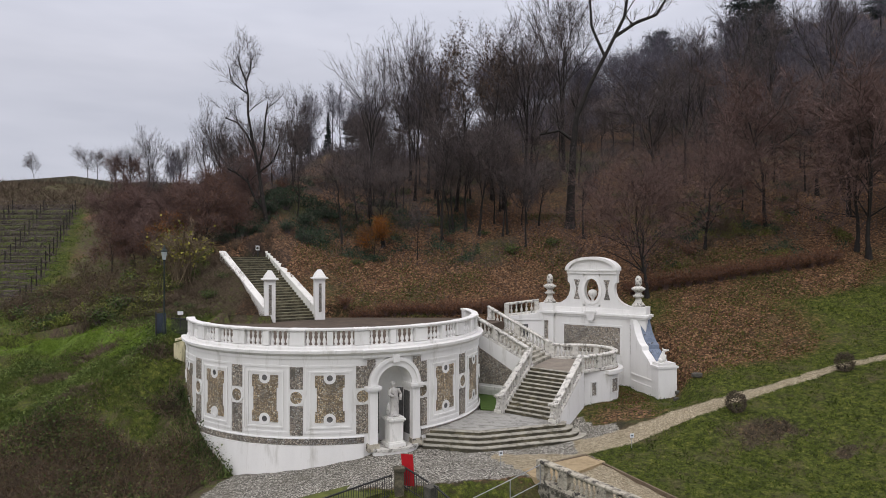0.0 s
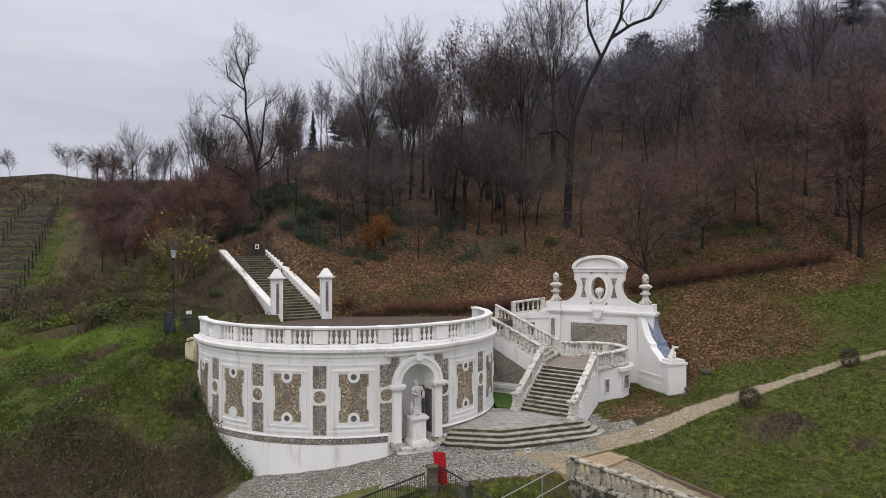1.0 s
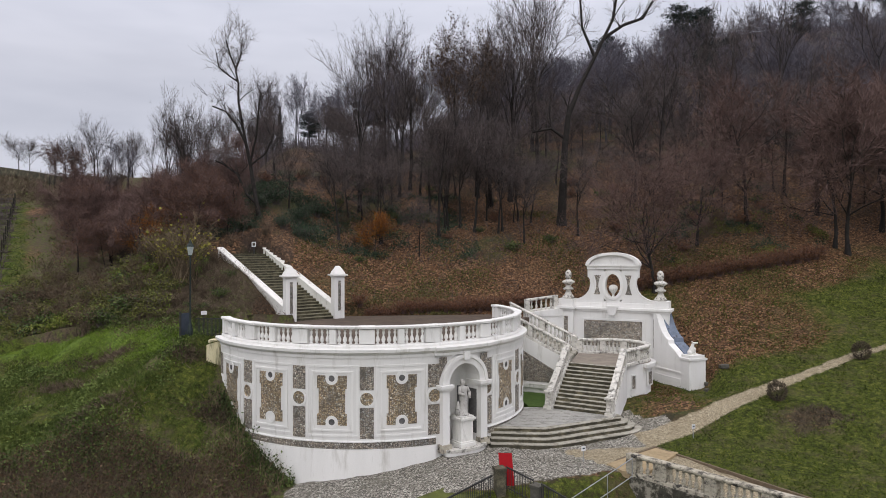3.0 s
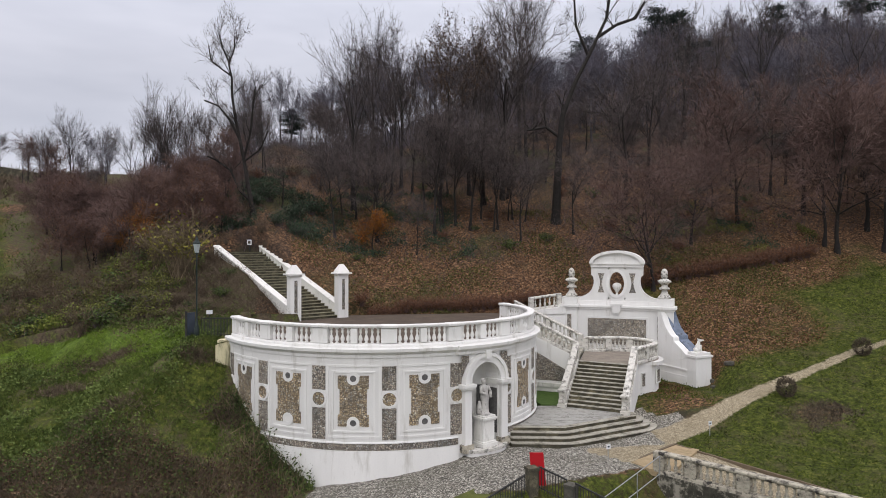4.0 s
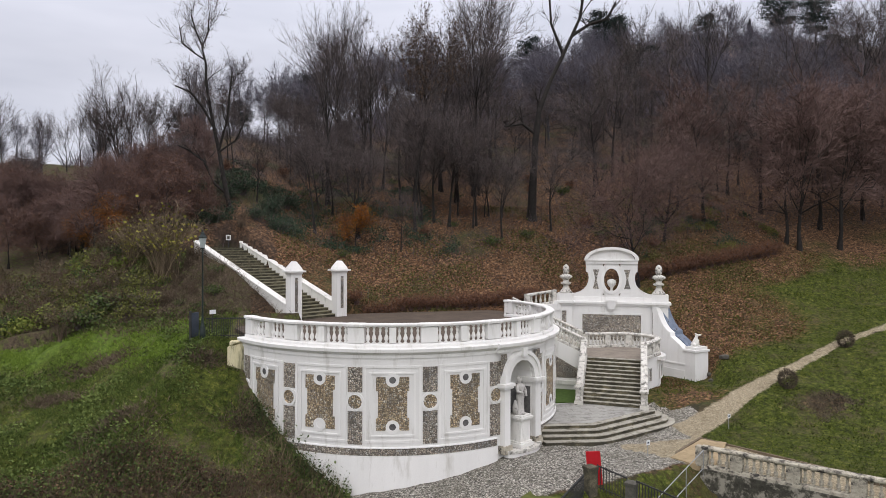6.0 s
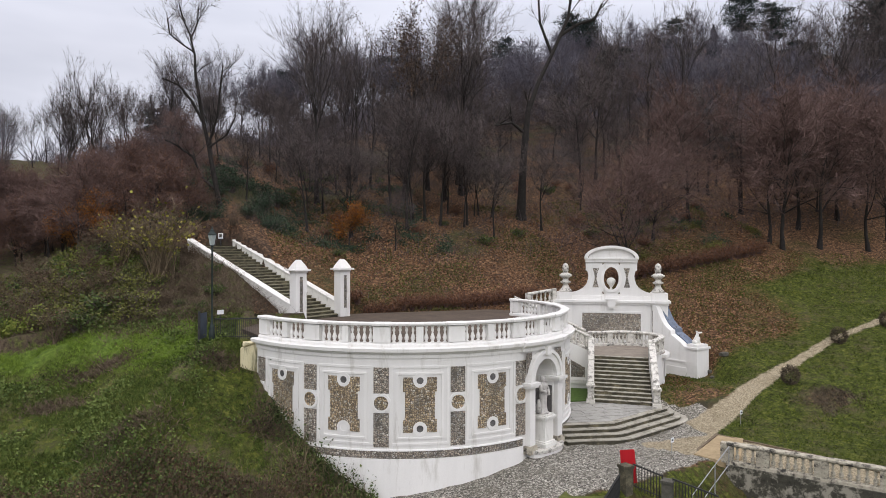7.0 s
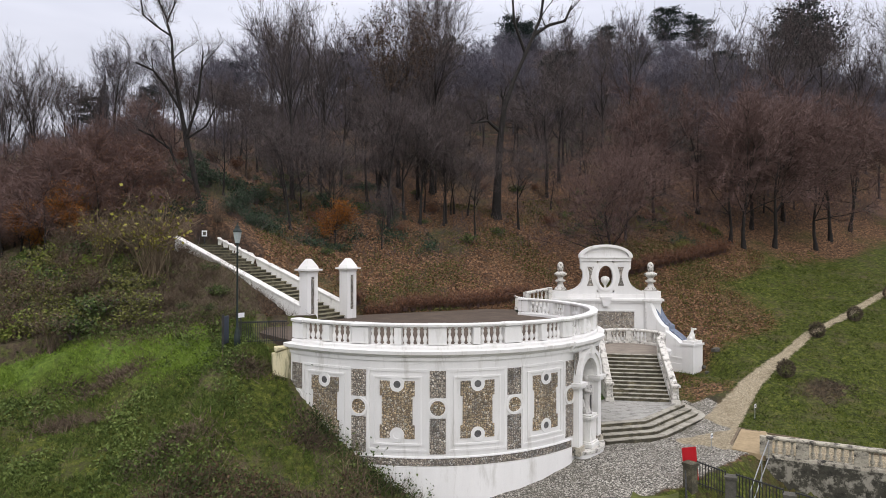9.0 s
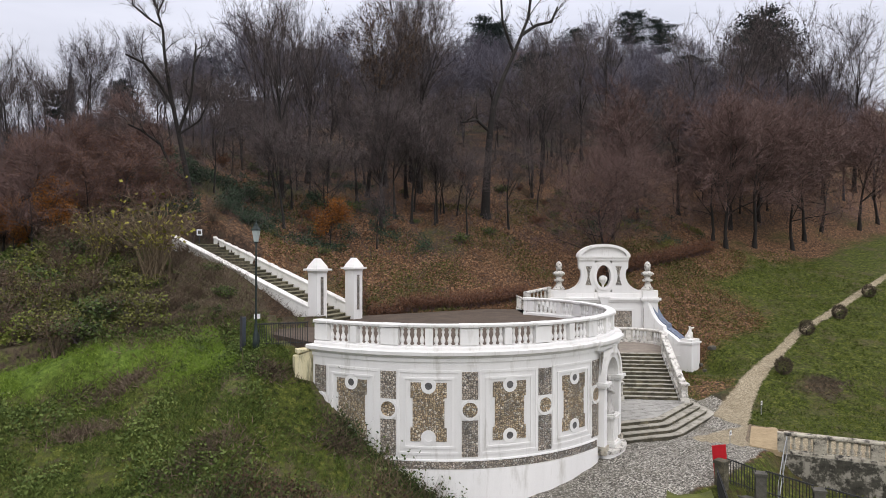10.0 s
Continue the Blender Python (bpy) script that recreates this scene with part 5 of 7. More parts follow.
slab_yz(bm, [(-0.3, -0.3), (2.6, -0.3)] + prof[::-1] + [(-0.3, 5.0)], -0.55, 0.0, WM)
part("buttress", bm, PLASTER, wing)
bm = bmesh.new()
for (x0, z0), (x1, z1) in zip(prof, prof[1:]):
    slab_yz(bm, [(x0, z0 + 0.005), (x1, z1 + 0.005), (x1, z1 + 0.09), (x0, z0 + 0.09)], -0.05, 0.72, WM)
part("slate_coping", bm, SLATE, wing, "blue-grey slate coping")
bm = bmesh.new()
slab_yz(bm, [(-0.3, -0.3), (2.6, -0.3)] + [(x, z) for x, z in prof[::-1]] + [(-0.3, 5.0)], 0.0, 0.66, WM)
part("buttress_core", bm, PLASTER, wing)
bm = bmesh.new()
box(bm, -0.1, 2.52, -0.60, -0.54, 1.30, 1.40, WM)
box(bm, -0.1, 2.52, -0.585, -0.54, -0.2, 0.95, WM)
part("string_course", bm, PLASTER, wing)
bm = bmesh.new()
box(bm, 2.50, 3.35, -0.58, 0.72, -0.4, 2.26, WM)
part("end_post", bevelled(bm, 0.03), PLASTER, wing)
bm = bmesh.new()
box(bm, 2.42, 3.43, -0.66, 0.80, 2.26, 2.40, WM)
box(bm, 2.50, 3.35, -0.50, 0.64, 2.40, 2.58, WM)
part("post_cap", bevelled(bm, 0.03), PLASTER, wing)


def hound(m):
    """A small seated animal figure as one plain mesh."""
    bm = bmesh.new()
    lathe(bm, [(0.20, 0), (0.20, 0.05), (0.02, 0.06)], 10, Matrix.Diagonal((1.4, 0.8, 1, 1)))
    lathe(bm, [(0.03, -0.02), (0.12, 0.05), (0.14, 0.16), (0.12, 0.30), (0.10, 0.42), (0.07, 0.54), (0.065, 0.66), (0.02, 0.70)], 10, pose(-0.09, 0, 0.06, 0, 9, 0))
    lathe(bm, [(0.02, -0.07), (0.075, -0.04), (0.085, 0.03), (0.055, 0.11), (0.04, 0.19), (0.01, 0.21)], 8, pose(0.03, 0, 0.74, 0, 80, 0))
    for s in (-0.055, 0.055):
        lathe(bm, [(0.045, 0.0), (0.03, 0.03), (0.028, 0.22), (0.05, 0.42)], 7, pose(0.11, s, 0.04, 0, -6, 0))
        lathe(bm, [(0.05, 0.0), (0.10, 0.07), (0.09, 0.17), (0.03, 0.25)], 7, pose(-0.13, s * 1.5, 0.04))
        lathe(bm, [(0.03, 0.0), (0.025, 0.07), (0.005, 0.10)], 6, pose(-0.01, s, 0.79, 0, -20, 0))
    ob = part("hound_statue", bm, PLASTER_OLD, None, smooth=True, at=m)
    return tagged(ob, "small pale stone seated hound statue on a post", "statue")


for k, (x, y, s) in enumerate(((22.7, 0.0, 0.26), (21.2, -0.5, 0.18), (21.5, 0.1, 0.20))):
    bm = bmesh.new()
    bmesh.ops.create_icosphere(bm, subdivisions=2, radius=1.0)
    r4 = random.Random(k)
    for v in bm.verts:
        v.co = Vector((max(-0.75, min(0.75, c * r4.uniform(0.9, 1.15))) for c in v.co))
    tagged(part("boulder", bm, DARKPILLAR, None, at=pose(x, y, gz(x, y) + 0.08, 0, 0, 40 * k) @ Matrix.Diagonal((s * 1.6, s, s * 0.8, 1))), "grey weathered stone lying in the grass", "stone", "stones by the buttress")


pw = W0 + dW * 2.95
hound(pose(pw.x + 0.02, pw.y, 2.575, 0, 0, -18) @ Matrix.Diagonal((1.45, 1.3, 1.02, 1)))
bm = bmesh.new()
box(bm, -0.3, 0.35, -0.3, 0.3, -0.2, 1.0)
tagged(part("stone_block", bevelled(bm, 0.05), STONE, None, at=pose(21.35, 1.1, 0.45, 0, 0, 15)), "rough pale stone block beside the buttress", "stone")

# ---- gate pillars and the stair up the hill ----
G1, G2 = Vector((-5.42, 4.36)), Vector((-2.33, 6.38))
gdir = (G2 - G1).normalized()
gturn = math.degrees(math.atan2(gdir.y, gdir.x))


def gate_pillar(p):
    th = thing("gate_pillar", "square white gate pillar with pebble strip and pyramid cap", "pillar", pose(p.x, p.y, Z_FLOOR, 0, 0, gturn - 12), group="gate pillars")
    bm = bmesh.new()
    box(bm, -0.36, 0.36, -0.36, 0.36, -0.3, 2.86)
    part("shaft", bevelled(bm, 0.02), PLASTER, th)
    bm = bmesh.new()
    box(bm, -0.40, 0.40, -0.40, 0.40, 2.86, 2.96)
    box(bm, -0.55, 0.55, -0.55, 0.55, 2.96, 3.06)
    part("cap", bevelled(bm, 0.02), PLASTER, th)
    bm = bmesh.new()
    rings = [[bm.verts.new((x * w, y * w, z)) for x, y in ((-1, -1), (1, -1), (1, 1), (-1, 1))] for w, z in ((0.42, 3.06), (0.36, 3.22), (0.13, 3.60), (0.10, 3.62))]
    for a, c in zip(rings, rings[1:]):
        for i in range(4):
            bm.faces.new((a[i], a[(i + 1) % 4], c[(i + 1) % 4], c[i]))
    bm.faces.new(rings[0][::-1])
    bm.faces.new(rings[-1])
    part("pyramid", bm, PLASTER, th)
    for m in (Matrix.Identity(4), pose(0, 0, 0, 0, 0, 90)):
        bm = bmesh.new()
        box(bm, -0.10, 0.10, -0.375, -0.35, 0.55, 2.62)
        part("pebble_strip", bm, RUBBLE_GREY, th, at=m)
    return th


gate_pillar(G1)
gate_pillar(G2)
S1, S2 = Vector((-11.35, 12.35)), Vector((-8.3, 14.95))
hill_stair = thing("hill_stairs", "long dark stone stair between white parapet walls", "stairs")
N_H, Z_TOP = 25, 9.15
for k in range(N_H):
    a, c = G1.lerp(S1, k / N_H), G2.lerp(S2, k / N_H)
    a2, c2 = G1.lerp(S1, (k + 1.1) / N_H), G2.lerp(S2, (k + 1.1) / N_H)
    z = Z_FLOOR + (Z_TOP - Z_FLOOR) * (k + 1) / N_H
    bm = bmesh.new()
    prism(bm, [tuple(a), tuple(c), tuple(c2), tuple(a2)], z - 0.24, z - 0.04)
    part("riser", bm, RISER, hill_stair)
    bm = bmesh.new()
    o = (a - a2).normalized() * 0.04
    prism(bm, [tuple(a + o), tuple(c + o), tuple(c2), tuple(a2)], z - 0.045, z)
    part("tread", bm, MOSSY_TREAD, hill_stair)


def parapet(a, c, za, zc):
    side_wall("parapet", a, c, za - 2.2, za, zc, 0.42, PLASTER_OLD, hill_stair)
    d = (c - a).normalized()
    s = Vector((-d.y, d.x))
    bm = bmesh.new()
    sweep(bm, [(a.x, a.y, za + 0.002), (c.x, c.y, zc + 0.002)], [(-0.28, 0), (0.28, 0), (0.28, 0.07), (0.2, 0.11), (-0.2, 0.11), (-0.28, 0.07)])
    part("coping", bm, PLASTER_OLD, hill_stair)


parapet(G1, S1, Z_FLOOR + 0.75, 9.55)
parapet(G2, S2, Z_FLOOR + 0.75, 9.55)

# yellowed end wall beside the terrace
endw = thing("wall_end", "yellowed plaster wall end at the edge of the bank", "wall", kind="structure")
e0, e1 = Vector(pol(RW - 0.2, A_LEFT - 1.0)), Vector((-9.2, -2.5))
side_wall("end_wall", e0, e1, 1.5, 4.50, 4.22, 0.5, PLASTER_YELLOW, endw)
side_wall("end_coping", e0, e1.lerp(e0, 0.12), 4.50, 4.57, 4.34, 0.56, PLASTER_YELLOW, endw)

# ---- old balustrade over the sunken garden ----
NB = [Vector((11.15, -12.2)), Vector((11.95, -13.45)), Vector((13.15, -15.35)), Vector((14.4, -17.3)), Vector((15.7, -19.3)), Vector((17.2, -21.6))]
bm = bmesh.new()
sweep(bm, [(p.x, p.y, -2.4) for p in NB], [(-0.28, 0), (0.28, 0), (0.28, 1.72), (-0.28, 1.72)])
tagged(part("wall_garden", bm, noisy("mossy_black_wall", [(0.3, (0.012, 0.012, 0.010)), (0.62, (0.085, 0.080, 0.062))], scale=2.6, detail=10.0, rough=0.95, bump=0.9, stain=((0.30, 0.28, 0.23), 1.8, 0.50, 0.60))), "blackened retaining wall under the old balustrade", "wall", kind="structure")
for p, q in zip(NB, NB[1:]):
    straight_balustrade("garden_balustrade", "old blackened stone balustrade over the sunken garden", (p.x, p.y, -0.70), (q.x, q.y, -0.70), STONE_DIRTY, BAL_DARK, posts_at=(0.0, 1.0), pier=0.52, spacing=0.30)
# ---- trees ----
def tube(verts, faces, p, q, r0, r1, n=5):
    m = (q - p).to_track_quat("Z", "Y").to_matrix()
    base = len(verts)
    for c, r in ((p, r0), (q, r1)):
        for k in range(n):
            a = 2 * math.pi * k / n
            verts.append(c + m @ Vector((r * math.cos(a), r * math.sin(a), 0)))
    for k in range(n):
        faces.append((base + k, base + (k + 1) % n, base + n + (k + 1) % n, base + n + k))


def blade(verts, faces, p, q, w, rng):
    s = (q - p).cross(Vector((rng.uniform(-1, 1), rng.uniform(-1, 1), rng.uniform(-1, 1))))
    if s.length < 1e-6:
        return
    s = s.normalized() * w
    base = len(verts)
    verts.extend((p + s, p - s, q))
    faces.append((base, base + 1, base + 2))


def leaf(verts, faces, p, size, rng):
    a = Vector((rng.uniform(-1, 1), rng.uniform(-1, 1), rng.uniform(-0.6, 0.6))).normalized()
    b = a.cross(Vector((rng.uniform(-1, 1), rng.uniform(-1, 1), rng.uniform(-1, 1))))
    if b.length < 1e-6:
        return
    b = b.normalized() * size * 0.45
    a = a * size
    base = len(verts)
    verts.extend((p - a * 0.5, p + b, p + a * 0.5, p - b))
    faces.append((base, base + 1, base + 2, base + 3))


def mesh_of(name, verts, faces, mat, smooth=False):
    me = bpy.data.meshes.new(name)
    me.from_pydata([tuple(v) for v in verts], [], faces)
    me.materials.append(mat)
    if smooth:
        me.polygons.foreach_set("use_smooth", [True] * len(me.polygons))
    return me


def strip(verts, faces, p, q, w0, w1, rng):
    """A thin branch as one tapered flat strip."""
    s = (q - p).cross(Vector((rng.uniform(-1, 1), rng.uniform(-1, 1), rng.uniform(-1, 1))))
    if s.length < 1e-6:
        return
    s = s.normalized()
    base = len(verts)
    verts.extend((p + s * w0, p - s * w0, q - s * w1, q + s * w1))
    faces.append((base, base + 1, base + 2, base + 3))


def bare_tree(seed, height, spread, twigs, lean=0.0, fork=0.35, twig_mat=None, droop=0.0, trunk_r=None, leaves=0, leaf_mat=None, twig_len=0.045, twig_w=0.010, wobble=0.08, spine=None, arms=(), limbs=(2, 3), reach=0.42, rise=0.10, leaf_size=0.14):
    """Meshes of a leafless tree: trunk with limbs, the fine twigs that make its crown, and what leaves it has kept."""
    rng = random.Random(seed)
    tv, tf, cv, cf, lv, lf = [], [], [], [], [], []
    r_base = trunk_r or height * 0.014
    depth = 3

    def grow(p, d, length, r, level):
        n = (len(spine) if spine else 6) if level == 0 else (3, 3, 2)[level - 1]
        for k in range(n):
            wob = wobble if level == 0 else 0.24
            up = 0.0 if level == 0 else rise - droop * level * 0.08
            d = (d + Vector((rng.uniform(-wob, wob), rng.uniform(-wob, wob), rng.uniform(-wob, wob) + up))).normalized()
            q = p + d * length / n
            if level == 0 and spine:
                q = Vector(spine[k])
                d = (q - p).normalized()
            r1 = r * (0.82 if level == 0 else 0.72)
            if level == 0 and k == 0:
                tube(tv, tf, p - Vector((0, 0, 0.5)), p + d * 0.5, r * 1.6, r * 1.08, 7)
            if level < 2:
                tube(tv, tf, p, q, r, r1, 7 if level == 0 else 4)
            else:
                strip(tv, tf, p, q, r, r1, rng)
            if level < depth and (level > 0 or k >= n * fork):
                for _ in range(rng.choice((1, 2, 2)) if level else rng.choice(limbs)):
                    a = rng.uniform(0, 2 * math.pi)
                    tilt = rng.uniform(0.40, 1.0) * spread
                    out = d.orthogonal().normalized()
                    out.rotate(Matrix.Rotation(a, 3, d))
                    nd = (d * math.cos(tilt) + out * math.sin(tilt)).normalized()
                    cut = (1.0 - 0.35 * k / n) if level == 0 else 1.0
                    grow(q, nd, length * rng.uniform(reach, reach + 0.24) * cut, max(r1 * rng.uniform(0.42, 0.62), 0.016), level + 1)
            if level >= depth - 1:
                for _ in range(twigs if level == depth else twigs // 2):
                    t = p.lerp(q, rng.random())
                    e = (d + Vector((rng.gauss(0, 0.55), rng.gauss(0, 0.55), rng.gauss(0.12 - droop, 0.45)))).normalized()
                    tip = t + e * rng.uniform(0.5, 1.4) * height * twig_len
                    blade(cv, cf, t, tip, twig_w, rng)
                    m2 = t.lerp(tip, rng.uniform(0.25, 0.8))
                    e2 = (e + Vector((rng.gauss(0, 0.7), rng.gauss(0, 0.7), rng.gauss(0.1, 0.5)))).normalized()
                    blade(cv, cf, m2, m2 + e2 * height * twig_len * 0.6, twig_w * 0.8, rng)
                    for _ in range(leaves):
                        leaf(lv, lf, t.lerp(tip, rng.random()) + Vector((rng.gauss(0, 0.25), rng.gauss(0, 0.25), rng.gauss(0, 0.25))), leaf_size, rng)
            p, r = q, r1

    grow(Vector((0, 0, 0)), Vector((lean, 0, 1)).normalized(), height * 0.62, r_base, 0)
    for arm_r, points in arms:
        pts = [Vector(c) for c in points]
        for k, (a, c) in enumerate(zip(pts, pts[1:])):
            r0 = arm_r * (1 - 0.6 * k / len(pts))
            tube(tv, tf, a, c, r0, r0 * 0.75, 6)
            for _ in range(3):
                side = Vector((rng.gauss(0, 0.6), rng.gauss(0, 0.6), rng.uniform(0.1, 0.9))).normalized()
                grow(a.lerp(c, rng.uniform(0.5, 1.0)), (side + (c - a).normalized() * 0.6).normalized(), rng.uniform(1.2, 2.4), r0 * 0.4, 2)
    out = [mesh_of("trunk", tv, tf, BARK_HAZED if twig_mat == TWIG_HAZED else BARK, True), mesh_of("crown", cv, cf, twig_mat or TWIG)]
    if leaves:
        out.append(mesh_of("leaves", lv, lf, leaf_mat))
    return out


def conifer(seed, height, width, flat=False):
    """An evergreen: a trunk with tiers of drooping or flat boughs carrying needle tufts."""
    rng = random.Random(seed)
    tv, tf, lv, lf = [], [], [], []
    tube(tv, tf, Vector((0, 0, -0.5)), Vector((0, 0, height * 0.98)), height * 0.02, 0.03, 6)
    tiers = 12 if flat else 16
    for k in range(tiers):
        u = k / (tiers - 1)
        z = height * ((0.45 + 0.53 * u) if flat else (0.12 + 0.86 * u))
        reach = width * ((0.75 + 0.5 * math.sin(u * 3.0)) if flat else (1.05 - u) ** 0.8)
        for j in range(7 if flat else 6):
            a = rng.uniform(0, 2 * math.pi)
            tip = Vector((math.cos(a) * reach * rng.uniform(0.7, 1.1), math.sin(a) * reach * rng.uniform(0.7, 1.1), z + (0.3 if flat else -0.12 * reach)))
            tube(tv, tf, Vector((0, 0, z)), tip, 0.06, 0.02, 3)
            for _ in range(70 if flat else 46):
                t = rng.uniform(0.25, 1.0)
                p = Vector((0, 0, z)).lerp(tip, t) + Vector((rng.gauss(0, 0.16 * reach), rng.gauss(0, 0.16 * reach), rng.gauss(0, 0.24 if flat else 0.14)))
                leaf(lv, lf, p, 0.32, rng)
    return [mesh_of("trunk", tv, tf, BARK, True), mesh_of("crown", lv, lf, LEAF_DARK)]


def shrub(seed, height, width, stems, leaf_n, leaf_mat, twig_mat, size=0.09, thick=1.0):
    rng = random.Random(seed)
    cv, cf, lv, lf = [], [], [], []
    for _ in range(stems):
        a, t = rng.uniform(0, 2 * math.pi), rng.random() ** 0.5
        p = Vector((rng.gauss(0, 0.12 * width), rng.gauss(0, 0.12 * width), 0))
        q = Vector((math.cos(a) * width * t, math.sin(a) * width * t, height * rng.uniform(0.65, 1.05) * (1 - 0.35 * t * t)))
        m1 = p.lerp(q, 0.5) + Vector((0, 0, 0.12 * height))
        blade(cv, cf, p, m1, 0.022 * thick, rng)
        blade(cv, cf, m1, q, 0.014 * thick, rng)
        for _ in range(4):
            b = m1.lerp(q, rng.random())
            blade(cv, cf, b, b + Vector((rng.gauss(0, 0.3), rng.gauss(0, 0.3), rng.uniform(0, 0.5))) * height * 0.3, 0.010 * thick, rng)
        for _ in range(leaf_n):
            leaf(lv, lf, m1.lerp(q, rng.uniform(-0.5, 1.05)) + Vector((rng.gauss(0, 0.12), rng.gauss(0, 0.12), rng.gauss(0, 0.12))) * width, size, rng)
    out = [mesh_of("bush_body", cv, cf, twig_mat)]
    if lv:
        out.append(mesh_of("leaves", lv, lf, leaf_mat))
    return out


TREES = {
    "tall": [bare_tree(11 + k, 17, 0.80, 4, fork=0.33, wobble=0.07, twig_len=0.06, twig_w=0.012) for k in range(4)],
    "round": [bare_tree(31 + k, 12, 1.0, 3, fork=0.25, twig_len=0.085, twig_w=0.015, reach=0.48) for k in range(4)],
    "fan": [bare_tree(41 + k, 14, 0.55, 3, fork=0.25, twig_len=0.050, wobble=0.05, reach=0.50, rise=0.14) for k in range(3)],
    "bushy": [bare_tree(51 + k, 9, 1.15, 5, fork=0.16, twig_mat=TWIG_RED, droop=0.05, twig_len=0.095, twig_w=0.012, rise=0.02, wobble=0.17) for k in range(2)],
    "sapling": [bare_tree(57 + k, 6, 1.1, 4, fork=0.1, twig_mat=TWIG_RED, droop=0.03, twig_len=0.14, twig_w=0.012, limbs=(1, 2), leaves=k % 2, leaf_mat=LEAF_RUST, leaf_size=0.10, rise=0.05) for k in range(4)],
    "fan_far": [bare_tree(45 + k, 14, 0.60, 2, fork=0.2, twig_len=0.07, twig_w=0.022, wobble=0.05, reach=0.50, rise=0.14) for k in range(2)],
    "far": [bare_tree(71 + k, 16, 0.85, 2, fork=0.30, twig_mat=TWIG_HAZED, twig_len=0.11, twig_w=0.034, reach=0.46) for k in range(3)],
    "orange": [bare_tree(81, 7, 1.0, 3, fork=0.1, twig_mat=TWIG_RED, leaves=2, leaf_mat=LEAF_ORANGE)],
    "leafy": [bare_tree(86, 19, 0.62, 5, fork=0.40, leaves=1, leaf_mat=LEAF_BROWN, reach=0.50, leaf_size=0.2, limbs=(3, 3))],
    "spreading": [bare_tree(89, 11, 1.15, 12, fork=0.15, twig_mat=TWIG_RED, twig_len=0.075, twig_w=0.009, reach=0.66, rise=0.02, limbs=(3, 4), trunk_r=0.2)],
    "great_fan": [bare_tree(92, 19, 0.62, 5, fork=0.42, twig_len=0.045, reach=0.55, limbs=(3, 4), rise=0.12, trunk_r=0.3)],
    "snag": [bare_tree(95, 7, 0.8, 3, twig_len=0.09, fork=0.25, trunk_r=0.26, limbs=(1, 2, 2), reach=0.42, spine=[(-0.4, 0, 2.2), (-1.05, 0.2, 5.6), (-1.7, 0, 9.0), (-2.05, -0.3, 11.7), (-2.2, 0, 13.6), (-2.6, 0.2, 15.0), (-2.0, 0.1, 16.4), (-1.9, 0, 17.6)], arms=((0.15, [(-0.3, 0, 1.6), (-1.5, 0.3, 2.6), (-2.4, 0.2, 4.6), (-3.8, 0, 5.6), (-4.7, 0, 6.0)]), (0.14, [(-1.3, 0, 7.4), (-2.6, 0.4, 9.6), (-3.6, 0.1, 10.9), (-4.9, -0.2, 11.4)]), (0.13, [(-1.0, 0, 5.6), (-0.1, -0.5, 8.2), (0.2, -0.6, 11.0), (0.3, -0.3, 12.6)]), (0.10, [(-2.25, 0, 13.8), (-3.3, 0.2, 14.5), (-4.4, 0.2, 15.4), (-4.6, 0.1, 16.8)]), (0.10, [(-2.5, 0.2, 15.0), (-3.2, 0.2, 16.6), (-3.6, 0.2, 18.0)]), (0.10, [(-1.0, 0, 5.4), (0.5, 0.4, 6.6), (1.3, 0.4, 8.4)])))],
    "giant": [bare_tree(97, 12, 0.75, 3, fork=0.55, trunk_r=0.48, limbs=(1, 2), reach=0.45, spine=[(0.15, 0, 3.5), (0.3, -0.2, 7.5), (0.6, -0.4, 10.6), (1.8, -0.3, 13.6), (3.4, -0.2, 16.6), (5.3, 0, 20.4), (5.8, 0, 23.5), (6.6, 0.2, 26.5)], arms=((0.17, [(0.35, -0.2, 8.4), (-1.0, 0.0, 9.4), (-2.9, 0, 9.0)]), (0.20, [(0.55, -0.3, 9.8), (0.65, -0.3, 11.6)]), (0.20, [(4.4, 0, 18.5), (6.6, 0.3, 20.0), (8.4, 0, 20.6), (9.6, 0.4, 22.5)]), (0.16, [(3.4, 0, 16.6), (2.2, 0.2, 19.5), (2.0, 0.3, 23.0)])))],
    "conifer": [conifer(101, 13, 2.6), conifer(102, 12, 3.2)],
    "cedar": [conifer(105, 15, 4.2, True)],
    "cypress": [conifer(107, 12, 1.3)],
    "shrub_brown": [shrub(111, 2.2, 1.3, 60, 3, LEAF_BROWN, TWIG_SCRUB)],
    "shrub_yellow": [shrub(113, 4.8, 2.3, 150, 2, LEAF_GOLD, STRAW, 0.20, thick=1.6)],
    "shrub_green": [shrub(115, 1.2, 1.2, 50, 8, LEAF_GREEN, TWIG, 0.15)],
    "laurel": [shrub(123, 1.5, 1.3, 70, 16, LEAF_UNDER, TWIG, 0.12)],
    "shrub_lime": [shrub(117, 1.1, 1.1, 45, 10, LEAF_YELLOW, TWIG, 0.11)],
    "rust_hedge": [shrub(119, 1.5, 1.1, 60, 12, LEAF_RUST, TWIG_RED, 0.11)],
}
NOMINAL = {"tall": 21.0, "round": 15.0, "fan": 17.0, "bushy": 11.0, "sapling": 6.0, "far": 20.0, "fan_far": 17.0, "orange": 8.2}


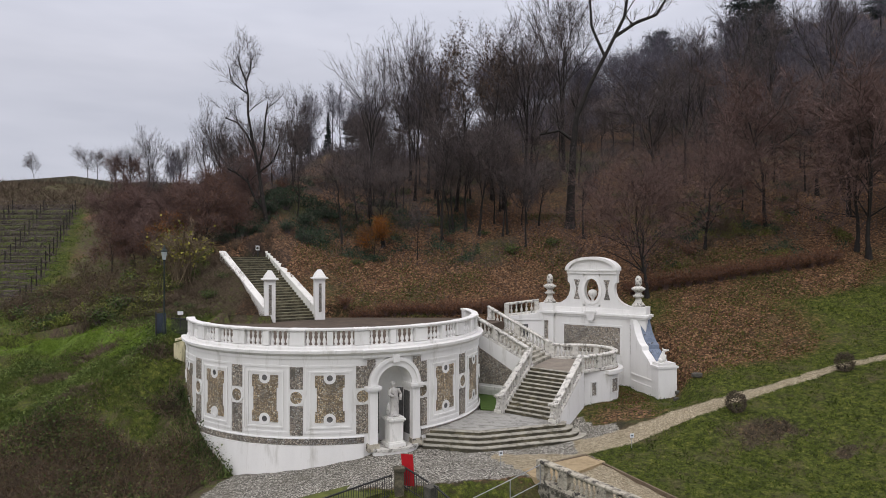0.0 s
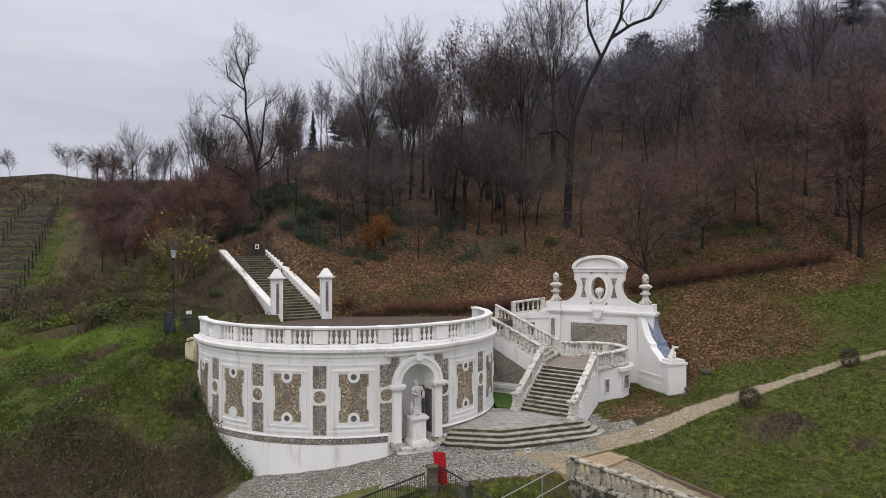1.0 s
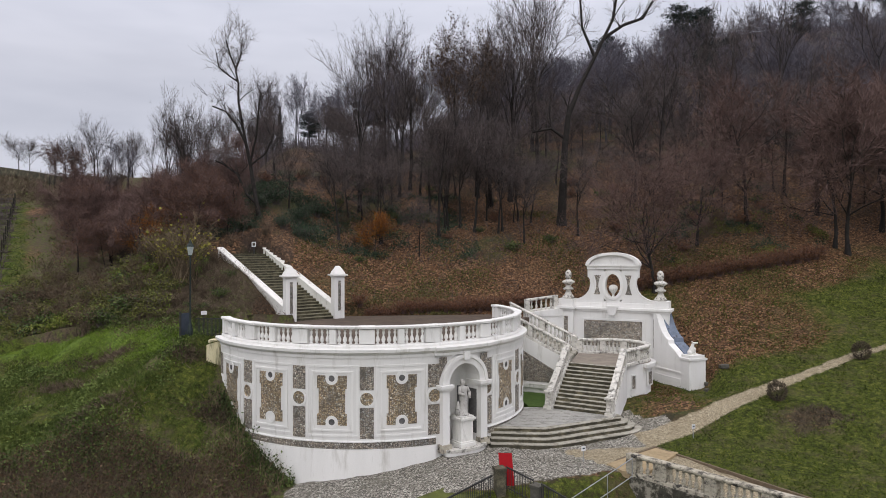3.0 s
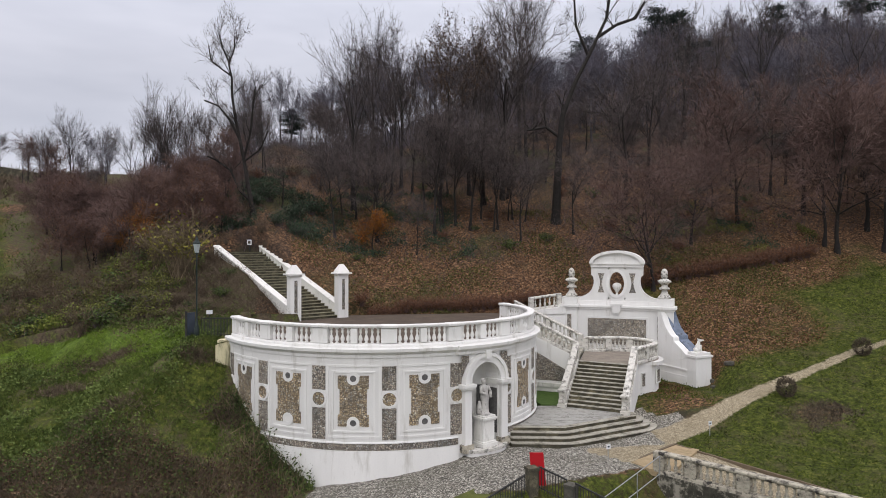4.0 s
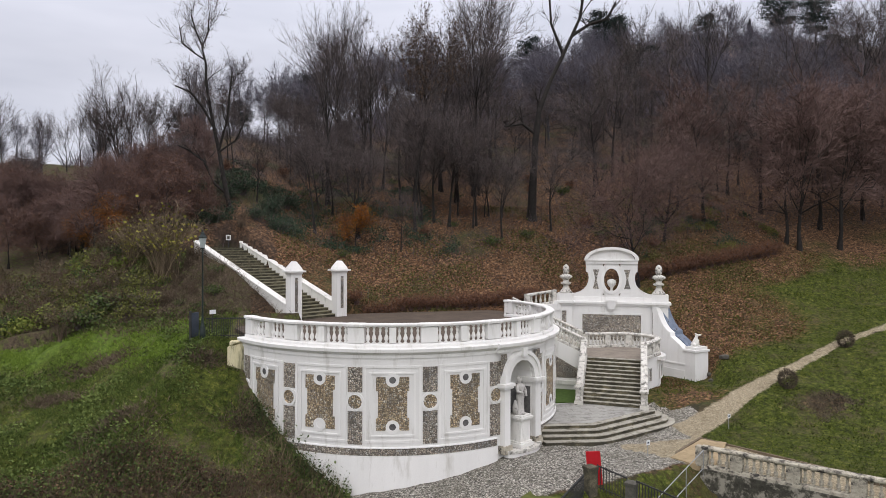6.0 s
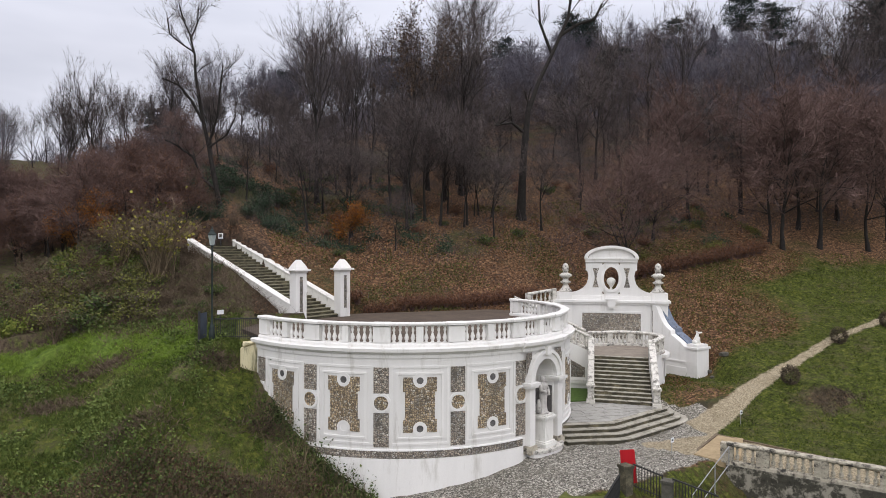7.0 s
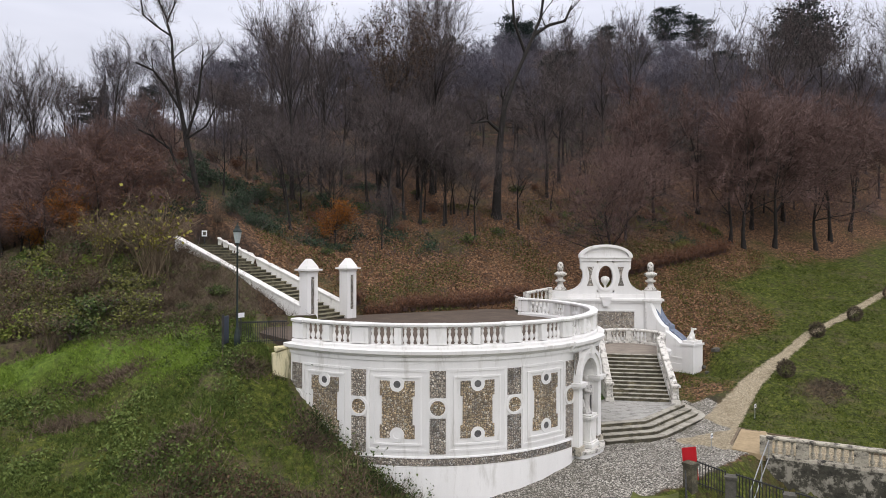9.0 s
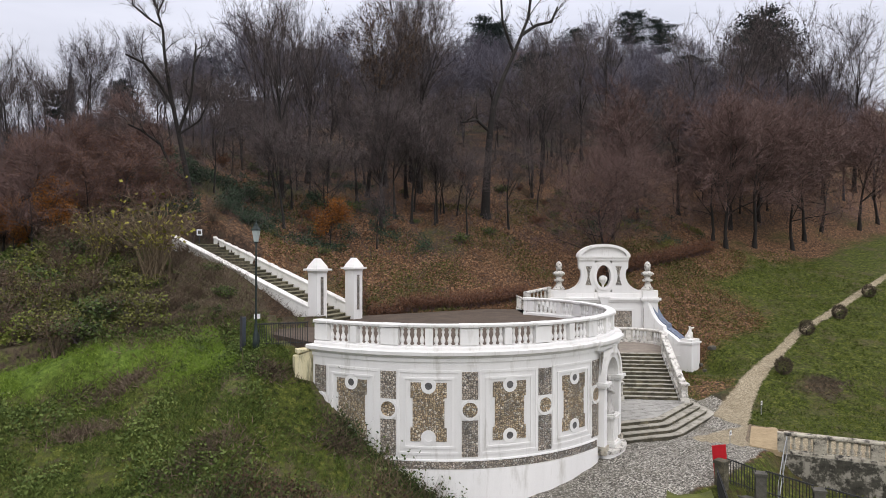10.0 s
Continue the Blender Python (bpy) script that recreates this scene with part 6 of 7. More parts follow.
def plant(kind, x, y, scale=1.0, seed=0, label="tall leafless tree on the wooded hillside", name="tree", category="tree", group="hillside trees", sz=1.0, turn=None, top=None):
    """Plants one of the grown meshes; top: the height above the datum that its crown reaches."""
    meshes = TREES[kind][seed % len(TREES[kind])]
    z = gz(x, y) - 0.1
    tall = max(me.vertices[k].co.z for me in meshes for k in range(0, len(me.vertices), 3)) if top or kind in NOMINAL else 1.0
    if top:
        scale = (top - z) / tall
    elif kind in NOMINAL:
        scale = scale * NOMINAL[kind] / tall
    th = thing(name, label, category, pose(x, y, z, 0, 0, (seed * 67) % 360 if turn is None else turn), group=group)
    th.scale = (scale, scale, scale * sz)
    for me in meshes:
        part(me.name.split(".")[0], me, None, th)
    return th


far_trunks, far_crowns = [], []


def far_tree(kind, x, y, scale, seed):
    """Adds a tree to the distant woods, which are one mesh."""
    meshes = TREES[kind][seed % len(TREES[kind])]
    a = radians((seed * 67) % 360)
    turn = np.array(((math.cos(a), -math.sin(a), 0), (math.sin(a), math.cos(a), 0), (0, 0, 1)))
    tall = max(me.vertices[k].co.z for me in meshes for k in range(0, len(me.vertices), 3))
    for me, store in zip(meshes, (far_trunks, far_crowns)):
        co = np.empty(len(me.vertices) * 3)
        me.vertices.foreach_get("co", co)
        co = co.reshape(-1, 3) @ turn.T * (scale * NOMINAL[kind] / tall) + np.array((x, y, gz(x, y) - 0.1))
        store.append((co, [tuple(p.vertices) for p in me.polygons]))


def far_woods():
    verts, faces, mats = [], [], []
    base = 0
    for slot, store in enumerate((far_trunks, far_crowns)):
        for co, polys in store:
            verts.append(co)
            faces.extend(tuple(i + base for i in p) for p in polys)
            mats.extend([slot] * len(polys))
            base += len(co)
    me = bpy.data.meshes.new("far_woods")
    me.from_pydata(np.concatenate(verts).tolist(), [], faces)
    # both slots take the haze-tinted colours of the far trees
    me.materials.append(BARK_HAZED)
    me.materials.append(TWIG_HAZED)
    me.polygons.foreach_set("material_index", mats)
    return tagged(new("far_woods", me), "dense leafless woods on the upper hillside", "woods", kind="stuff")


rng = random.Random(5)
# marked single trees
plant("snag", -9.2, 17.9, 0.86, 0, "tall old tree with a broken crooked crown", turn=-16)
plant("giant", 18.9, 22.4, 1.0, 0, "very tall old tree with a leaning dark trunk", turn=0)
plant("leafy", 8.0, 26.0, 1.0, 0, "tall tree that has kept some brown leaves", turn=40, top=34.0)
plant("great_fan", -0.6, 24.6, 1.0, 0, "tall tree with a wide fan of bare limbs", top=32.8)
plant("spreading", 22.6, 9.9, 1.0, 0, "spreading bare tree with layered fine twigs behind the gable", top=19.8)
plant("spreading", 29.5, 16.0, 1.0, 0, "spreading bare tree with layered fine twigs on the slope", top=22.0, turn=130)
for k, (x, y, top, kind) in enumerate(((21.5, 40.0, 44.0, "fan"), (22.4, 45.8, 46.0, "tall"), (-20.0, 38.3, 28.5, "fan"), (-22.6, 40.0, 27.0, "fan"), (-17.4, 36.5, 26.0, "fan"), (-13.5, 48.5, 33.0, "fan"), (2.7, 39.5, 38.0, "fan"), (47.7, 48.0, 46.0, "fan"), (45.7, 37.0, 40.0, "tall"), (44.7, 20.4, 31.0, "tall"), (44.1, 24.7, 30.0, "tall"), (55.0, 42.0, 47.0, "fan"), (67.6, 28.2, 44.0, "tall"), (59.6, 29.0, 42.0, "tall"), (42.0, 39.0, 35.0, "tall"), (45.7, 41.3, 37.0, "tall"), (37.1, 34.9, 34.0, "round"), (-2.5, 18.4, 19.5, "round"), (1.3, 18.9, 19.0, "round"), (6.6, 20.4, 24.0, "tall"), (7.6, 21.8, 22.0, "round"), (10.1, 21.4, 23.5, "round"), (14.2, 18.6, 19.0, "round"), (4.4, 16.8, 14.5, "round"), (13.0, 27.5, 30.0, "tall"), (3.6, 30.0, 31.0, "fan"), (16.5, 33.0, 36.0, "fan"), (28.5, 27.0, 31.0, "round"), (33.0, 30.5, 34.0, "tall"), (85.0, 30.6, 49.0, "tall"), (88.0, 27.5, 48.0, "fan"), (83.0, 34.0, 50.0, "fan"), (90.0, 23.5, 46.0, "tall"), (80.0, 36.0, 46.0, "tall"), (76.0, 30.0, 43.0, "round"), (12.0, 30.0, 36.0, "tall"), (5.0, 33.0, 35.0, "fan"), (15.5, 29.5, 36.5, "tall"))):
    plant(kind, x, y, 1.0, k + 3, top=top)
for k, (x, y, s) in enumerate(((41.0, 11.6, 1.15), (40.8, 13.0, 1.0), (45.8, 11.7, 1.2), (51.2, 10.6, 1.1), (56, 12.0, 1.2), (62, 13.5, 1.15), (69, 12.5, 1.2), (77, 14.0, 1.2), (48, 16, 1.2), (55, 17, 1.2), (36, 18.5, 1.1))):
    plant("bushy", x, y, s * 1.2, k, "spreading bare beech with reddish twigs at the lawn's edge", sz=1.1)
# woods on the hill
for i, y in enumerate((21, 26, 31, 37, 43, 49, 55, 62, 71, 82, 95)):
    step = 6.6 + i * 0.55
    x = -34 - i * 3.5 + rng.uniform(0, 3)
    limit = 2.15 * (y + 30) - 25
    while x < min(limit, 150):
        px, py = x + rng.uniform(-1.7, 1.7), y + rng.uniform(-2.2, 2.2)
        open_left = px < 6.7 - 0.494 * (py + 42.2) + 2 or (px < -17 and py < 34)
        clearing = 15 < px < 42 and py < 33 and rng.random() < 0.6
        if not open_left and not clearing:
            tall = float(np.interp(px, (-30, -12, -4, 6, 30), (0.46, 0.46, 0.58, 0.80, 0.96))) * float(np.interp(px, (15, 30, 55, 75, 110), (0.94, 0.66, 0.62, 1.0, 1.12)))
            kind = rng.choice(("tall", "round", "round", "round", "fan", "round"))
            if y > 45:
                far_tree("fan_far" if px < -5 else "far", px, py, rng.uniform(0.78, 1.12) * tall * float(np.interp(px + 0.5 * py, (60, 100), (1.02, 0.66))), rng.randrange(99))
            else:
                plant(kind, px, py, rng.uniform(0.78, 1.12) * tall * 1.02, rng.randrange(99))
        x += step * (1.0 if px < 60 else 1.5)
for k, (x, y, top, kind) in enumerate(((-13.5, 75, 34.0, "cypress"), (-8.0, 66, 31.0, "cedar"), (-15.5, 62, 28.0, "cedar"), (2.0, 66, 36.0, "cedar"), (24, 84, 45.5, "cedar"), (30, 70, 40.0, "cedar"), (48, 84, 51.0, "cedar"), (58, 62, 44.0, "cedar"), (70, 90, 60.0, "cedar"), (122, 97, 75.0, "cedar"), (128, 92, 72.0, "cedar"), (125, 60, 64.0, "cedar"), (133, 66, 64.0, "cedar"), (92, 88, 62.0, "cedar"), (108, 92, 64.0, "conifer"), (100, 60, 50.0, "cedar"), (64, 84, 58.0, "cedar"))):
    plant(kind, x, y, 1.0, k, "dark evergreen conifer among the bare trees", name="conifer", group="evergreens", top=top)
for k in range(30):
    far_tree("far", rng.uniform(58, 125), rng.uniform(18, 48), rng.uniform(0.60, 0.85), k)
for k in range(30):
    far_tree("far", rng.uniform(34, 100), rng.uniform(46, 82), rng.uniform(0.5, 0.72), k + 7)
for k in range(18):
    far_tree("fan_far", rng.uniform(-16, 24), rng.uniform(50, 64), rng.uniform(0.6, 0.85), k)
far_woods()
# young growth between the tall trunks
for k in range(34):
    x, y = rng.uniform(-8, 60), rng.uniform(21, 46)
    plant("round", x, y, rng.uniform(0.42, 0.68), k, "young bare tree with fine brown twigs on the hillside", sz=0.95)
# thicket of reddish young trees left of the hill stair
for k in range(96):
    x = rng.uniform(-38, -11.5)
    y = rng.uniform(15, 27) + max(0, -16 - x) * rng.uniform(0.3, 1.4)
    if x < -22.4 - 0.40 * (y - 8) or x < 6.7 - 0.494 * (y + 42.2) - 0.2:
        continue
    plant("sapling", x, y, rng.uniform(0.75, 1.25), k, "young reddish bare tree in a thicket")
plant("orange", -17.2, 16.2, 0.55, 0, "small tree with orange autumn leaves")
plant("orange", 0.6, 17.0, 0.62, 4, "small beech with rust-orange leaves above the stair", sz=0.8)
plant("orange", -19.5, 18.0, 0.5, 2, "small tree with orange autumn leaves")
# the two round trees on the skyline and the far row
for k, (x, y, top) in enumerate(((-57.0, 62.0, 25.3), (-47.6, 59.8, 26.2), (-46.4, 60.4, 25.8))):
    plant("round", x, y, 1.0, k, "small round bare tree on the ridge", top=top)
for k in range(22):
    x = -41 + k * 1.35 + rng.uniform(-0.6, 0.6)
    plant("fan", x, 55 + rng.uniform(-4, 6), 1.0, k, "slim bare tree on the ridge beyond the vineyard", top=float(np.interp(x, (-41, -36, -30, -12), (23.5, 27.0, 26.5, 31.0))) + rng.uniform(-1.5, 1.0))

# shrubs
plant("shrub_yellow", -13.1, 8.3, 1.15, 0, "leggy shrub with a few yellow leaves", "shrub", "shrub", "bank shrubs")
plant("shrub_yellow", -15.4, 11.5, 0.8, 3, "leggy shrub with a few yellow leaves", "shrub", "shrub", "bank shrubs")
for k, (x, y, sc) in enumerate(((-10.6, 16.4, 1.3), (-9.6, 19.6, 1.5), (-7.2, 17.2, 1.2), (-8.2, 21.2, 1.6), (-6.0, 19.4, 1.4), (-4.6, 21.5, 1.5), (-11.8, 18.8, 1.4), (-12.6, 16.6, 1.3), (-5.6, 16.4, 1.0))):
    plant("laurel", x, y, 0.68 * sc, k, "dark evergreen shrub at the head of the hill stair", "shrub", "shrub", "woodland shrubs")
SHRUB_WORDS = {"shrub_green": "dark green ivy clump on the bank", "shrub_brown": "tangled brown leafless scrub on the bank", "shrub_lime": "yellow-green bramble clump on the bank"}
for k in range(180):
    x = rng.uniform(-29, -9.8)
    y = rng.uniform(3.4, 15) + max(0, -19 - x) * 0.8
    if x < -13:
        kind = rng.choice(("shrub_green", "shrub_lime", "shrub_brown", "shrub_brown", "shrub_lime", "shrub_lime"))
    else:
        kind = rng.choice(("shrub_brown", "shrub_brown", "shrub_green"))
    plant(kind, x, y, rng.uniform(0.6, 1.25) * (0.5 if x > -13 else 1.0), k, SHRUB_WORDS[kind], "shrub", "shrub", "bank shrubs")
for k in range(60):
    x = rng.uniform(-14, 40)
    y = rng.uniform(15, 34)
    kind = rng.choice(("shrub_green", "shrub_brown", "rust_hedge"))
    plant(kind, x, y, rng.uniform(0.5, 1.0), k, "low shrub of the woodland floor", "shrub", "shrub", "woodland shrubs")
# clipped beech hedges
for k in range(22):
    plant("rust_hedge", -0.8 + k * 0.64, 8.3 + 0.012 * (0.67 * k - 6) ** 2, 0.78, k, "rust-brown clipped beech hedge plant", "hedge_plant", "hedge", "beech hedge", sz=1.1)
for k in range(19):
    plant("rust_hedge", 21.6 + k * 0.9, 10.5 + k * 0.05, 1.0, k, "rust-brown clipped beech hedge plant", "hedge_plant", "hedge", "beech hedge", sz=1.05)
# four round bushes along the path
for k, (x, y) in enumerate(((22.9, -5.2), (30.6, -2.4), (36.1, -1.95), (43.5, -0.65), (51.0, 0.5))):
    r2 = random.Random(200 + k)
    cv, cf = [], []
    for _ in range(1500):
        v = Vector((r2.gauss(0, 1), r2.gauss(0, 1), r2.gauss(0, 1))).normalized()
        p = Vector((v.x * 0.52, v.y * 0.52, 0.62 + v.z * 0.55)) * r2.uniform(0.75, 1.0)
        blade(cv, cf, p, p + (v + Vector((r2.gauss(0, 0.4), r2.gauss(0, 0.4), 0.4 + r2.gauss(0, 0.3)))).normalized() * 0.15, 0.018, r2)
    th = thing("round_bush", "clipped round leafless bush on the lawn", "bush", pose(x, y, gz(x, y) - 0.03), group="bushes along the path")
    part("twig_ball", mesh_of("twig_ball", cv, cf, TWIG_BUSH), None, th)
    bm = bmesh.new()
    lathe(bm, [(0.05, -0.1), (0.04, 0.4)], 6)
    part("stem", bm, BARK, th)

# ---- scattered cover ----
gen = np.random.default_rng(7)


def stuff(name, label, category, tri_verts, mat, per=3):
    n = len(tri_verts) // per
    me = bpy.data.meshes.new(name)
    me.from_pydata(tri_verts.tolist(), [], np.arange(n * per).reshape(n, per).tolist())
    me.materials.append(mat)
    return tagged(new(name, me), label, category, kind="stuff")


def blades_at(x, y, length, width, upright=1.0, lift=0.0):
    n = len(x)
    z = ground_z(x, y) + lift
    base = np.stack([x, y, z], 1)
    d = gen.normal(0, 1, (n, 3)) * np.array([1, 1, 0.3]) / upright
    d[:, 2] = np.abs(d[:, 2]) + 1.0
    d /= np.linalg.norm(d, axis=1)[:, None]
    s = np.cross(d, gen.normal(0, 1, (n, 3)))
    s /= np.linalg.norm(s, axis=1)[:, None]
    tip = base + d * np.asarray(length)[:, None]
    s = s * np.asarray(width)[:, None]
    return np.stack([base + s, base - s, tip], 1).reshape(-1, 3)


def leaves_at(x, y, z, size):
    n = len(x)
    c = np.stack([x, y, z], 1)
    a = gen.normal(0, 1, (n, 3))
    a /= np.linalg.norm(a, axis=1)[:, None]
    b = np.cross(a, gen.normal(0, 1, (n, 3)))
    b /= np.linalg.norm(b, axis=1)[:, None]
    a, b = a * np.asarray(size)[:, None] * 0.5, b * np.asarray(size)[:, None] * 0.3
    return np.stack([c - a, c + b, c + a, c - b], 1).reshape(-1, 3)


def pick(n, x0, x1, y0, y1, keep):
    x, y = gen.uniform(x0, x1, n), gen.uniform(y0, y1, n)
    k = keep(x, y)
    return x[k], y[k]


def clump(x, y, s):
    return 0.5 + 1.5 * (fbm(x, y, 1.5 / s, 3, int(s * 100)) - 0.5) + gen.normal(0, 0.13, len(x))


# grass of the lawn and the slope
x, y = pick(90000, 13.5, 50, -16, 11, lambda x, y: (zones(x, y, ground_z(x, y))["grass"] * (1 - zones(x, y, ground_z(x, y))["dirt"]) > 0.5) & (clump(x, y, 1.1) > 0.3))
stuff("grass_lawn", "rough winter grass of the lawn", "grass", blades_at(x, y, gen.uniform(0.05, 0.18, len(x)), np.full(len(x), 0.020), 0.7), GRASS)
x, y = pick(160000, -27, -4.5, -9.0, 4, lambda x, y: (x * x + y * y > 9.25**2) & (x < -4.6 + 0.25 * (y + 8.3)) & (clump(x, y, 0.9) > 0.36) & (y > -8.6 + 0.04 * (x + 12)))
l = zones(x, y, ground_z(x, y))["lush"] > gen.uniform(0.10, 0.55, len(x))
stuff("grass_bank", "fresh green grass on top of the bank", "grass", blades_at(x[l], y[l], gen.uniform(0.08, 0.22, l.sum()), np.full(l.sum(), 0.016), 0.8), GRASS_LUSH)
stuff("grass_bank_rough", "rough grass and weeds of the bank", "grass", blades_at(x[~l], y[~l], gen.uniform(0.08, 0.26, (~l).sum()), np.full((~l).sum(), 0.020), 0.7), GRASS_BANK)
x, y = pick(30000, 19, 29, -12, -4.5, lambda x, y: dry_patch(x, y) > gen.uniform(0.15, 0.9, len(x)))
stuff("dry_stalks", "dry brown stalks on a worn place of the lawn", "stalks", blades_at(x, y, gen.uniform(0.06, 0.3, len(x)), np.full(len(x), 0.018), 0.6), TWIG_BUSH)
# weeds and low leaves on the bank
x, y = pick(52000, -26, -5.0, -9.5, 3.5, lambda x, y: (x * x + y * y > 9.3**2) & (clump(x, y, 0.8) > 0.58 + 0.22 * (zones(x, y, ground_z(x, y))["lush"] > 0.3)) & (x < -4.6 + 0.25 * (y + 8.3)))
stuff("bank_weeds", "green weeds and ivy over the bank", "weeds", leaves_at(x, y, ground_z(x, y) + gen.uniform(0.02, 0.28, len(x)), gen.uniform(0.08, 0.18, len(x))), LEAF_WEED, 4)
x, y = pick(14000, -42, -21, 5, 46, lambda x, y: (np.abs(x + 24.3 + 0.40 * (y - 8)) < 4.0) & (fbm(x, y, 1.5, 3, 51) > 0.46))
stuff("lane_grass", "rough grass beside the lane of the vineyard", "grass", blades_at(x, y, gen.uniform(0.15, 0.45, len(x)), np.full(len(x), 0.04), 0.7), GRASS_BANK)
# dry brown heaps on the bank
bx = np.concatenate([gen.normal(cx, sx, n) for cx, cy, sx, n in ((-15.7, 0.6, 0.8, 1500), (-17.0, -1.6, 0.7, 1100), (-13.6, -6.0, 1.0, 1600), (-10.2, -2.6, 0.6, 900), (-12.6, 2.9, 1.5, 1800), (-8.4, -5.6, 0.5, 1200))])
by = np.concatenate([gen.normal(cy, 0.45 * sx, n) for cx, cy, sx, n in ((-15.7, 0.6, 0.8, 1500), (-17.0, -1.6, 0.7, 1100), (-13.6, -6.0, 1.0, 1600), (-10.2, -2.6, 0.6, 900), (-12.6, 2.9, 1.5, 1800), (-8.4, -5.6, 0.5, 1200))])
out = bx * bx + by * by > 9.3**2
bx, by = bx[out], by[out]
stuff("dry_heaps", "heaps of dry brown stalks and dead leaves on the bank", "stalks", blades_at(bx, by, gen.uniform(0.12, 0.5, len(bx)), np.full(len(bx), 0.022), 0.5), TWIG_SCRUB)
# brambles at the foot of the bank
def bramble_zone(x, y):
    return (y < -7.6 + 0.03 * (x + 12) + 0.5 * np.sin(x * 0.9) + 1.6 * step01(-9, -6, x)) & (x < -5.0 + 0.25 * (y + 8.3)) & (x * x + y * y > 10.1**2)
x, y = pick(50000, -26, -4.0, -17, -4, bramble_zone)
stuff("bramble_stems", "tangled leafless bramble and dry stalks", "brambles", blades_at(x, y, gen.uniform(0.3, 0.95, len(x)), np.full(len(x), 0.014), 0.75), TWIG_SCRUB)
x, y = pick(5000, -26, -4.0, -17, -4, lambda x, y: bramble_zone(x, y) & (gen.random(len(x)) < 0.25 + 0.75 * step01(-13, -7, x)))
stuff("bramble_stalks", "upright pale dry stalks among the brambles", "stalks", blades_at(x, y, gen.uniform(0.5, 1.3, len(x)), np.full(len(x), 0.013), 1.8), STRAW)
x, y = pick(50000, -26, -4.0, -17, -4, bramble_zone)
stuff("bramble_leaves", "brown bramble leaves", "brambles", leaves_at(x, y, ground_z(x, y) + gen.uniform(0.05, 0.75, len(x)) * (0.5 + 0.5 * clump(x, y, 0.8)), gen.uniform(0.07, 0.15, len(x))), LEAF_BROWN, 4)
x, y = pick(50000, -26, -4.0, -17, -4, lambda x, y: bramble_zone(x, y) & (clump(x, y, 0.7) > 0.55))
stuff("bramble_green", "green bramble leaves", "brambles", leaves_at(x, y, ground_z(x, y) + gen.uniform(0.1, 0.7, len(x)), gen.uniform(0.07, 0.15, len(x))), LEAF_GREEN, 4)
x, y = pick(9000, -26, -4.0, -17, -4, lambda x, y: bramble_zone(x, y) & (clump(x, y, 0.5) > 0.72))
stuff("bramble_yellow", "yellowing bramble leaves", "brambles", leaves_at(x, y, ground_z(x, y) + gen.uniform(0.3, 0.8, len(x)), gen.uniform(0.07, 0.14, len(x))), LEAF_YELLOW, 4)
# weeds along the foot of the wall
a = gen.uniform(-150, -116, 2600)
r = 9.15 + gen.exponential(0.25, 2600)
x, y = r * np.cos(np.radians(a)), r * np.sin(np.radians(a))
stuff("wall_weeds", "dark weeds growing against the terrace wall", "weeds", leaves_at(x, y, ground_z(x, y) + gen.exponential(0.22, 2600), gen.uniform(0.08, 0.18, 2600)), LEAF_GREEN, 4)
x, y = pick(12000, -66, -33, 45.5, 62, lambda x, y: fbm(x, y, 3.0, 3, 41) > 0.36)
stuff("ridge_scrub", "brown scrub below the wall of the ridge", "scrub", blades_at(x, y, gen.uniform(0.3, 1.3, len(x)), np.full(len(x), 0.05), 0.7), TWIG_SCRUB)
# evergreen undergrowth behind the hill stair and on the slope
x, y = pick(110000, -13, 10, 16, 30, lambda x, y: (fbm(x, y, 2.6, 3, 11) + 0.22 * np.exp(-((x + 5.5) / 6) ** 2 - ((y - 21) / 4) ** 2) > 0.56 + np.abs(gen.normal(0, 0.20, len(x)))))
stuff("undergrowth", "dark evergreen undergrowth behind the hill stair", "undergrowth", leaves_at(x, y, ground_z(x, y) + gen.uniform(0.02, 0.7, len(x)) * fbm(x, y, 0.9, 2, 12), gen.uniform(0.10, 0.19, len(x))), LEAF_UNDER, 4)
x, y = pick(70000, 25, 42, 13, 27, lambda x, y: (fbm(x, y, 2.6, 3, 13) + 0.2 * np.exp(-((x - 33) / 6) ** 2 - ((y - 19) / 4) ** 2) > 0.56 + np.abs(gen.normal(0, 0.20, len(x)))))
l = fbm(x, y, 2.2, 2, 14) > 0.55
stuff("slope_undergrowth", "dark evergreen undergrowth on the slope", "undergrowth", leaves_at(x[~l], y[~l], ground_z(x[~l], y[~l]) + gen.uniform(0.02, 0.5, (~l).sum()), gen.uniform(0.10, 0.20, (~l).sum())), LEAF_UNDER, 4)
stuff("slope_weeds", "yellow-green weeds on the slope", "weeds", leaves_at(x[l], y[l], ground_z(x[l], y[l]) + gen.uniform(0.02, 0.4, l.sum()), gen.uniform(0.10, 0.18, l.sum())), LEAF_YELLOW, 4)
# tall stalks in the weeds against the wall
a = np.radians(gen.uniform(-152, -118, 420))
r = 9.25 + gen.exponential(0.45, 420)
x, y = r * np.cos(a), r * np.sin(a)
stuff("wall_stalks", "tall dry stalks standing against the terrace wall", "stalks", blades_at(x, y, gen.uniform(0.5, 1.5, 420), np.full(420, 0.014), 1.6), STRAW)
